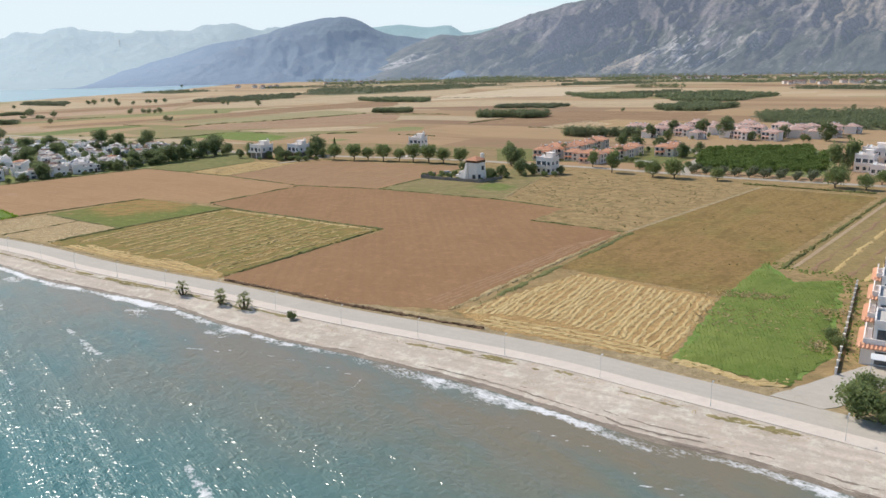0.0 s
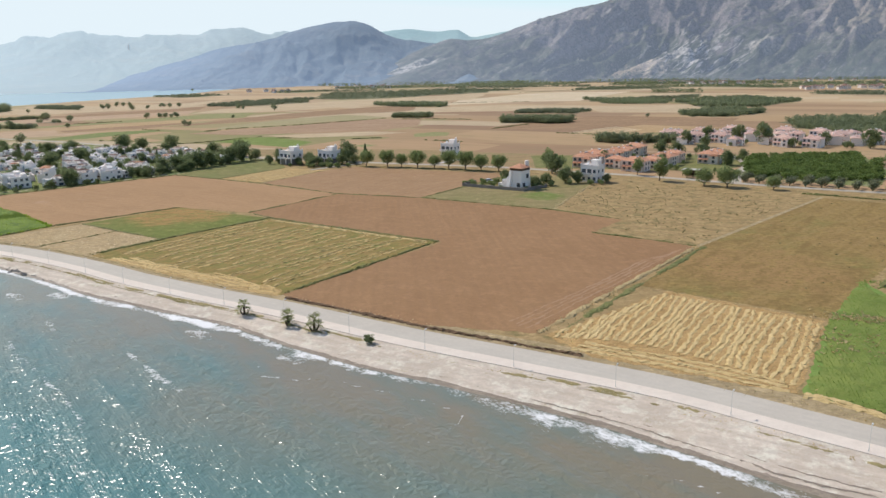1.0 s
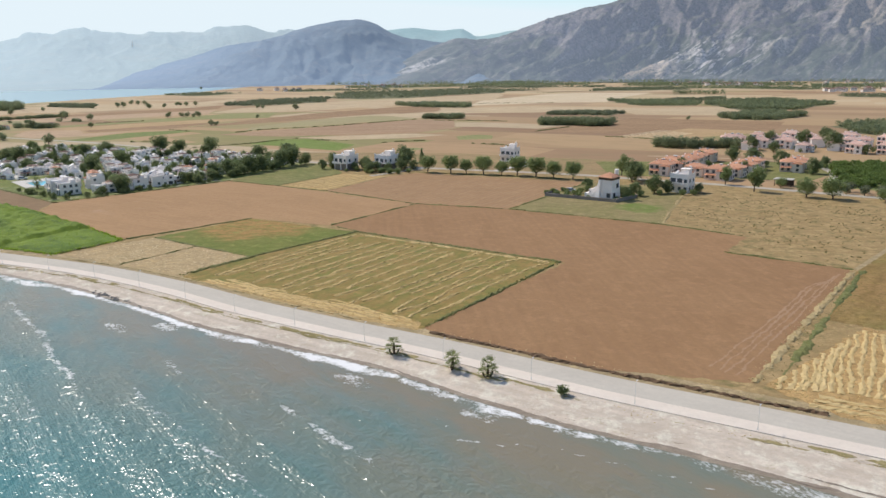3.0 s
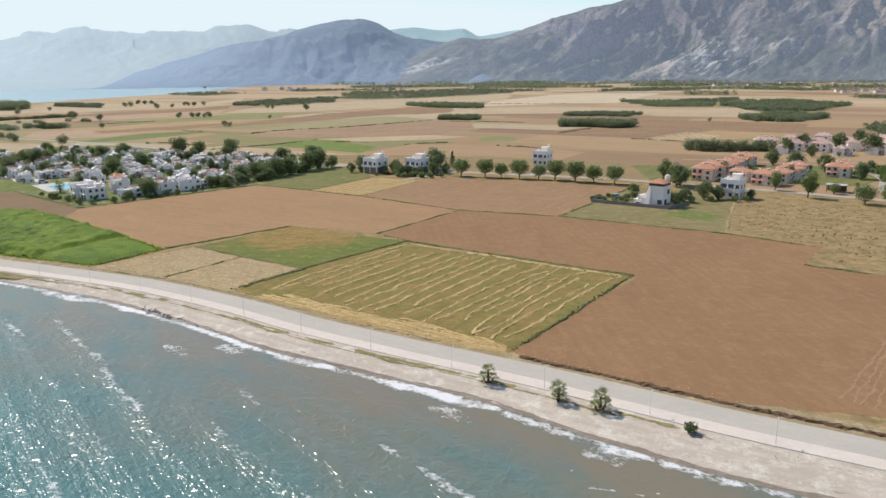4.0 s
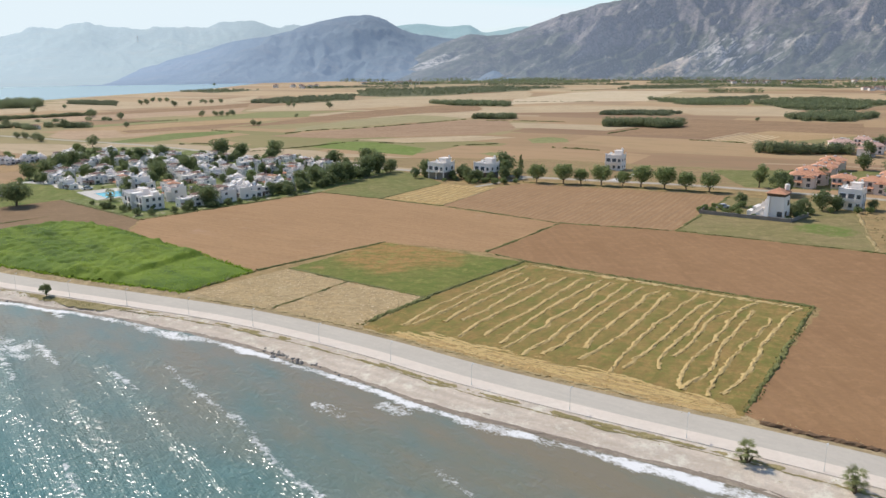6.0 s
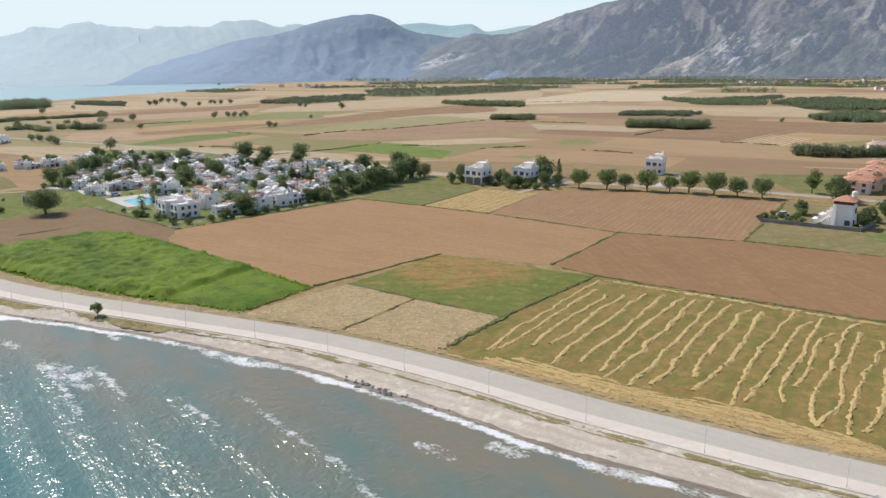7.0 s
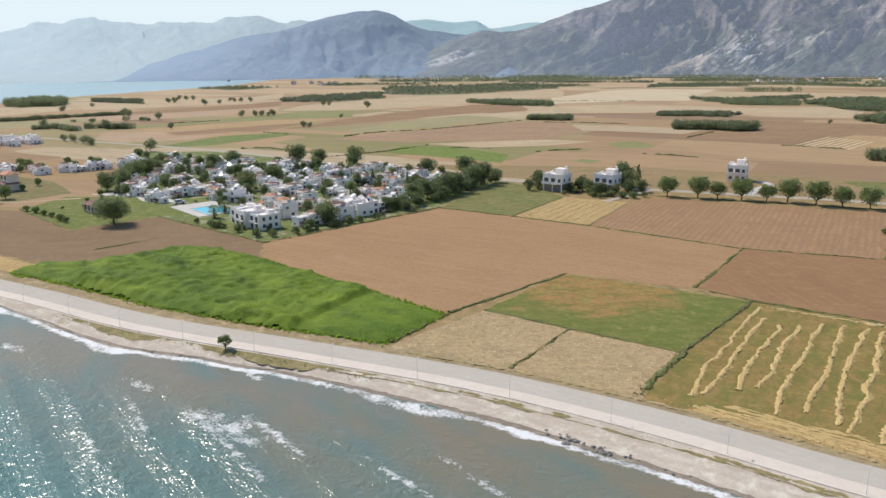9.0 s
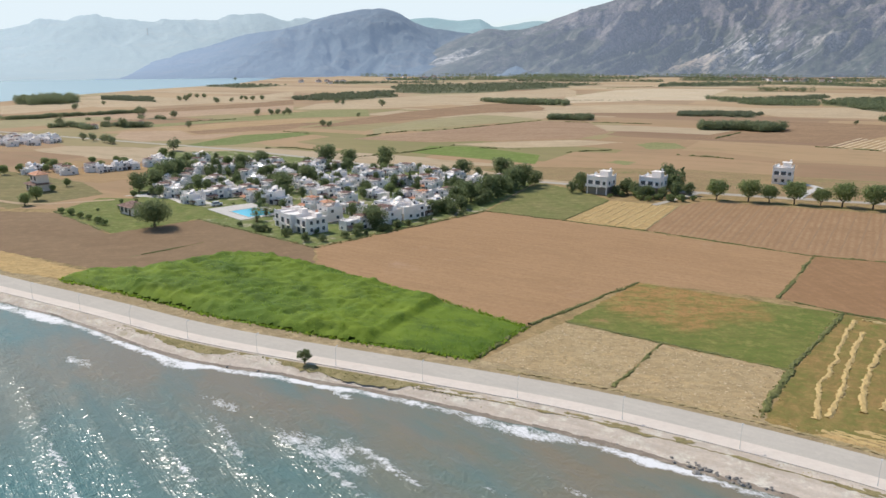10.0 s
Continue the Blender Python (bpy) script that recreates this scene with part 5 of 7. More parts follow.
for k in range(8):
    line = [(-141 + k, 162.6 + k * 0.2), (-121, 154.8 + k * 0.65), (-99, 147.8 + k * 0.7), (-84.5, 143.2 + k * 0.4)]
    single("windrow", windrow(line, 0.6, 0.06, 150 + k, OLD_STRAW, 1.5, 0.40), STRAW, "loose row of golden straw along the road", "straw row", "straw rows by the road")
for k in range(31):
    t = (k + 0.5) / 31
    a = np.array((-23.2, 129.8)) * (1 - t) + np.array((13.6, 115.5)) * t + np.array((0, 4.0 * math.sin(math.pi * t) - 1.0))
    b = np.array((-21.5, 133.5)) * (1 - t / 0.3) + np.array((-3.5, 161)) * t / 0.3 if t < 0.3 else np.array((-3.5, 161)) * (1 - (t - 0.3) / 0.7) + np.array((23.6, 148.3)) * (t - 0.3) / 0.7
    c = (a + b) / 2 + np.array((0.8 * math.sin(k * 0.7), 0))
    single("windrow", windrow([a + (b - a) * 0.06, c, b - (b - a) * 0.04], 0.85, 0.15, 200 + k, STRAW, 1.3), STRAW, "wavy row of raked golden hay", "hay row", "hay rows on the golden field")
for k in range(3):
    line = [(-19 + k, 124.5 + 1.6 * k), (-6, 121.2 + 1.8 * k), (6, 117.2 + 1.8 * k), (13.2, 114.8 + 1.5 * k)]
    single("windrow", windrow(line, 1.1, 0.22, 240 + k), STRAW, "wavy row of raked golden hay", "hay row", "hay rows on the golden field")
spots = np.vstack((strewn(HAY_PLOT, 2600, 31), strewn([(-143, 162), (-121, 158), (-99, 152), (-83, 146), (-83, 143), (-98, 146), (-120, 153)], 900, 32)))
tufts("straw", spots, 0.10, STRAW, "loose golden straw lying on stubble", "straw", 3, 3.0, 95, 0.03, 1.6)
spots = np.vstack((strewn([(-192, 176), (-180.6, 198), (-162.6, 191), (-170, 170)], 1500, 34), strewn([(-168.8, 170), (-162, 191), (-142, 184), (-148.8, 164.2)], 1300, 35)))
tufts("straw", spots[::3], 0.07, PALE_STRAW, "pale chopped straw lying on stubble", "straw", 2, 6.0, 96, 0.03, 5.0)
for k in range(19):
    t = (k + 0.5) / 19
    a, b = np.array((-150, 341)) * (1 - t) + np.array((-70, 328)) * t, np.array((-163, 288)) * (1 - t) + np.array((-90, 266)) * t
    single("furrow", windrow([a, (a + b) / 2, b], 0.4, 0.035, 260 + k, CLOD, 0.25), CLOD, "low straight ridge of tilled earth", "furrow", "furrows of the tilled field")
for k in range(7):
    t = (k + 0.5) / 7
    a, b = np.array((-178, 333)) * (1 - t) + np.array((-157, 329)) * t, np.array((-189, 298.5)) * (1 - t) + np.array((-168, 290.5)) * t
    single("windrow", windrow([a, (a + b) / 2, b], 0.7, 0.18, 290 + k, STRAW, 0.4), STRAW, "row of raked straw on a small golden field", "straw row", "straw rows on the small field")

for k in range(5):
    line = [(14.5 + k * 0.5, 113.4 + k * 0.5), (20, 110.6 + k * 0.4), (26.5, 107.2 + k * 0.3), (30 + k * 0.4, 107 + k)]
    single("windrow", windrow(line, 0.9, 0.22, 300 + k, STRAW, 1.4, 0.3), STRAW, "loose golden straw heaped at the edge of the crop", "straw row", "straw rows by the road")
r = np.random.default_rng(66)
spots = np.vstack([np.array(c) + r.normal(0, 1, (n, 2)) * np.array(w) for c, n, w in (((31, 150.5), 260, (4.2, 1.2)), ((43, 143), 120, (2.0, 1.2)), ((37, 125), 110, (1.2, 2.2)), ((24, 136), 120, (5, 4)), ((33, 138), 120, (6, 5)))])
tufts("grass", spots, 0.22, DRY_TUFT, "dry pale grass among the green crop", "grass", 3, 2.2, 67, 0.30, 1.6)
spots = along([(37, 178), (44, 172), (52, 168), (49, 150), (40, 120)], 0.16, 1.6, 68)
tufts("crop", spots, 0.26, CROP, "stray green plants round the crop", "crop", 3, 1.5, 69, 0.0, 1.2)
for k in range(6):
    t = (k + 0.4) / 6
    a, b = np.array((44, 173.5)) * (1 - t) + np.array((62, 160)) * t, np.array((88, 267)) * (1 - t) + np.array((112, 254)) * t
    single("windrow", windrow([a, (a + b) / 2 + 0.6, b], 1.2, 0.12, 320 + k, OLD_STRAW if k % 2 else CLOD, 1.6, 0.34), OLD_STRAW, "broken row of dry mown grass on the meadow", "hay row", "hay rows on the ridged meadow")


# ---- trees ----
def leaf_cloud(centres, radii, leaves, size, seed, material, name="crown"):
    """Leaves on the outside of many small lobes. centres: n x 3; radii: n or n x 3."""
    r = np.random.default_rng(seed)
    c = np.repeat(np.asarray(centres, float), leaves, 0)
    rad = np.asarray(radii, float)
    rad = np.repeat(rad if rad.ndim == 2 else np.stack((rad, rad, rad * 0.85), 1), leaves, 0)
    n = len(c)
    d = r.normal(0, 1, (n, 3))
    d /= np.linalg.norm(d, axis=1)[:, None]
    at = c + d * rad * r.uniform(0.55, 1.05, n)[:, None]
    normal = d + r.normal(0, 0.55, (n, 3))
    normal /= np.linalg.norm(normal, axis=1)[:, None]
    u = np.cross(normal, r.normal(0, 1, (n, 3)))
    u /= np.linalg.norm(u, axis=1)[:, None] + 1e-9
    w = np.cross(normal, u)
    s = size * r.uniform(0.55, 1.25, n)[:, None]
    quad = np.stack((at - u * s, at - w * s * 0.6, at + u * s, at + w * s * 0.6), 1).reshape(-1, 3)
    f = np.arange(n)[:, None] * 4 + np.arange(4)
    return arrays(name, quad, f, material)


def trunk_shape(height, radius, limbs, spread, seed):
    """A tapered trunk that bends a little and parts into limbs."""
    r = random.Random(seed)
    sh = Shape()
    a = Vector((0, 0, -0.2))
    b = Vector((r.uniform(-0.15, 0.15), r.uniform(-0.15, 0.15), height * 0.5))
    c = b + Vector((r.uniform(-0.2, 0.2), r.uniform(-0.2, 0.2), height * 0.5))
    sh.tube(a, b, radius * 1.25, radius * 0.9, 7)
    sh.tube(b, c, radius * 0.9, radius * 0.7, 7)
    for k in range(limbs):
        w = 2 * math.pi * (k + r.uniform(-0.2, 0.2)) / limbs
        tip = c + Vector((math.cos(w) * spread, math.sin(w) * spread, height * r.uniform(0.45, 0.9)))
        mid = (c + tip) / 2 + Vector((0, 0, height * 0.08))
        sh.tube(c - Vector((0, 0, 0.1)), mid, radius * 0.55, radius * 0.35, 5)
        sh.tube(mid, tip, radius * 0.35, radius * 0.12, 5)
    return sh


def tree(name, label, group, height, width, bare, radius, lobes, leaves, size, material, seed, category="tree", squat=1.0):
    """A broadleaf tree. bare: height of the clear trunk."""
    r = np.random.default_rng(seed)
    ob = thing(name, label, category, group)
    part("trunk", trunk_shape(bare, radius, 5, width * 0.3, seed), BARK, ob, "rough brown bark")
    deep = height - bare
    d = r.normal(0, 1, (lobes, 3))
    d /= np.linalg.norm(d, axis=1)[:, None]
    d *= r.uniform(0.35, 0.8, lobes)[:, None]
    c = np.stack((d[:, 0] * width / 2, d[:, 1] * width / 2, bare * 0.85 + deep * 0.5 + d[:, 2] * deep * 0.52 * squat), 1)
    rad = r.uniform(0.16, 0.30, lobes) * width
    part("crown", leaf_cloud(c, rad, leaves, size, seed + 1, material), material, ob)
    return ob


def conifer(name, label, group, height, width, material, seed):
    ob = thing(name, label, "tree", group)
    part("trunk", Shape().tube((0, 0, -0.2), (0, 0, height * 0.85), 0.16, 0.05, 6), BARK, ob, "rough brown bark")
    z = np.linspace(0.1, 0.96, 26)
    r = np.random.default_rng(seed)
    k = np.minimum(1, (1.02 - z) * 1.7) * (0.75 + 0.5 * r.random(26))
    c = np.stack((r.normal(0, width * 0.07, 26), r.normal(0, width * 0.07, 26), z * height), 1)
    part("crown", leaf_cloud(c, np.stack((k * width / 2, k * width / 2, np.full(26, height * 0.06)), 1), 34, 0.3, seed + 1, material), material, ob)
    return ob


def plant(first, spots, seed, low=0.85, high=1.15):
    """Set the first of a kind and its copies on their spots, each turned and sized a little differently."""
    r = random.Random(seed)
    for k, (x, y, *more) in enumerate(spots):
        m = pose(x, y, 0, 0, 0, r.uniform(0, 360)) @ Matrix.Scale((more[0] if more else 1.0) * r.uniform(low, high), 4)
        if k == 0:
            first.matrix_basis = m
        else:
            copy_thing(first, m)


plant(tree("tree", "round leafy green roadside tree with a clear trunk", "row of trees along the country road", 8.0, 7.4, 1.5, 0.24, 34, 70, 0.30, LEAF, 11),
      [(-141.6, 346, 1.05), (-130.6, 345.5, 1.1), (-123.5, 346, 0.85), (-115.2, 345, 1.05), (-106.7, 344, 0.85), (-99.7, 344, 1.12), (-90.8, 340.5, 1.2), (-82.8, 338, 0.95), (-74.4, 336.5, 0.95), (-48.5, 340, 1.0)], 1, 0.95, 1.05)
plant(tree("tree", "tall leafy green roadside tree", "row of trees along the country road", 9.5, 6.0, 2.0, 0.22, 32, 70, 0.30, LEAF, 12),
      [(-55, 352, 1.0), (-13.8, 333, 0.85), (-4.8, 318, 1.05), (-20, 402, 0.7), (84, 340, 1.2), (93, 350, 1.3)], 2, 0.95, 1.05)
plant(tree("tree", "broad dark green tree beside the road", "trees along the country road", 8.5, 8.8, 1.3, 0.28, 40, 70, 0.32, LEAF, 13),
      [(11.7, 308, 0.85), (19.8, 305.5, 1.15), (35.5, 302, 0.8), (74, 290, 1.15), (83, 286, 0.85), (91, 298, 0.8), (6, 329, 0.6), (26, 334, 0.5)], 3, 0.95, 1.05)
big = tree("tree", "broad dark green spreading tree standing alone at a field's edge", "", 9.2, 12.0, 2.0, 0.42, 60, 90, 0.32, LEAF_DARK, 14, squat=0.8)
big.matrix_basis = pose(-315.3, 253.4, 0)
village_tree = tree("tree", "dark green garden tree between white villas", "trees of the village", 7.2, 7.6, 1.2, 0.25, 36, 60, 0.32, LEAF_DARK, 15)
plant(village_tree, [(-361, 316, 1.3), (-362, 308, 1.1), (-365, 329, 1.2), (-367, 340, 1.1), (-368, 350, 1.0), (-354, 375), (-354, 391), (-306, 322, 0.9), (-321, 399, 1.2), (-310, 402, 1.1), (-293, 406, 1.1), (-305, 344, 0.9),
                     (-250, 273, 1.0), (-247, 270, 0.8), (-232, 314, 1.0), (-229, 321, 1.1), (-225, 330, 1.0), (-221, 337, 1.1), (-219, 351, 1.1), (-217, 359, 1.1), (-228, 379, 1.2), (-246, 380), (-212, 364, 0.8), (-303, 299, 0.7)], 4)
plant(tree("tree", "green garden tree between white villas", "trees of the village", 6.2, 6.0, 1.2, 0.2, 30, 60, 0.30, LEAF, 16),
      [(-242, 298, 0.7), (-347, 326), (-417, 402, 1.1), (-367, 382, 1.2), (-263, 327), (-240, 326, 0.9), (-235, 318, 0.9), (-290, 340, 0.8), (-275, 335, 0.8), (-330, 360), (-378, 372, 1.1), (-395, 392), (-336, 330, 0.8), (-284, 378), (-260, 372), (-238, 340, 0.9), (-226, 345),
       (-447, 337), (-450, 355), (-443, 353), (-384, 273, 1.1), (-436, 371), (-427, 377), (-356, 297, 0.6), (-440, 344, 0.8), (-429, 346, 1.1), (-420, 357), (-415, 368, 1.1), (-452, 332, 1.2), (-400, 312, 0.9), (-388, 283, 1.1), (-412, 305, 0.8), (-396, 300, 0.6)], 5)
plant(tree("tree", "dense green tree in a house's garden", "garden trees of the lone houses", 6.0, 5.6, 0.8, 0.18, 30, 56, 0.28, LEAF_DARK, 17),
      [(-157, 358, 1.2), (-175, 351, 0.75), (-171, 346, 0.7), (-192, 354, 0.9), (-156, 349, 0.7), (-166, 344, 0.6), (-161, 346, 0.55), (-178, 347, 0.5), (-195, 348, 0.6), (-151, 354, 0.7), (-41, 307, 0.85), (-36.5, 308, 0.7), (-50, 334, 1.1), (-25, 310, 0.5), (-51, 295, 0.6), (-48, 300, 0.7), (-53, 297, 0.5), (-66, 309, 0.6), (-159, 364, 1.2), (-174, 351, 0.8), (-191, 351, 0.5), (-168, 342, 0.55),
       (10, 466, 1.1), (41, 492, 1.3), (65, 453, 0.8), (-4, 413), (15, 392), (25, 372), (-30, 366), (52, 470, 1.3), (83, 465, 1.2), (20, 452), (3, 396), (-4, 366, 0.8), (34, 395, 0.7), (103, 452, 1.2), (58, 520, 1.2), (24, 500, 1.1)], 6)
plant(tree("bush", "rounded green bush in a garden", "garden bushes", 2.6, 3.2, 0.4, 0.1, 16, 34, 0.28, LEAF, 18, "bush"),
      [(-163, 341), (-155, 343), (-169, 339), (-166, 337), (-189, 352), (-158, 339, 1.2), (-154, 339.5, 1.1), (-162, 341, 1.2), (-170, 343, 1.1), (-51, 291), (-49, 294, 1.1), (-46, 298), (-55, 286, 0.6), (-39, 303, 0.8), (-80, 296, 0.8), (-76, 295), (-73, 301), (-70, 297), (-64, 290, 0.6), (-78, 299, 0.9), (-72, 293), (-68, 294, 0.8), (-68, 301), (-63, 299, 0.9), (-75, 305, 0.8), (-50, 293, 0.8), (-52, 300), (-54, 288.5, 0.6), (-66, 306), (-46, 300), (-36, 308), (-31, 304), (-27, 305), (-150, 343, 0.8), (-176, 345), (-180, 341, 0.7), (-158, 340),
       (-361, 265), (-355, 263), (-349, 260), (-344, 258), (-337, 254), (-333, 252), (-353, 286, 0.6), (-349, 289, 0.6), (-340, 270, 0.5), (-346, 276, 0.5), (-351, 271, 0.5), (-335, 280, 0.5)], 7, 0.8, 1.2)
plant(conifer("conifer", "slim dark conifer between houses", "conifers", 8.5, 3.0, LEAF_DARK, 19),
      [(-153, 374, 0.85), (88, 338, 1.1), (85, 331), (91, 345, 1.25), (-262, 350, 0.8), (-350, 348, 1.1), (-245, 345, 0.7)], 8)
plant(tree("olive_tree", "grey-green olive tree on dry ground", "olive trees by the road", 3.6, 4.2, 0.9, 0.16, 16, 40, 0.28, LEAF_OLIVE, 20, "tree"),
      [(27 + 5.2 * i + 2 * (j % 2), 318 + 5.5 * j - 1.9 * i + random.uniform(-1, 1)) for i in range(10) for j in range(2)], 9)
grid = [(30 + 4.6 * i + 0.6 * j, 326 + 4.6 * j + 0.4 * i) for i in range(14) for j in range(21)]
spots = [tuple(np.array(g) + rng.normal(0, 0.9, 2)) for g in np.array(grid)[inside(grid, [(30, 336), (37, 405), (89, 418), (87, 362), (72, 320)])]]
plant(tree("orchard_tree", "low round citrus tree in a dense orchard", "citrus orchard", 2.6, 5.4, 0.2, 0.12, 16, 26, 0.42, LEAF_CITRUS, 21, "tree", squat=0.8), spots, 10, 0.75, 1.25)
plant(tree("tree", "broad dense green tree at the road junction", "trees at the junction", 5.2, 6.0, 0.8, 0.2, 40, 60, 0.26, LEAF, 22),
      [(37.4, 98.6, 0.95), (40.4, 96.8, 0.9), (43.2, 94.6, 0.9), (39.8, 104.6, 0.8), (43.4, 103, 0.9), (40, 127.5, 0.5), (40.4, 124.5, 0.42), (65, 182, 1.2)], 11, 0.95, 1.05)


def palm(label, seed):
    """A young palm: a short shaggy trunk and a rosette of fan-like fronds."""
    r = random.Random(seed)
    ob = thing("palm", label, "palm", "palms on the beach")
    heads = [(0.05, 0.0, 1.9, 1.0), (0.85, 0.4, 0.95, 0.75), (-0.7, -0.45, 0.7, 0.7)]
    for x, y, z, s in heads:
        part("trunk", Shape().tube((x * 0.3, y * 0.3, -0.3), (x * 0.8, y * 0.8, z * 0.5), 0.27 * s, 0.21 * s, 9).tube((x * 0.8, y * 0.8, z * 0.5), (x, y, z + 0.05), 0.25 * s, 0.17 * s, 9), BARK, ob, "shaggy brown palm trunk")
    sh = Shape()
    for k in range(-5, 6):          # a fan of folded leaflets at the end of a long stalk
        w, e = radians(17 * k), radians(6.6)
        c, d = math.sin(w), math.cos(w)
        reach = 0.92 - 0.013 * k * k
        left, right = (math.sin(w - e), math.cos(w - e)), (math.sin(w + e), math.cos(w + e))
        sh.face([(0, 0.75, 0), (left[0] * reach * 0.55, 0.75 + left[1] * reach * 0.55, 0.03), (c * reach, 0.75 + d * reach, -0.22), (right[0] * reach * 0.55, 0.75 + right[1] * reach * 0.55, 0.03)])
    sh.tube((0, 0, 0), (0, 0.78, 0), 0.03, 0.02, 4)
    frond = sh.mesh("frond", [PALM_LEAF])
    for x, y, z, s in heads:
        count = 16 if s == 1.0 else 10
        for k in range(count):
            leaf = part("frond", frond, PALM_LEAF, ob)
            leaf.matrix_basis = pose(x, y, z, 78 - 100 * (k / (count - 1)) ** 0.8 + r.uniform(-9, 9), r.uniform(-15, 15), 137.5 * k) @ Matrix.Scale(s * r.uniform(0.95, 1.25), 4)
    return ob


plant(palm("young green fan palm on the shingle beside the promenade", 1), [(-82.7, 129.2, 0.9), (-71.4, 125.4, 1.05), (-65.3, 123.6, 1.08), (-288.8, 270, 1.5), (-290.4, 279.5, 1.4)], 12, 0.97, 1.03)
single_bush = tree("bush", "small dense dark bush at the top of the beach", "", 1.7, 1.9, 0.2, 0.06, 16, 40, 0.16, LEAF_DARK, 23, "bush")
single_bush.matrix_basis = pose(-53.2, 119.6, -0.15)
shore_tree = tree("tree", "small round dark tree on the grass beside the promenade", "", 2.9, 2.6, 0.7, 0.09, 22, 50, 0.16, LEAF_DARK, 25)
shore_tree.matrix_basis = pose(-221.9, 165.8, -0.05)


def grove(polygon, count, high, wide, material, label, seed, leaves=46, name="woodland"):
    """A far wood or olive grove: many small crowns close together."""
    c = strewn(polygon, count, seed)
    r = np.random.default_rng(seed)
    k = r.uniform(0.7, 1.25, len(c))
    v = np.c_[c, high * 0.5 * k]
    me = leaf_cloud(v, np.stack((k * wide / 2, k * wide / 2, k * high * 0.5), 1), leaves, wide * (0.10 if leaves > 60 else 0.16), seed, material, name)
    return single(name, me, material, label, "woodland", kind="stuff")


def frayed(polygon, seed, rough=0.07):
    """The outline of a wood: its sides bulging in and out."""
    r = np.random.default_rng(seed)
    p = np.array(polygon, float)
    out = []
    for a, b in zip(p, np.roll(p, -1, 0)):
        side = np.array((-(b - a)[1], (b - a)[0]))
        for t in (0.0, 0.22, 0.5, 0.74):
            out.append(tuple(a + (b - a) * t + side * r.normal(0, rough) * (t > 0)))
    return out


def strip(x0, y0, x1, y1, deep):
    """A strip of land from one point to another, deep metres back."""
    return [(x0, y0), (x1, y1), (x1 + deep * 0.2, y1 + deep), (x0 + deep * 0.2, y0 + deep)]


woods = [  # outline, number of crowns, dark wood (1) or olive grove (0), height
    (strip(-133, 632, -78, 628, 22), 130, 1, 6.0), ([(-148, 764), (-80, 757), (-79, 803), (-139, 804)], 170, 0, 3.0), (strip(-252, 697, -217, 700, 14), 60, 1, 4.5),
    ([(-369, 958), (-305, 895), (-258, 886), (-262, 940), (-330, 960)], 190, 1, 4.6), ([(-104, 1075), (-90, 1005), (-53, 937), (3, 941), (12, 1010), (-52, 1050)], 300, 1, 4.2),
    ([(-56, 1046), (-14, 1112), (57, 1177), (30, 1072)], 190, 0, 3.0), ([(14, 985), (26, 925), (41, 858), (92, 862), (160, 985), (100, 1090), (44, 1050)], 480, 1, 4.2)]
woods += [
    ([(14, 735), (22, 708), (60, 712), (92, 775), (60, 800), (34, 776)], 230, 1, 4.6), (strip(-42, 474, 4, 471, 9), 60, 1, 5.6),
    ([(-620, 960), (-598, 925), (-537, 932), (-497, 1015), (-560, 1180), (-625, 1050)], 330, 0, 3.4), ([(-556, 1170), (-484, 1122), (-413, 1180), (-330, 1350), (-259, 1524), (-410, 1620), (-545, 1500), (-640, 1440)], 900, 0, 4.0),
    ([(-162, 1436), (22, 1510), (-15, 1670), (-147, 1612)], 330, 0, 4.0), ([(84, 640), (95, 575), (110, 527), (150, 520), (330, 470), (420, 560), (191, 676), (122, 680)], 900, 1, 4.8)]
woods += [
    ([(-905, 800), (-849, 764), (-824, 796), (-850, 850), (-925, 880)], 260, 1, 9.0), ([(-850, 884), (-731, 842), (-812, 936), (-908, 962)], 260, 0, 3.2), (strip(-640, 602, -540, 640, 6), 40, 1, 3.0),
    ([(-960, 1300), (-860, 1260), (-830, 1380), (-960, 1420)], 150, 0, 3.6), (strip(-820, 1500, -600, 1560, 50), 190, 0, 4.0), (strip(200, 1180, 500, 1120, 70), 320, 0, 4.0), (strip(-10, 1580, 420, 1500, 60), 340, 1, 5.0),
    (strip(-950, 2030, -300, 2080, 40), 420, 1, 9.0), (strip(-300, 2080, 700, 2050, 50), 520, 1, 8.0), (strip(-780, 1740, -520, 1770, 100), 260, 1, 5.0), (strip(-480, 1700, -160, 1690, 60), 260, 0, 4.5), (strip(-700, 1890, -200, 1910, 110), 400, 1, 6.0)]
woods += [
    (strip(-120, 1800, 260, 1770, 130), 460, 1, 6.0), (strip(240, 1640, 620, 1560, 110), 400, 1, 6.0), (strip(330, 1330, 640, 1270, 60), 260, 1, 5.0), (strip(-20, 1290, 60, 1285, 14), 50, 1, 7.0)]
for k, (polygon, count, dark, high) in enumerate(woods):
    line = frayed(polygon, 410 + k)
    # dark sheet under the crowns: the shade there is in its colour
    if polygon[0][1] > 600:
        sheet("ground", line, 0.02 + 0.002 * k, GROVE_FLOOR, "ground under far trees, coloured dark for their shade", "ground", 0.16, 400 + k)
    grove(line, int(count * (1.4 if dark else 1.2)), high, 5.6 if dark else 5.4, LEAF_FAR if dark else LEAF_OLIVE,
          "dark green wood standing on the plain" if dark else "grey-green olive grove on the plain", 300 + k, 110 if polygon[0][1] < 900 else 44 if polygon[0][1] < 1000 else 20)
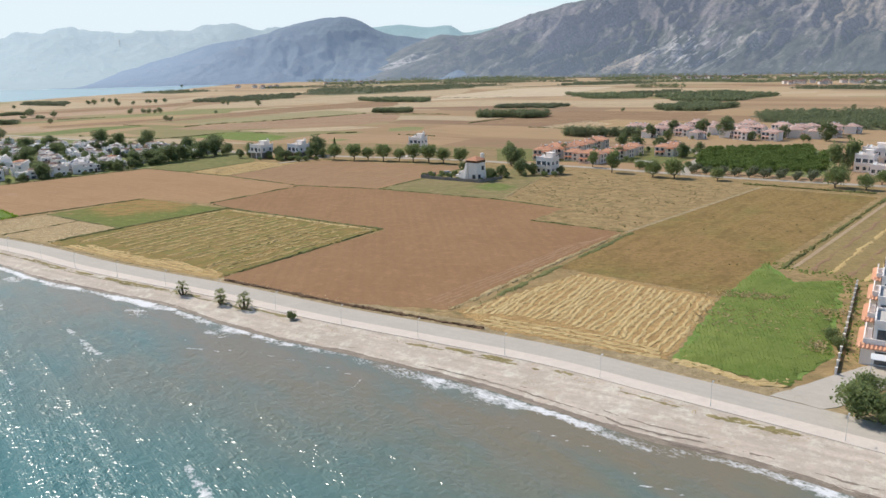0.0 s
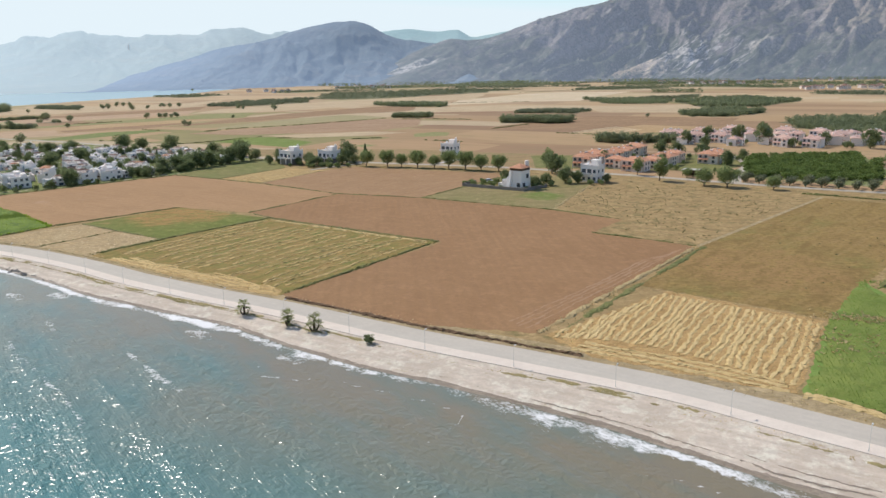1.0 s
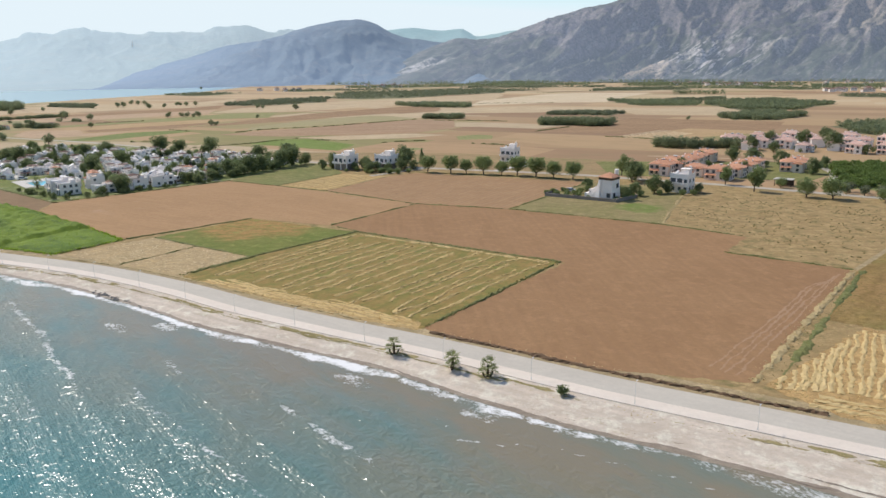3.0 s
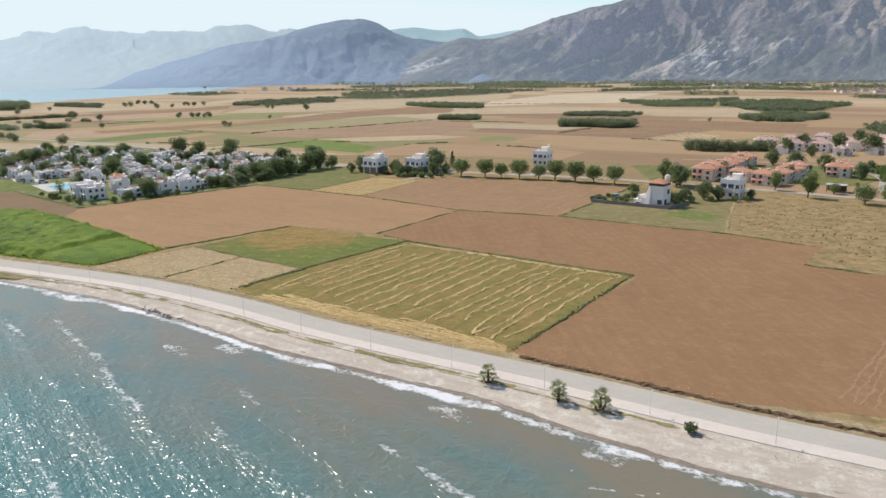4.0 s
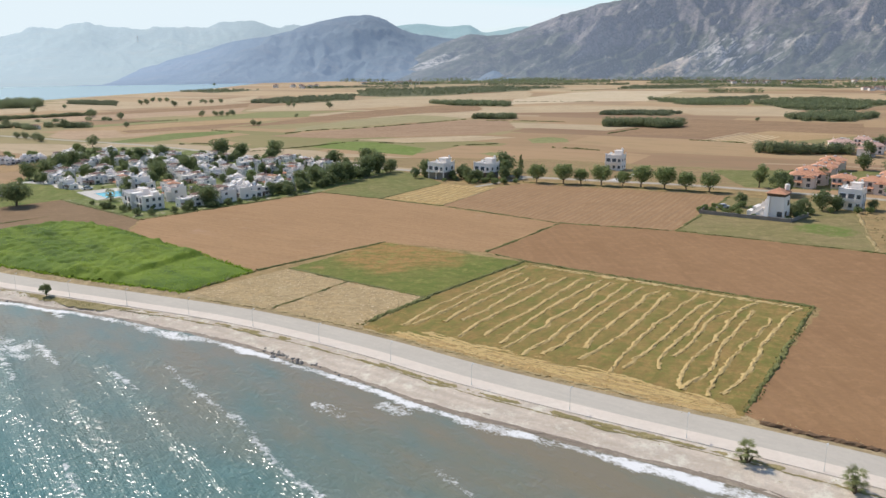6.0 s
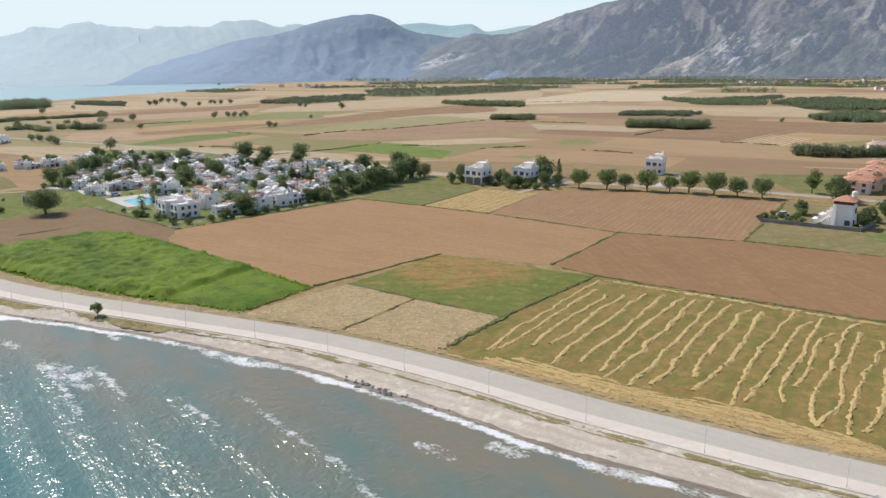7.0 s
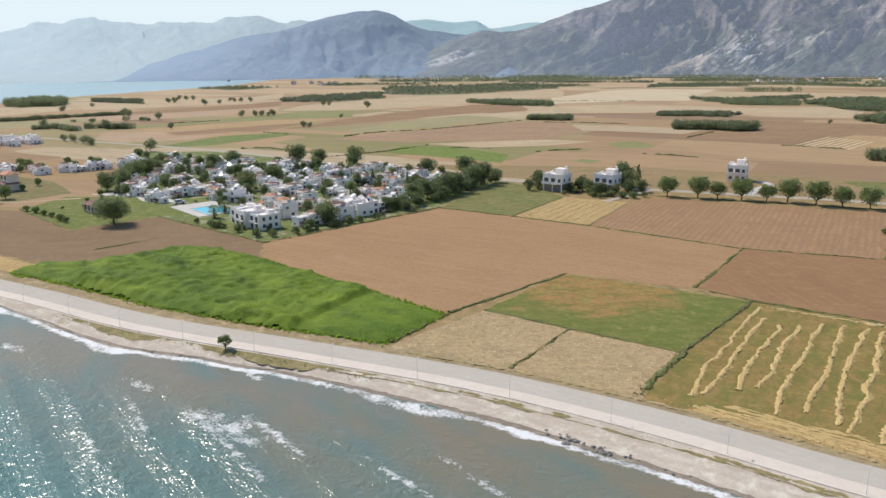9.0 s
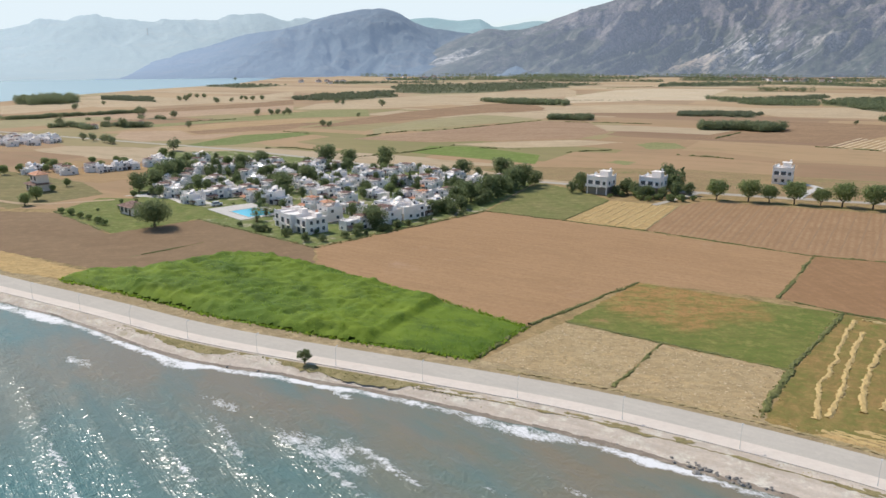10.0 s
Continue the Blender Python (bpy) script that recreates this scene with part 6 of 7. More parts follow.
for k, (line, wide, high) in enumerate((([(-713, 589), (-694, 606), (-688, 628), (-652, 690)], 5.0, 3.4), ([(-614, 536), (-600, 548), (-585, 541), (-572, 530)], 5.0, 3.6), ([(-578, 553), (-566, 560), (-556, 552), (-540, 560)], 5.0, 3.8))):
    c = along(line, 0.55, 1.6, 480 + k)
    size = 0.7 + 0.9 * fbm(c[:, 0] / 9, c[:, 1] / 9, 3, k + 3)
    me = leaf_cloud(np.c_[c, high * 0.45 * size], np.stack((size * wide / 2, size * wide / 2, size * high * 0.55), 1), 60, 0.55, 480 + k, LEAF_FAR, "hedgerow")
    single("hedgerow", me, LEAF_FAR, "dark hedgerow of bushes and low trees between fields", "hedge", kind="stuff")
plant(tree("tree", "lone dark tree on the open plain", "scattered trees on the plain", 7.0, 7.5, 1.2, 0.22, 18, 30, 0.5, LEAF_FAR, 24),
      [(-519, 687, 0.9), (-509, 696, 0.8), (-503, 696), (-497, 698, 0.8), (-496, 706, 1.1), (-412, 596, 0.9), (-406, 594, 0.7), (-450, 835, 1.2), (-509, 564, 0.8), (-431, 431, 1.05), (-660, 848, 1.1), (-730, 878), (-722, 879, 1.1), (-759, 942), (-749, 944, 0.9), (-738, 944),
       (-655, 872, 0.9), (-670, 921), (-660, 915, 0.8), (-649, 912, 0.9), (-642, 923, 0.9), (-514, 861), (-506, 859, 0.8), (-421, 692, 0.6), (-745, 716, 1.1), (-771, 792, 0.8), (-1130, 1690, 1.0), (177, 723, 0.8), (-15, 704, 0.6), (-578, 645),
       (-524, 468, 0.8), (-513, 464, 0.75), (-500, 458, 0.9), (-493, 455, 0.85), (-488, 451, 0.8), (-619, 553), (-559, 553, 1.1), (-626, 666), (-634, 670, 1.1), (-640, 679)], 13)


# ---- buildings ----
def window_meshes(w, h, frame_material=DISH):
    """The frame and the pane of a window set in a wall that faces -y."""
    rings = []
    for x, z, y in ((w / 2 + 0.1, 0.1, 0.03), (w / 2 + 0.1, 0.1, -0.09), (w / 2, 0, -0.09), (w / 2, 0, 0.0)):
        rings.append([(-x, y, -z), (x, y, -z), (x, y, h + z), (-x, y, h + z)])
    sh = Shape()
    pts = [q for ring in rings for q in ring]
    sh.solid(pts, [(k * 4 + i, k * 4 + (i + 1) % 4, k * 4 + 4 + (i + 1) % 4, k * 4 + 4 + i) for k in range(3) for i in range(4)])
    return sh.mesh("window", [frame_material]), Shape().box(0, -0.01, 0, w - 0.004, 0.06, h - 0.004).mesh("pane", [GLASS])


WINDOW = window_meshes(1.15, 1.3)
TALL_WINDOW = window_meshes(1.9, 2.1)
DARK_WINDOW = window_meshes(1.3, 1.4, TIMBER)


def set_window(meshes, parent, x, y, z, side, name="window"):
    """A window in the wall that faces south, east, north or west (0 to 3)."""
    ob = part(name, meshes[0], GLASS, parent)
    ob.matrix_basis = pose(x, y, z, 0, 0, 90 * side)
    part("pane", meshes[1], GLASS, ob)
    return ob


def parapet(x, y, z, sx, sy, high=0.55, thick=0.22, horns=0.6):
    """A low wall round a flat roof, in one piece, its corners drawn up into small horns."""
    outer, inner = [], []
    for a, b in ((-1, -1), (1, -1), (1, 1), (-1, 1)):
        for u, v in ((a, b * 0.86), (a, b), (a * 0.86, b)) if a * b > 0 else ((a * 0.86, b), (a, b), (a, b * 0.86)):
            lift = horns if abs(u) == 1 and abs(v) == 1 else 0.0
            outer.append((x + u * sx / 2, y + v * sy / 2, lift))
            inner.append((x + u * (sx / 2 - thick), y + v * (sy / 2 - thick), lift))
    n = len(outer)
    rings = [[(p, q, z - 0.05) for p, q, e in outer], [(p, q, z + high + e) for p, q, e in outer], [(p, q, z + high + e) for p, q, e in inner], [(p, q, z - 0.05) for p, q, e in inner]]
    pts = [p for ring in rings for p in ring]
    return Shape().solid(pts, [(k * n + i, k * n + (i + 1) % n, (k + 1) % 4 * n + (i + 1) % n, (k + 1) % 4 * n + i) for k in range(4) for i in range(n)])


def lean_roof(x, y, z, sx, sy, rise, thick=0.2):
    """A lean-to of ridged tiles in one sheet that rises towards +y."""
    n = max(3, int(sx / 0.55))
    w = sx / n
    low = [(x - sx / 2 + k * w / 2, (k % 2) * thick) for k in range(2 * n + 1)]
    m = len(low)
    pts = []
    for yy, zz in ((y - sy / 2, z), (y + sy / 2, z + rise)):
        pts += [(a, yy, zz + b + 0.08) for a, b in low] + [(a, yy, zz) for a, b in low]
    faces = []
    for k in range(m - 1):
        faces += [(k, k + 1, 2 * m + k + 1, 2 * m + k), (m + k + 1, m + k, 3 * m + k, 3 * m + k + 1), (k + 1, k, m + k, m + k + 1), (2 * m + k, 2 * m + k + 1, 3 * m + k + 1, 3 * m + k)]
    faces += [(0, 2 * m, 3 * m, m), (m - 1, 2 * m - 1, 4 * m - 1, 3 * m - 1)]
    return Shape().solid(pts, faces)


def hip_roof(sx, sy, z, rise, eave=0.6, x=0.0, y=0.0):
    """A hipped roof laid in overlapping courses, in one piece."""
    ax, ay = sx / 2 + eave, sy / 2 + eave
    rx = max(0.15, ax - ay)
    ry = max(0.15, ay - ax)
    loops, steps = [], 7
    for k in range(steps + 1):
        t = k / steps
        u, v = ax + (rx - ax) * t, ay + (ry - ay) * t
        for lift in (-0.02, 0.08):
            loops.append([(x - u, y - v, z + rise * t + lift), (x + u, y - v, z + rise * t + lift), (x + u, y + v, z + rise * t + lift), (x - u, y + v, z + rise * t + lift)])
    return Shape().stack(loops)


def chimney(sh, x, y, z, high=1.2):
    return sh.box(x, y, z, 0.6, 0.6, high).box(x, y, z + high, 0.8, 0.8, 0.14).box(x, y, z + high + 0.14, 0.4, 0.4, 0.25, taper=0.3)


def solar_heater(parent, x, y, z, turn):
    """A tilted panel with its white water tank on a roof."""
    sh = Shape().tube((-0.75, 0.7, 1.25), (0.75, 0.7, 1.25), 0.32, 0.32, 10)
    for a in (-0.6, 0.6):
        sh.tube((a, 0.7, 0), (a, 0.7, 1.0), 0.03, 0.03, 5)
    tank = part("water_tank", sh, DISH, parent, "white enamelled solar water tank")
    tank.matrix_basis = pose(x, y, z, 0, 0, turn)
    sh = Shape().solid([(-0.95, -0.9, 0.12), (0.95, -0.9, 0.12), (0.95, 0.55, 1.15), (-0.95, 0.55, 1.15), (-0.95, -0.86, 0.04), (0.95, -0.86, 0.04), (0.95, 0.6, 1.07), (-0.95, 0.6, 1.07)],
                       ((0, 1, 2, 3), (7, 6, 5, 4), (0, 4, 5, 1), (1, 5, 6, 2), (2, 6, 7, 3), (3, 7, 4, 0)))
    panel = part("solar_panel", sh, PANEL, parent, "dark glazed solar collector")
    panel.matrix_basis = pose(x, y, z, 0, 0, turn)


def dish(parent, x, y, z, turn):
    sh = Shape().dome(0, 0, 0, 0.75, -0.25, 3, 12).tube((0, 0, -0.2), (0, 0.5, -0.9), 0.04, 0.04, 5)
    ob = part("satellite_dish", sh, DISH, parent, "white satellite dish on the roof")
    ob.matrix_basis = pose(x, y, z + 0.9, -55, 0, turn)


def crown_wall(x, y, z, sx, sy, high=0.45):
    """A parapet with small whitewashed horns at its corners and along its sides."""
    sh = parapet(x, y, z, sx, sy, high, 0.2, 0.25)
    for a in (-1, 0, 1):
        for b in (-1, 0, 1):
            if (a, b) != (0, 0):
                sh.box(x + a * (sx / 2 - 0.2), y + b * (sy / 2 - 0.2), z + high - 0.06, 0.42, 0.42, 0.62 if a * b else 0.45, taper=0.35)
    return sh


def villa(seed, red, label, name="villa"):
    """A pair of joined whitewashed holiday houses: stepped cubes under horned parapets, roof shelters, chimneys, porches and windows."""
    r = random.Random(seed)
    ob = thing(name, label, "house", "white villas of the village")
    sx, sy, h = r.uniform(6.4, 7.4), r.uniform(6.4, 7.4), r.uniform(5.8, 6.2)
    side = r.choice((-1, 1))
    wx, wy, wh = r.uniform(4.4, 5.6), sy * r.uniform(0.7, 0.9), r.choice((3.3, 4.6, 5.3))
    cx = side * (sx / 2 + wx / 2)
    bx, by, bw, bh = -side * sx * 0.2, -sy / 2 - 0.9, sx * 0.46, r.uniform(3.2, 4.4)
    part("wall", Shape().box(0, 0, -0.2, sx, sy, h + 0.2).box(cx - side * 0.02, 0.5, -0.2, wx, wy, wh + 0.2), WHITE_WALL, ob)
    part("parapet", crown_wall(0, 0, h, sx, sy), WHITE_WALL, ob)
    part("wing_parapet", crown_wall(cx, 0.5, wh, wx, wy), WHITE_WALL, ob)
    part("front_block", Shape().box(bx, by, -0.2, bw, 2.0, bh + 0.2), WHITE_WALL, ob)
    part("front_parapet", crown_wall(bx, by, bh, bw, 2.0, 0.35), WHITE_WALL, ob)
    tx = -side * sx * 0.2
    tower = Shape().solid([(tx - 1.1, 0.4, h), (tx + 1.1, 0.4, h), (tx + 1.1, 2.6, h), (tx - 1.1, 2.6, h), (tx - 1.1, 0.4, h + 1.2), (tx + 1.1, 0.4, h + 1.2), (tx + 1.1, 2.6, h + 2.4), (tx - 1.1, 2.6, h + 2.4)],
                          ((4, 5, 6, 7), (0, 1, 5, 4), (1, 2, 6, 5), (2, 3, 7, 6), (3, 0, 4, 7)))
    part("stair_tower", tower, WHITE_WALL, ob, "white sloping stair head on the roof")
    part("chimney", chimney(Shape(), side * sx * 0.32, sy * 0.3, h, 1.5), WHITE_WALL, ob)
    part("chimney", chimney(Shape(), cx + side * wx * 0.3, 1.6, wh, 1.6), WHITE_WALL, ob)
    for x in (-sx * 0.28, sx * 0.28):
        set_window(WINDOW, ob, x, -sy / 2, 3.9, 0)
    set_window(WINDOW, ob, bx, by - 1.0, 1.0, 0)
    set_window(TALL_WINDOW, ob, side * sx * 0.25, -sy / 2, 0.3, 0)
    set_window(WINDOW, ob, cx, 0.5 - wy / 2, 1.0, 0)
    if wh > 4:
        set_window(WINDOW, ob, cx, 0.5 - wy / 2, 3.3, 0)
    for s in (1, 3):
        edge = sx / 2 + (wx if (s == 1) == (side > 0) else 0)
        set_window(WINDOW, ob, edge * (1 if s == 1 else -1), 1.0, 1.0, s)
        if edge == sx / 2:
            set_window(WINDOW, ob, edge * (1 if s == 1 else -1), -1.2, 3.9, s)
    part("door", Shape().box(cx - side * wx * 0.3, 0.5 - wy / 2 - 0.03, 0, 1.0, 0.1, 2.1), TIMBER, ob, "dark wooden door")
    tile = ROOF_TILE if red > 1 else OLD_TILE
    if red:
        part("porch_roof", lean_roof(cx, 0.5 - wy / 2 - 1.2, 2.4, wx, 2.5, 0.7), tile, ob, "ridged clay tiles")
        part("roof_shelter", hip_roof(sx * 0.62, sy * 0.62, h + 2.0, 0.9, 0.4, side * sx * 0.1, -sy * 0.14), tile, ob, "orange clay tiles over the roof terrace" if red > 1 else "brown weathered tiles over the roof terrace")
        sh = Shape()
        for a in (-1, 1):
            for b in (-1, 1):
                sh.box(side * sx * 0.1 + a * sx * 0.29, -sy * 0.14 + b * sy * 0.29, h, 0.2, 0.2, 2.05)
        part("shelter_frame", sh, WHITE_WALL, ob, kind="stuff")
    else:
        sh = Shape()
        for k in range(8):
            sh.box(cx - wx * 0.45 + k * wx * 0.9 / 7, 0.5 - wy / 2 - 1.2, 2.5, 0.1, 2.6, 0.14)
        sh.box(cx, 0.5 - wy / 2 - 2.3, 2.38, wx, 0.14, 0.14)
        for a in (-1, 1):
            sh.box(cx + a * wx * 0.44, 0.5 - wy / 2 - 2.3, 0, 0.14, 0.14, 2.4)
        part("pergola", sh, TIMBER, ob, "dark timber pergola", "stuff")
    dish(ob, side * sx * 0.05, -sy * 0.36, h + (0.3 if not red else 0.5), r.uniform(120, 200))
    if r.random() < 0.7 and not red:
        solar_heater(ob, side * sx * 0.16, -sy * 0.1, h, r.uniform(-20, 20))
    return ob


VILLAGE_TURN = -29
villas = [villa(1, 0, "whitewashed two-storey villa with a flat roof and pergola"), villa(2, 1, "whitewashed two-storey villa with brown tiled porch and roof shelter"),
          villa(3, 0, "whitewashed cubic villa with a roof stair and white solar tank"), villa(4, 2, "whitewashed villa with orange tiled roof"), villa(6, 0, "whitewashed cubic villa with chimneys and roof terrace")]
rows = [  # villas of the village, from its front to its back
    [(-246, 279, 1, 0), (-266, 278, 3, 0), (-252, 271, 1, 1), (-247, 289, 4, 0), (-240, 291, 0, 1), (-238, 307, 4, 0), (-262, 290, 1, 0), (-255, 299, 0, 0)],
    [(-278, 292, 3, 0), (-307, 302, 3, 0), (-293, 322, 1, 0), (-298, 300, 2, 0), (-325, 307, 1, 1), (-328, 293, 2, 0), (-350, 310, 1, 0), (-341, 303, 4, 0)]]
rows += [
    [(-342, 332, 1, 1), (-356, 334, 2, 0), (-327, 337, 4, 0), (-317, 314, 0, 1), (-313, 326, 2, 0), (-302, 333, 0, 0), (-284, 319, 0, 1), (-273, 309, 4, 0), (-267, 321, 0, 0), (-253, 320, 2, 1), (-238, 325, 1, 0)],
    [(-379, 358, 2, 0), (-403, 381, 0, 1), (-368, 359, 4, 0), (-370, 386, 0, 0), (-352, 378, 2, 0), (-324, 358, 4, 0), (-308, 357, 0, 0), (-324, 382, 2, 1), (-297, 358, 2, 0), (-295, 379, 0, 0), (-284, 366, 4, 1)]]
rows += [
    [(-276, 372, 1, 0), (-266, 351, 1, 1), (-256, 355, 2, 0), (-246, 356, 0, 0), (-236, 358, 2, 0), (-226, 364, 0, 1), (-284, 345, 0, 0), (-272, 338, 2, 0), (-338, 350, 0, 0), (-340, 366, 4, 0), (-310, 342, 1, 0)],
    [(-441, 336, 2, 0), (-424, 341, 4, 0), (-415, 351, 0, 1), (-409, 364, 4, 0), (-404, 373, 2, 0), (-456, 326, 0, 0), (-470, 330, 4, 1), (-392, 398, 4, 0), (-412, 390, 2, 0), (-431, 345, 0, 0), (-419, 351, 1, 0), (-410, 358, 2, 1), (-448, 345, 0, 1)]]
rows += [
    [(-550, 432, 0, 0), (-541, 428, 2, 0), (-552, 444, 4, 1), (-543, 440, 0, 0), (-534, 436, 2, 0), (-540, 452, 4, 0), (-531, 447, 0, 1), (-560, 438, 1, 0), (-549, 456, 2, 0), (-558, 450, 4, 0), (-566, 446, 2, 1), (-562, 462, 0, 0), (-552, 468, 4, 0), (-570, 458, 1, 1), (-543, 463, 2, 0)]]
taken = [(x, y) for row in rows for x, y, *_ in row] + [(-277, 268), (-270, 263), (-264, 260), (-292, 272), (-290, 266), (-299, 282), (-294, 278), (-306, 286)]
more = []
for x, y in strewn([(-266, 262), (-238, 308), (-228, 366), (-300, 404), (-372, 398), (-405, 386), (-372, 340), (-352, 306), (-300, 296), (-270, 262)], 600, 77):
    if all(math.hypot(x - a, y - b) > 9.4 for a, b in taken):
        taken.append((x, y))
        more.append((x, y, rng.choice([0, 1, 1, 1, 2, 3, 4]), rng.integers(0, 2)))
used = set()
for row in rows + [more[:22]]:
    for x, y, kind, quarter in row:
        if kind != 3 and random.random() < 0.28:
            kind = 1
        if 262 < y < 372:           # a garden lies between the villas and the field
            x = min(x, np.interp(y, [262, 306, 371], [-254, -236, -225]))
        m = pose(x, y, 0, 0, 0, VILLAGE_TURN + 90 * quarter + random.uniform(-11, 11)) @ Matrix.Diagonal((random.uniform(0.8, 0.98), random.uniform(0.76, 0.95), random.uniform(0.64, 0.78), 1))
        if kind in used:
            copy_thing(villas[kind], m)
        else:
            villas[kind].matrix_basis = m
            used.add(kind)
gaps = [(x, y) for x, y in strewn([(-262, 256), (-224, 306), (-214, 366), (-290, 402), (-372, 404), (-410, 396), (-380, 340), (-352, 300), (-300, 290)], 900, 78) if all(math.hypot(x - a, y - b) > 5.0 for a, b in taken)]
plant(tree("garden_tree", "small dark garden tree between white villas", "small trees of the village", 4.6, 4.0, 0.8, 0.14, 22, 44, 0.24, LEAF_DARK, 26), gaps[:150], 21, 0.65, 1.2)
plant(tree("bush", "low green bush in a village garden", "bushes of the village", 1.8, 2.4, 0.3, 0.08, 12, 30, 0.2, LEAF, 27, "bush"), gaps[150:225], 22, 0.7, 1.4)
fringe = along([(-292, 262), (-257, 247), (-247, 262), (-236, 282), (-224, 303)], 4.2, 0.9, 83)
plant(tree("bush", "dark green shrub in the hedge before the villas", "hedge shrubs of the village", 2.0, 2.8, 0.2, 0.08, 14, 34, 0.2, LEAF_DARK, 47, "bush"), [tuple(q) for q in fringe], 27, 0.6, 1.3)
edge = along([(-238, 290), (-227, 309), (-220, 340), (-216, 364)], 3.0, 2.0, 81)
plant(tree("garden_tree", "dense green garden tree at the edge of the village", "trees at the village's edge", 5.2, 5.4, 0.5, 0.16, 26, 46, 0.28, LEAF_DARK, 36), [tuple(q) for q in edge] + [(-250, 262, 0.8), (-247, 268, 0.6), (-262, 258, 0.55), (-270, 256, 0.5), (-243, 276, 0.7)], 25, 0.5, 1.05)


def apartment_block():
    """The large white block beside the pool: three stepped volumes with parapets, balconies and windows."""
    ob = thing("apartment_block", "large whitewashed two-storey block with parapets beside the pool", "house", at=(-270.5, 263.6, 0), turn=-32)
    ob.scale = (0.84, 0.84, 0.84)
    for x, y, sx, sy, h in ((-7.2, 1.0, 7.6, 9.5, 5.4), (0.4, -0.6, 7.7, 10.5, 5.9), (7.8, 0.6, 7.2, 9.0, 5.2)):
        part("wall", Shape().box(x, y, -0.2, sx, sy, h + 0.2), WHITE_WALL, ob)
        part("parapet", parapet(x, y, h, sx, sy), WHITE_WALL, ob)
        part("roof_hut", Shape().box(x + 1.2, y + 1.8, h, 2.4, 2.6, 1.7), WHITE_WALL, ob)
        part("chimney", chimney(Shape(), x - sx * 0.3, y + sy * 0.2, h, 1.3), WHITE_WALL, ob)
        part("balcony", Shape().box(x, y - sy / 2 - 0.6, 2.6, sx * 0.7, 1.2, 0.2).box(x, y - sy / 2 - 1.13, 2.8, sx * 0.7, 0.14, 0.8), WHITE_WALL, ob)
        for a in (-0.24, 0.24):
            set_window(TALL_WINDOW, ob, x + sx * a, y - sy / 2, 2.85, 0)
            set_window(TALL_WINDOW, ob, x + sx * a, y - sy / 2, 0.2, 0)
    for s, x, y in ((3, -11.0, 1.0), (1, 11.4, 0.6)):
        for dy in (-2.5, 0.2, 2.6):
            for z in (0.9, 3.5):
                set_window(WINDOW, ob, x, y + dy, z, s)
    return ob


apartment_block()


def tiled_house(seed, label, wall=CREAM_WALL, tile=ROOF_TILE, far=False):
    """A rendered two-storey house with hipped clay roofs at two levels."""
    r = random.Random(seed)
    ob = thing("tiled_house", label, "house", "houses with clay roofs")
    sx, sy, h = r.uniform(11, 13.5), r.uniform(8, 9), 5.8
    part("wall", Shape().box(0, 0, -0.2, sx, sy, h + 0.2).box(sx * 0.22, -sy / 2 - 1.2, -0.2, sx * 0.4, 2.5, 5.2), wall, ob)
    part("roof", hip_roof(sx, sy, h, 2.1), tile, ob, "clay tiles")
    part("wing_roof", hip_roof(sx * 0.4, 3.4, 5.0, 0.9, 0.4, sx * 0.22, -sy / 2 - 0.9), tile, ob, "clay tiles")
    part("porch_roof", lean_roof(-sx * 0.24, -sy / 2 - 1.1, 2.5, sx * 0.45, 2.2, 0.7), tile, ob, "clay tiles")
    for a in (-0.44, -0.05):
        part("porch_post", Shape().box(sx * a, -sy / 2 - 2.0, 0, 0.22, 0.22, 2.5), wall, ob)
    for x in (-sx * 0.3, sx * 0.28):
        part("chimney", chimney(Shape(), x, sy * 0.18, h + 0.7, 1.2), WHITE_WALL, ob)
    for x in (-0.38, -0.14):
        set_window(DARK_WINDOW, ob, sx * x, -sy / 2, 3.7, 0)
        set_window(DARK_WINDOW, ob, sx * x, -sy / 2, 0.9, 0)
    for z in (0.9, 3.5):
        set_window(DARK_WINDOW, ob, sx * 0.22, -sy / 2 - 2.45, z, 0)
        if not far:
            for y in (-2, 2):
                set_window(DARK_WINDOW, ob, sx / 2, y, z, 1)
                set_window(DARK_WINDOW, ob, -sx / 2, y, z, 3)
    solar_heater(ob, 0.5, -sy * 0.1, h + 1.0, r.uniform(-15, 15))
    return ob


tiled = [tiled_house(1, "cream two-storey house with an orange clay tile roof"), tiled_house(2, "pinkish two-storey house with orange hipped roofs"), tiled_house(3, "white two-storey house with pale pink clay roofs", WHITE_WALL, PALE_TILE, True)]
used = set()
terraces = [(-38, 359, 0, -14), (-33, 369, 1, -14), (-29, 379, 0, -14), (-25, 390, 1, -14), (-21, 401, 0, -14), (-17, 412, 1, -14), (-15, 349, 1, -20), (-8, 359, 0, -20), (-3, 370, 1, -20), (2, 383, 0, -20), (18, 380, 1, -12), (22, 392, 0, -12), (-24, 358, 0, -14)]
far_villas = [(1, 486), (9, 468), (6, 500), (16, 482), (25, 503), (33, 508), (36, 462), (30, 480), (47, 490), (44, 508), (54, 472), (62, 460), (58, 500), (65, 490), (74, 498), (76, 457), (84, 475), (90, 474), (96, 490), (105, 506), (88, 505), (100, 468), (114, 492), (118, 512), (70, 515), (50, 524), (20, 520), (40, 530), (110, 476), (126, 500)]
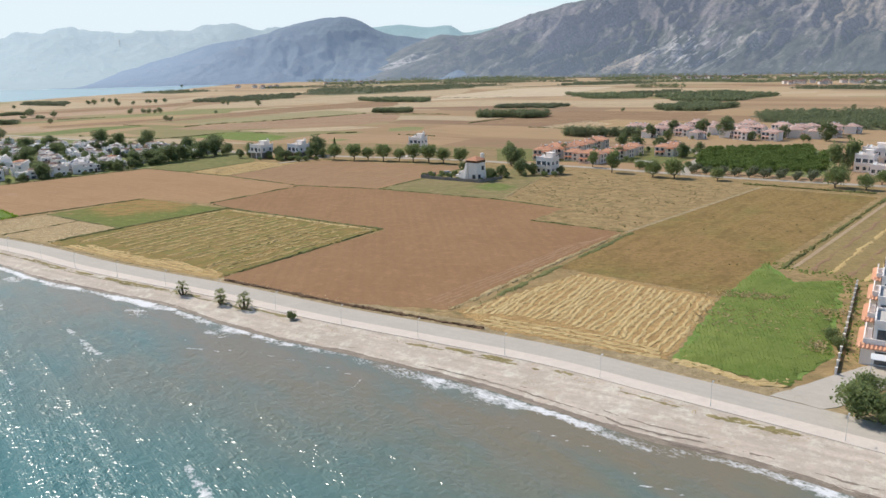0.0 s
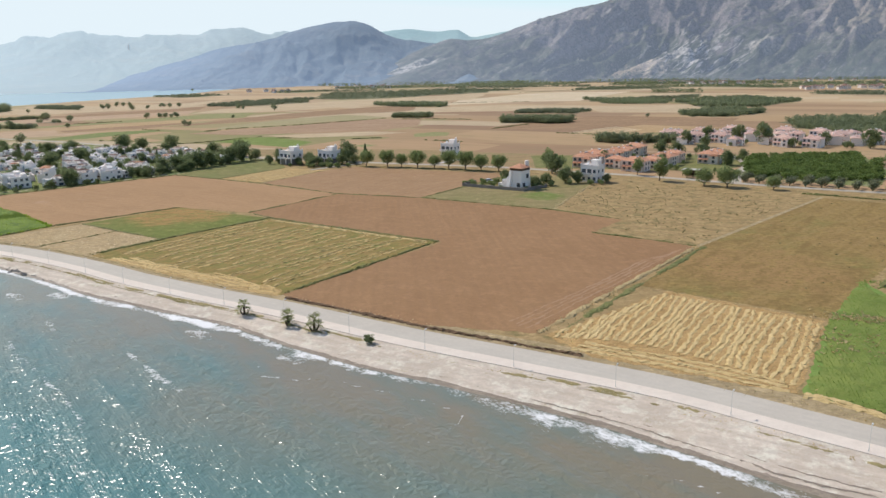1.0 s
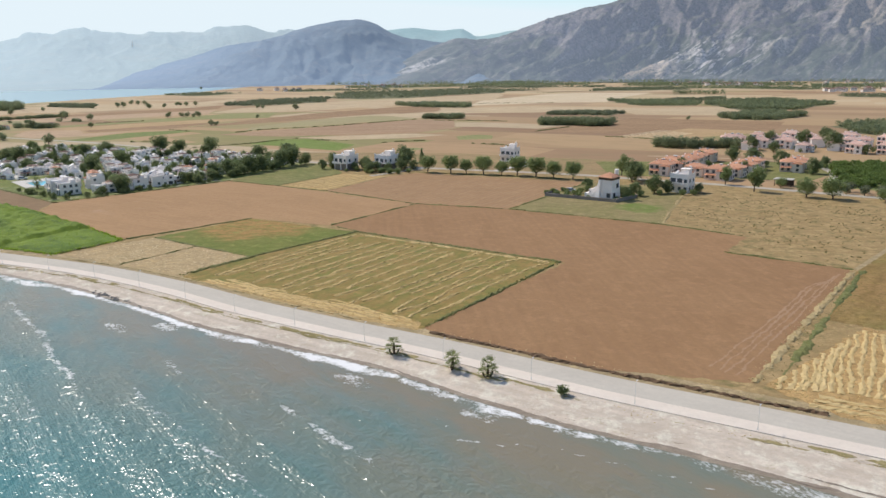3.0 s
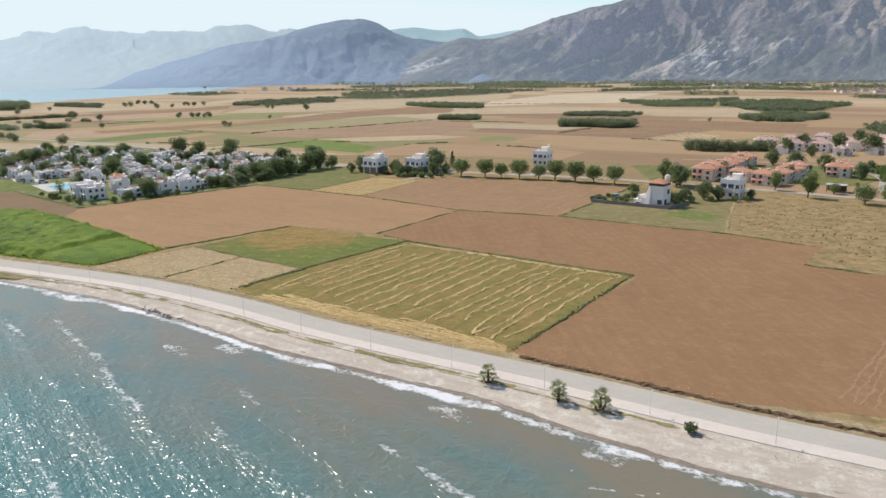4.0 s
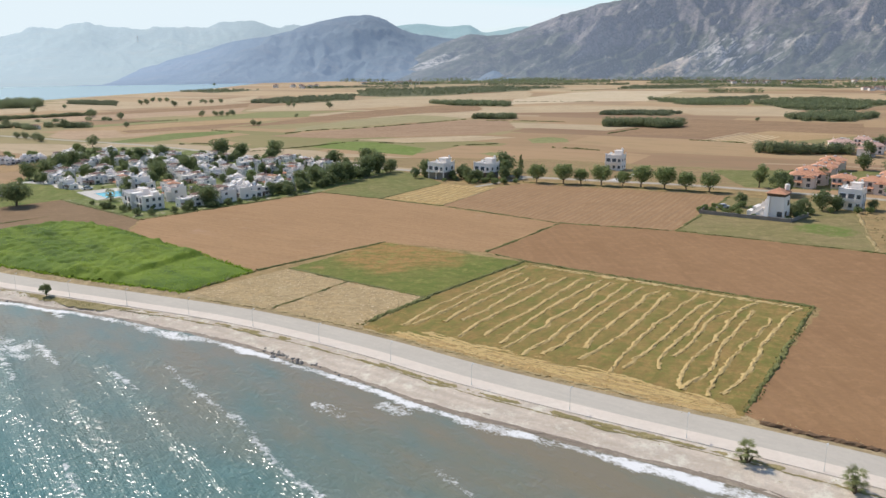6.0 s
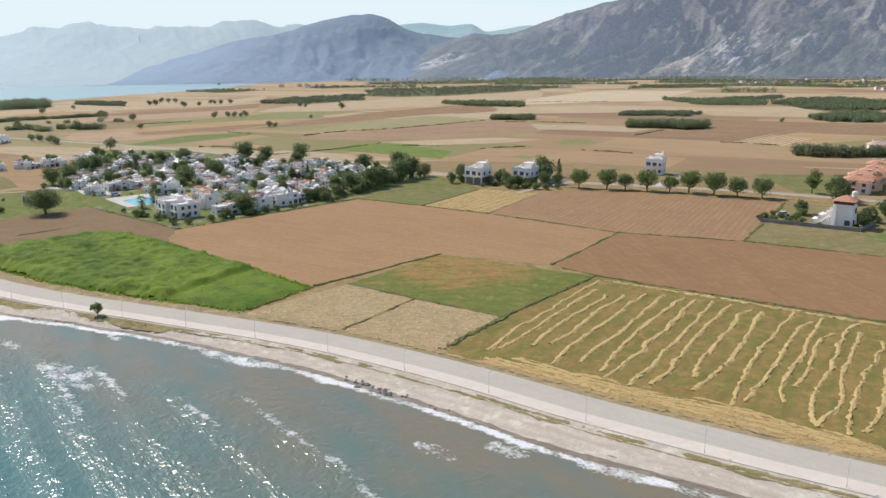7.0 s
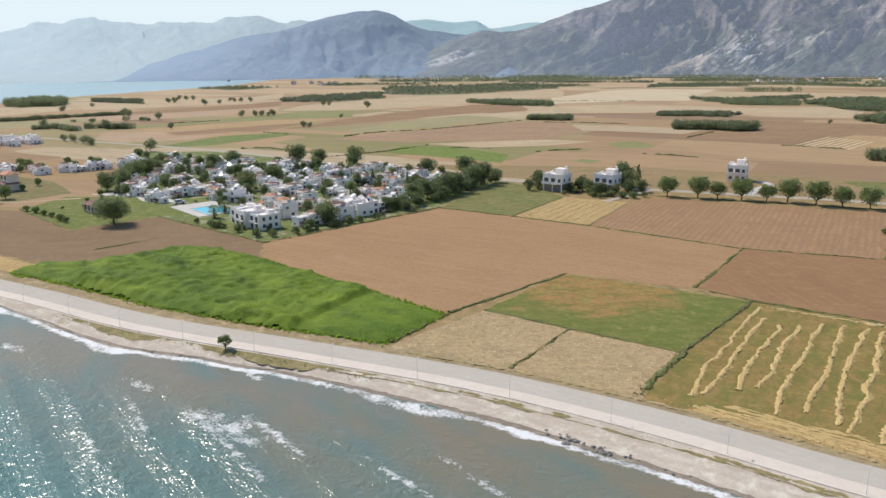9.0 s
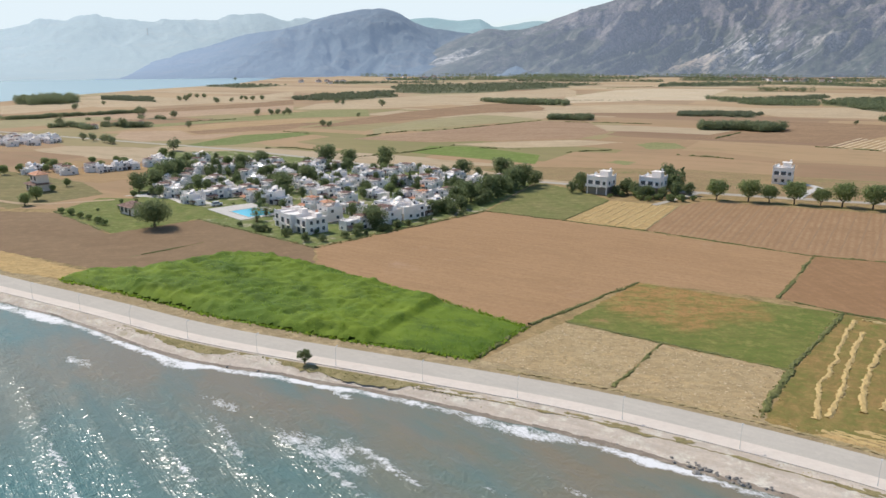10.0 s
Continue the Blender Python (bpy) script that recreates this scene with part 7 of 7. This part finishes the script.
for x, y, kind, turn in terraces + [(x, y, 2, random.choice((-15, 75)) + random.uniform(-22, 22)) for x, y in far_villas]:
    size = random.uniform(0.72, 0.95) if kind == 2 else random.uniform(0.80, 0.9)
    if kind in used:
        copy_thing(tiled[kind], pose(x, y, 0, 0, 0, turn) @ Matrix.Scale(size, 4))
    else:
        tiled[kind].matrix_basis = pose(x, y, 0, 0, 0, turn) @ Matrix.Scale(size, 4)
        used.add(kind)


gaps = [(x, y) for x, y in strewn([(-48, 350), (-44, 400), (40, 400), (20, 345)], 120, 79) if all(math.hypot(x - a, y - b) > 7.5 for a, b, *_ in terraces)]
plant(tree("garden_tree", "small green tree between tiled houses", "garden trees of the tiled houses", 4.6, 4.4, 0.8, 0.14, 22, 44, 0.26, LEAF, 28), gaps[:18], 23, 0.5, 0.9)
gaps = [(x, y) for x, y in strewn([(-4, 452), (0, 530), (125, 520), (122, 448)], 160, 80) if all(math.hypot(x - a, y - b) > 5.5 for a, b in far_villas)]
plant(tree("tree", "dark tree between far villas", "garden trees of the far villas", 6.0, 6.0, 0.8, 0.16, 22, 40, 0.32, LEAF_DARK, 29), gaps[:34], 24, 0.4, 0.75)


def mill_house():
    """The house with a tapered white tower under an orange cap, stepped white walls and outside stairs."""
    ob = thing("mill_house", "white house with tapered tower, orange clay roof and stepped walls", "house", at=(-58.6, 291.6, 0), turn=-24)
    sh = Shape().box(1.6, 0.5, -0.2, 6.0, 6.6, 7.4, taper=0.86).box(-3.2, 1.2, -0.2, 4.2, 5.4, 3.4).box(-5.9, 0.6, -0.2, 2.4, 4.0, 1.9)
    part("wall", sh, WHITE_WALL, ob)
    sh = Shape().solid([(-1.5, -4.6, -0.2), (0.1, -4.6, -0.2), (0.3, -2.6, -0.2), (-1.6, -2.6, -0.2), (-0.9, -2.75, 7.0), (-0.1, -2.75, 7.0), (0.1, -2.2, 7.0), (-1.0, -2.2, 7.0)],
                       ((4, 5, 6, 7), (0, 1, 5, 4), (1, 2, 6, 5), (3, 0, 4, 7)))
    part("buttress", sh, WHITE_WALL, ob, "white tapered tower front")
    part("upper_storey", Shape().box(1.6, 0.5, 7.1, 5.3, 5.8, 1.0), TIMBER, ob, "dark red-brown timber band under the roof")
    part("roof", hip_roof(5.2, 5.7, 8.05, 1.5, 0.55, 1.6, 0.5), ROOF_TILE, ob, "orange clay tiles")
    for x0, wide, z0, high, drop, y in ((0.2, 0.75, 0.0, 7.6, 1.0, 3.7), (-1.3, 0.8, 0.0, 5.0, 0.7, -1.5), (-1.3, 0.85, 0.0, 5.8, 0.8, 2.6)):
        line = [(x0, z0)]
        for k in range(5):
            line += [(x0 - k * wide, high - k * drop), (x0 - (k + 1) * wide, high - k * drop)]
        line.append((x0 - 5 * wide, z0))
        part("stepped_gable", Shape().prism(line, y, 0.35), WHITE_WALL, ob, "white stepped gable wall")
    part("roof_tank", Shape().tube((3.4, 2.6, 8.9), (3.4, 2.6, 10.4), 0.8, 0.8, 12).dome(3.4, 2.6, 10.4, 0.8, 0.35), WHITE_WALL, ob, "white water tank behind the roof")
    part("chimney", chimney(Shape(), 3.6, 3.0, 8.6, 1.6), WHITE_WALL, ob)
    line = [(-1.8, -0.1)]
    for k in range(12):
        line += [(-1.8 - k * 0.3, 3.3 - k * 0.27), (-1.8 - (k + 1) * 0.3, 3.3 - k * 0.27)]
    line.append((-1.8 - 12 * 0.3, -0.1))
    part("stair", Shape().prism(line, -2.1, 1.0), WHITE_WALL, ob, "white outside stair")
    set_window(DARK_WINDOW, ob, 3.2, -2.72, 1.0, 0)
    for y, z, x in ((-1, 1.0, 4.55), (1.6, 4.2, 4.36)):
        set_window(DARK_WINDOW, ob, x, y, z, 1)
    for x in (-4.2, -2.6):
        set_window(DARK_WINDOW, ob, x, -1.5, 0.9, 0)
    return ob


mill_house()
fence = thing("garden_wall", "low dark stone wall round a lone house's garden", "wall")
for (x0, y0), (x1, y1) in (((-80, 293), (-54, 284)), ((-54, 284), (-47, 296)), ((-80, 293), (-77, 303))):
    a = math.atan2(y1 - y0, x1 - x0)
    part("panel", Shape().box((x0 + x1) / 2, (y0 + y1) / 2, -0.1, math.hypot(x1 - x0, y1 - y0), 0.3, 1.15, turn=a).box((x0 + x1) / 2, (y0 + y1) / 2, 1.05, math.hypot(x1 - x0, y1 - y0), 0.4, 0.12, turn=a), DARK_WALL_AND_SHADE, fence)
    part("post", Shape().box(x0, y0, -0.1, 0.5, 0.5, 1.5, turn=a), DARK_WALL_AND_SHADE, fence)


def flat_house(x, y, turn, label, sx, sy, storeys, dark_base=False, crown=True):
    """A white flat-roofed house with balconies and a roof room."""
    ob = thing("flat_roofed_house", label, "house", at=(x, y, 0), turn=turn)
    h = storeys * 3.0 + 0.3
    if dark_base:
        # the lower storey's shade is put into its dark wall colour
        part("ground_floor", Shape().box(0, 0, -0.2, sx * 0.9, sy * 0.9, 3.2), DARK_WALL_AND_SHADE, ob, "ground floor with the shade under the villa in its dark colour")
        part("wall", Shape().box(0, 0, 3.0, sx, sy, h - 3.0), WHITE_WALL, ob)
        for a in (-1, 0, 1):
            part("column", Shape().box(a * (sx / 2 - 0.3), -sy / 2 + 0.3, -0.1, 0.4, 0.4, 3.1), WHITE_WALL, ob)
    else:
        part("wall", Shape().box(0, 0, -0.2, sx, sy, h + 0.2), WHITE_WALL, ob)
    part("parapet", parapet(0, 0, h, sx, sy, 0.7), WHITE_WALL, ob)
    if crown:
        part("roof_room", Shape().box(sx * 0.15, sy * 0.15, h, sx * 0.42, sy * 0.45, 2.3).box(sx * 0.15, sy * 0.15, h + 2.3, sx * 0.5, sy * 0.52, 0.18), WHITE_WALL, ob)
        part("chimney", chimney(Shape(), sx * 0.3, sy * 0.3, h + 2.3, 0.9), WHITE_WALL, ob)
    dish(ob, -sx * 0.3, 0, h + 0.2, 150)
    for s in range(storeys):
        z = 0.9 + 3.0 * s
        if not (dark_base and s == 0):
            for a in (-0.3, 0.05):
                set_window(TALL_WINDOW if s else WINDOW, ob, sx * a, -sy / 2, z - (0.6 if s else 0), 0)
            set_window(WINDOW, ob, sx * 0.36, -sy / 2, z, 0)
            for b in (-0.25, 0.25):
                set_window(WINDOW, ob, sx / 2, sy * b, z, 1)
                set_window(WINDOW, ob, -sx / 2, sy * b, z, 3)
        if s:
            part("balcony", Shape().box(-sx * 0.12, -sy / 2 - 0.7, 3.0 * s + 0.05, sx * 0.7, 1.5, 0.18).box(-sx * 0.12, -sy / 2 - 1.42, 3.0 * s + 0.23, sx * 0.7, 0.06, 0.85), WHITE_WALL, ob)
    return ob


flat_house(-31.0, 313, -24, "white flat-roofed house with a small roof room", 7.2, 6.6, 2)
flat_house(-112.2, 393.5, -14, "white flat-roofed house with dark balcony windows", 7.6, 7.2, 2)
flat_house(-184.0, 351, -22, "white villa raised on a ground floor coloured dark for its shade", 8.6, 8.0, 2, True)
flat_house(-164.5, 354, -22, "white villa half hidden by garden trees", 8.4, 7.6, 2, True)
flat_house(94, 334, -25, "white flat-roofed house behind roadside trees", 7, 7, 2)
flat_house(97, 325, -25, "low white flat-roofed house with a pale terrace", 6, 6, 1, crown=False)
flat_house(105, 360, -25, "white flat-roofed house with a pale roof", 11, 9, 2)
flat_house(103, 320, -25, "white flat-roofed house behind roadside trees", 7, 7, 2)
flat_house(108, 338, -25, "white flat-roofed house behind roadside trees", 9, 8, 2)


def terrace_house(x, y, turn, label):
    """A tall white seaside house with clay-tiled ledges between its floors."""
    ob = thing("seaside_house", label, "house", "houses behind the junction", (x, y, 0), turn)
    sx, sy = 11.0, 8.6
    part("wall", Shape().box(0, 0, -0.2, sx, sy, 3.4).box(0.7, 0.4, 3.2, sx - 1.4, sy - 1.4, 3.1), WHITE_WALL, ob)
    part("parapet", parapet(0.7, 0.4, 6.3, sx - 1.4, sy - 1.4, 0.6, horns=0.0), WHITE_WALL, ob)
    part("roof_slab", Shape().box(0.7, 0.4, 6.32, sx - 2.0, sy - 2.0, 0.1), PAVING, ob, "pale flat roof")
    part("front_tiles", lean_roof(0, -sy / 2 - 0.2, 2.8, sx + 0.8, 1.2, 0.45), ROOF_TILE, ob, "orange clay tiles")
    side = part("side_tiles", lean_roof(0, 0, 2.8, sy + 0.3, 1.0, 0.45), ROOF_TILE, ob, "orange clay tiles")
    side.matrix_basis = pose(-sx / 2 - 0.15, 0, 0, 0, 0, -90)
    part("balcony_wall", Shape().box(-sx / 2 + 0.25, 0, 3.2, 0.18, sy - 0.4, 0.95).box(0, -sy / 2 + 0.25, 3.2, sx - 0.4, 0.18, 0.95), WHITE_WALL, ob)
    part("chimney", chimney(Shape(), 3.2, 2.2, 6.3, 1.3), WHITE_WALL, ob)
    for a in (-2.6, 0.6, 3.2):
        set_window(TALL_WINDOW, ob, a, -sy / 2 + 1.06, 3.4, 0)
        set_window(TALL_WINDOW, ob, a, -sy / 2, 0.3, 0)
    for b in (-1.8, 1.8):
        set_window(DARK_WINDOW, ob, -sx / 2 + 1.36, b, 3.9, 3)
        set_window(DARK_WINDOW, ob, -sx / 2, b, 0.9, 3)
    part("awning", Shape().box(-2.0, -sy / 2 - 2.6, 2.4, 4.0, 2.6, 0.1).box(-3.8, -sy / 2 - 3.7, 0, 0.12, 0.12, 2.4).box(-0.2, -sy / 2 - 3.7, 0, 0.12, 0.12, 2.4), DISH, ob, "white canvas awning on posts")
    return ob


d, n = np.array((0.275, 0.962)), np.array((0.962, -0.275))
start = np.array((37.8, 113.3))
for k, (s, away) in enumerate(((10.5, 8.2), (24.0, 8.2), (37.5, 8.4), (51, 8.6))):
    c = start + d * s + n * away
    terrace_house(c[0], c[1], -16, "white seaside house with orange tiled ledges and a pale flat roof")
wall = thing("garden_wall", "white garden wall with square posts beside a green field", "wall")
for k in range(17):
    c = start + d * (3.2 * k)
    part("post", Shape().box(c[0], c[1], -0.1, 0.32, 0.32, 1.2, turn=1.29).box(c[0], c[1], 1.1, 0.42, 0.42, 0.1, turn=1.29), WHITE_WALL, wall)
    if k < 16:
        e = c + d * 1.6
        part("panel", Shape().box(e[0], e[1], -0.1, 2.88, 0.16, 0.75, turn=1.2924), STONE, wall, "grey rendered wall panel")

# pool, shed, garden house
pool = thing("swimming_pool", "turquoise swimming pool with a wide white paved edge", "pool", at=(-298.6, 282.4, 0), turn=-33)
part("paving", Shape().box(-2.0, 0, 0, 25, 17, 0.16), PAVING, pool, "white stone paving")
part("water", Shape().box(1.5, 0.3, 0.1, 13.5, 9.5, 0.10), POOL_WATER, pool, "clear turquoise water")
part("rim", parapet(1.5, 0.3, 0.1, 14.3, 10.3, 0.16, 0.4, 0.0), PAVING, pool)
shed = thing("shelter", "low open shelter with a pale flat roof", "shelter", at=(8, 335, 0), turn=-20)
part("roof", Shape().box(0, 0, 2.6, 7, 4.5, 0.2), PAVING, shed)
for a in (-3, 0, 3):
    for b in (-1.9, 1.9):
        part("post", Shape().box(a, b, -0.1, 0.2, 0.2, 2.75), TIMBER, shed)
part("back_wall", Shape().box(0, 2.05, -0.1, 6.6, 0.15, 2.7), TIMBER, shed)
for x, y, label in ((-404, 301, "two-storey house with a faded red tiled roof"), (-336, 271, "garden pavilion with a brown tiled roof")):
    ob = thing("garden_house", label, "house", at=(x, y, 0), turn=-25)
    part("wall", Shape().box(0, 0, -0.1, 8.5, 6, 2.9), CREAM_WALL, ob)
    if x < -400:            # an upper floor set back behind a tiled ledge
        part("upper_wall", Shape().box(0.8, 0.5, 3.4, 6.4, 4.6, 3.4), CREAM_WALL, ob)
        part("upper_roof", hip_roof(6.4, 4.6, 6.7, 1.3, 0.7, 0.8, 0.5), ROOF_TILE, ob, "faded red tiles")
        for a in (-1.0, 2.4):
            set_window(DARK_WINDOW, ob, a, -1.8, 4.6, 0)
    part("roof", hip_roof(8.5, 6, 2.8, 1.5, 0.8), OLD_TILE, ob, "brown weathered tiles")
    for a in (-2.6, 0.2):
        set_window(DARK_WINDOW, ob, a, -3, 0.9, 0)
    part("door", Shape().box(2.6, -3.04, 0, 1.0, 0.1, 2.1), TIMBER, ob)


def car(x, y, turn, paint, label):
    ob = thing("car", label, "car", "parked cars", (x, y, 0.08), turn)
    sh = Shape().box(0, 0, 0.3, 4.2, 1.7, 0.55, taper=0.97)
    part("body", sh, paint, ob)
    part("cabin", Shape().box(-0.2, 0, 0.84, 2.5, 1.55, 0.6, taper=0.78), GLASS, ob, "dark car windows")
    part("roof", Shape().box(-0.2, 0, 1.44, 1.9, 1.2, 0.06), paint, ob)
    for a in (-1.3, 1.3):
        for b in (-0.8, 0.8):
            part("wheel", Shape().tube((a, b - 0.1, 0.3), (a, b + 0.1, 0.3), 0.31, 0.31, 12), TYRE, ob)
    return ob


for x, y, t, paint, label in ((-352, 303, 20, CAR_PAINT, "dark parked car in a gravel yard"), (-316, 290, 60, CAR_WHITE, "white parked car beside the villas"), (-72, 304, 40, CAR_WHITE, "white parked car beside the lone house")):
    car(x, y, t, paint, label)


# ---- promenade lamps, rocks, seaweed, mast, far houses ----
def street_lamp():
    ob = thing("street_lamp", "slim grey promenade lamp on a steel pole", "street lamp", "promenade lamps")
    part("pole", Shape().tube((0, 0, -0.1), (0, 0, 0.5), 0.06, 0.05, 10).tube((0, 0, 0.5), (0, 0, 3.3), 0.024, 0.018, 8), STEEL, ob)
    part("arm", Shape().tube((0, 0, 3.2), (0, 0.4, 3.4), 0.03, 0.025, 6), STEEL, ob)
    part("lamp_head", Shape().box(0, 0.5, 3.36, 0.2, 0.42, 0.09, taper=0.8), STEEL, ob)
    part("lamp_glass", Shape().box(0, 0.5, 3.33, 0.15, 0.34, 0.04), LAMP_GLASS, ob, "frosted lamp glass")
    return ob


side = offset(SHORE_EDGE, 0.55)
run = np.r_[0, np.cumsum(np.linalg.norm(np.diff(side, axis=0), axis=1))]
begin = np.interp(4.3, side[:, 0], run)
lamp = street_lamp()
heading = np.gradient(side, axis=0)
for k in range(-21, 4):
    s = begin + 16.4 * k
    x, y = np.interp(s, run, side[:, 0]), np.interp(s, run, side[:, 1])
    turn = math.degrees(math.atan2(np.interp(s, run, heading[:, 1]), np.interp(s, run, heading[:, 0])))
    m = pose(x, y, 0.18, 0, 0, turn)
    if k == -21:
        lamp.matrix_basis = m
    else:
        copy_thing(lamp, m)


def rock_mesh(seed):
    bm = bmesh.new()
    bmesh.ops.create_icosphere(bm, subdivisions=2, radius=0.5)
    for q in bm.verts:
        q.co *= 0.75 + 0.5 * noise.noise(q.co * 2.1 + Vector((seed * 7, 0, 0)))
        q.co.z *= 0.7
    me = bpy.data.meshes.new("rock")
    bm.to_mesh(me)
    bm.free()
    me.materials.append(STONE)
    return me


rocks = [rock_mesh(k) for k in range(5)]
r = random.Random(4)
for k in range(46):
    if k < 26:
        x, y, s = -156 + r.gauss(0, 2.6), 152.6, r.uniform(0.5, 1.3)
    else:
        x, s = r.choice((-172, -150, -145, -238, -230, -138)) + r.gauss(0, 3), r.uniform(0.3, 0.8)
    y = np.interp(x, WATERLINE[:, 0], WATERLINE[:, 1]) + r.gauss(0.4, 0.6)
    ob = single("rock", rocks[k % 5], STONE, "rough dark grey rock at the water's edge", "rock", "rocks at the water's edge", at=(x, y, -0.66), turn=r.uniform(0, 360))
    ob.scale = (s, s * r.uniform(0.7, 1.1), s)
mark = WATERLINE[(WATERLINE[:, 0] > -320) & (WATERLINE[:, 0] < 50)]
for k, (o, w, z, gap) in enumerate(((0.5, 0.6, -0.68, 0.32), (1.9, 0.22, -0.56, 0.50), (3.4, 0.16, -0.45, 0.55))):
    single("seaweed", windrow(offset(mark, o)[::3], w, 0.05, 700 + k, WRACK, 1.2, gap), WRACK, "dark line of dry seaweed washed up along the beach", "seaweed", kind="stuff", at=(0, 0, z))

# pale enamel on the mast stands in for haze over its steel
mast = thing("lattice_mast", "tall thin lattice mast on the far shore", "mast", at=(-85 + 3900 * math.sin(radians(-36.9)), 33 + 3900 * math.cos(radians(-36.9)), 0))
for a in (-1, 1):
    for b in (-1, 1):
        part("leg", Shape().tube((a * 4, b * 4, 0), (a * 1.2, b * 1.2, 184), 0.7, 0.5, 4), DISH, mast)
for k in range(12):
    z0, z1 = 15 * k, 15 * (k + 1)
    w0, w1 = 4 - 2.8 * z0 / 184, 4 - 2.8 * z1 / 184
    part("brace", Shape().tube((-w0, -w0, z0), (w1, -w1, z1), 0.35, 0.35, 4).tube((w0, -w0, z0), (-w1, -w1, z1), 0.35, 0.35, 4), DISH, mast)

far = thing("far_house", "small white house at the foot of the mountain", "house", "far houses")
part("wall", Shape().box(0, 0, -0.3, 11, 9, 6.3), WHITE_WALL, far)
part("roof", hip_roof(11, 9, 6, 2.2), OLD_TILE, far, "weathered clay tiles")
for a in (-3, 0, 3):
    set_window(DARK_WINDOW, far, a, -4.5, 3.6, 0)
r = random.Random(9)
places = [(r.uniform(225, 470), r.uniform(1370, 1440)) for _ in range(34)] + [(r.uniform(-10, 160), r.uniform(1740, 1980)) for _ in range(26)] + [(r.uniform(160, 520), r.uniform(1700, 1990)) for _ in range(14)] + [(r.uniform(-780, -620), r.uniform(1750, 1900)) for _ in range(14)] + [(r.uniform(-900, -760), r.uniform(1480, 1600)) for _ in range(8)] + [(-574, 538), (-557, 571)]
for k, (x, y) in enumerate(places):
    m = pose(x, y, 0, 0, 0, r.uniform(-40, 40)) @ Matrix.Scale(r.uniform(0.8, 1.15) if y < 1500 and x > 200 else r.uniform(0.55, 0.7) if y < 600 else r.uniform(0.7, 1.1), 4)
    if k == 0:
        far.matrix_basis = m
    else:
        copy_thing(far, m)
mark = spline([tuple(q) for q in SHORE_EDGE[(SHORE_EDGE[:, 0] > -270) & (SHORE_EDGE[:, 0] < -186)]], 0.45)
wide = 2.4 + 1.1 * np.sin(mark[:, 0] / 5) + 3.0 * (fbm(mark[:, 0] / 4, mark[:, 1] / 4, 3, 3) - 0.5) + 1.6 * (fbm(mark[:, 0] / 0.9, mark[:, 1] / 0.9, 3, 9) - 0.5)
wide = np.clip(wide, 0.15, 4.5) * np.clip((mark[:, 0] + 271) / 12, 0.1, 1) * np.clip((-185 - mark[:, 0]) / 12, 0.1, 1)
v, f = ribbon([offset(mark, 0.1), offset(mark, -wide * 0.6), offset(mark, -wide)], [0.03, 0.03 - 0.02 * wide, -0.06 * wide - 0.03])
single("ground", arrays("shore_grass", v, f[:, ::-1], SHORE_GRASS, True), SHORE_GRASS, "strip of half dry grass between promenade and beach", "verge", kind="structure")
spots = along([tuple(q) for q in offset(mark, -1.5)[::8]], 0.35, 1.1, 61)
tufts("grass", spots, 0.16, GREEN_TUFT, "tufts of half dry grass beside the promenade", "grass", 3, 1.6, 62, -0.05, 1.2)
mark = SHORE_EDGE[(SHORE_EDGE[:, 0] > -200) & (SHORE_EDGE[:, 0] < 40)]
for k, (o, w) in enumerate(((-0.7, 1.3), (-1.7, 0.9))):
    single("grass", windrow(offset(mark, o)[::2], w, 0.07, 720 + k, SHORE_GRASS, 0.7, 0.42 + 0.05 * k), SHORE_GRASS, "patchy olive grass at the top of the beach", "grass", kind="stuff", at=(0, 0, -0.06 - 0.04 * k))
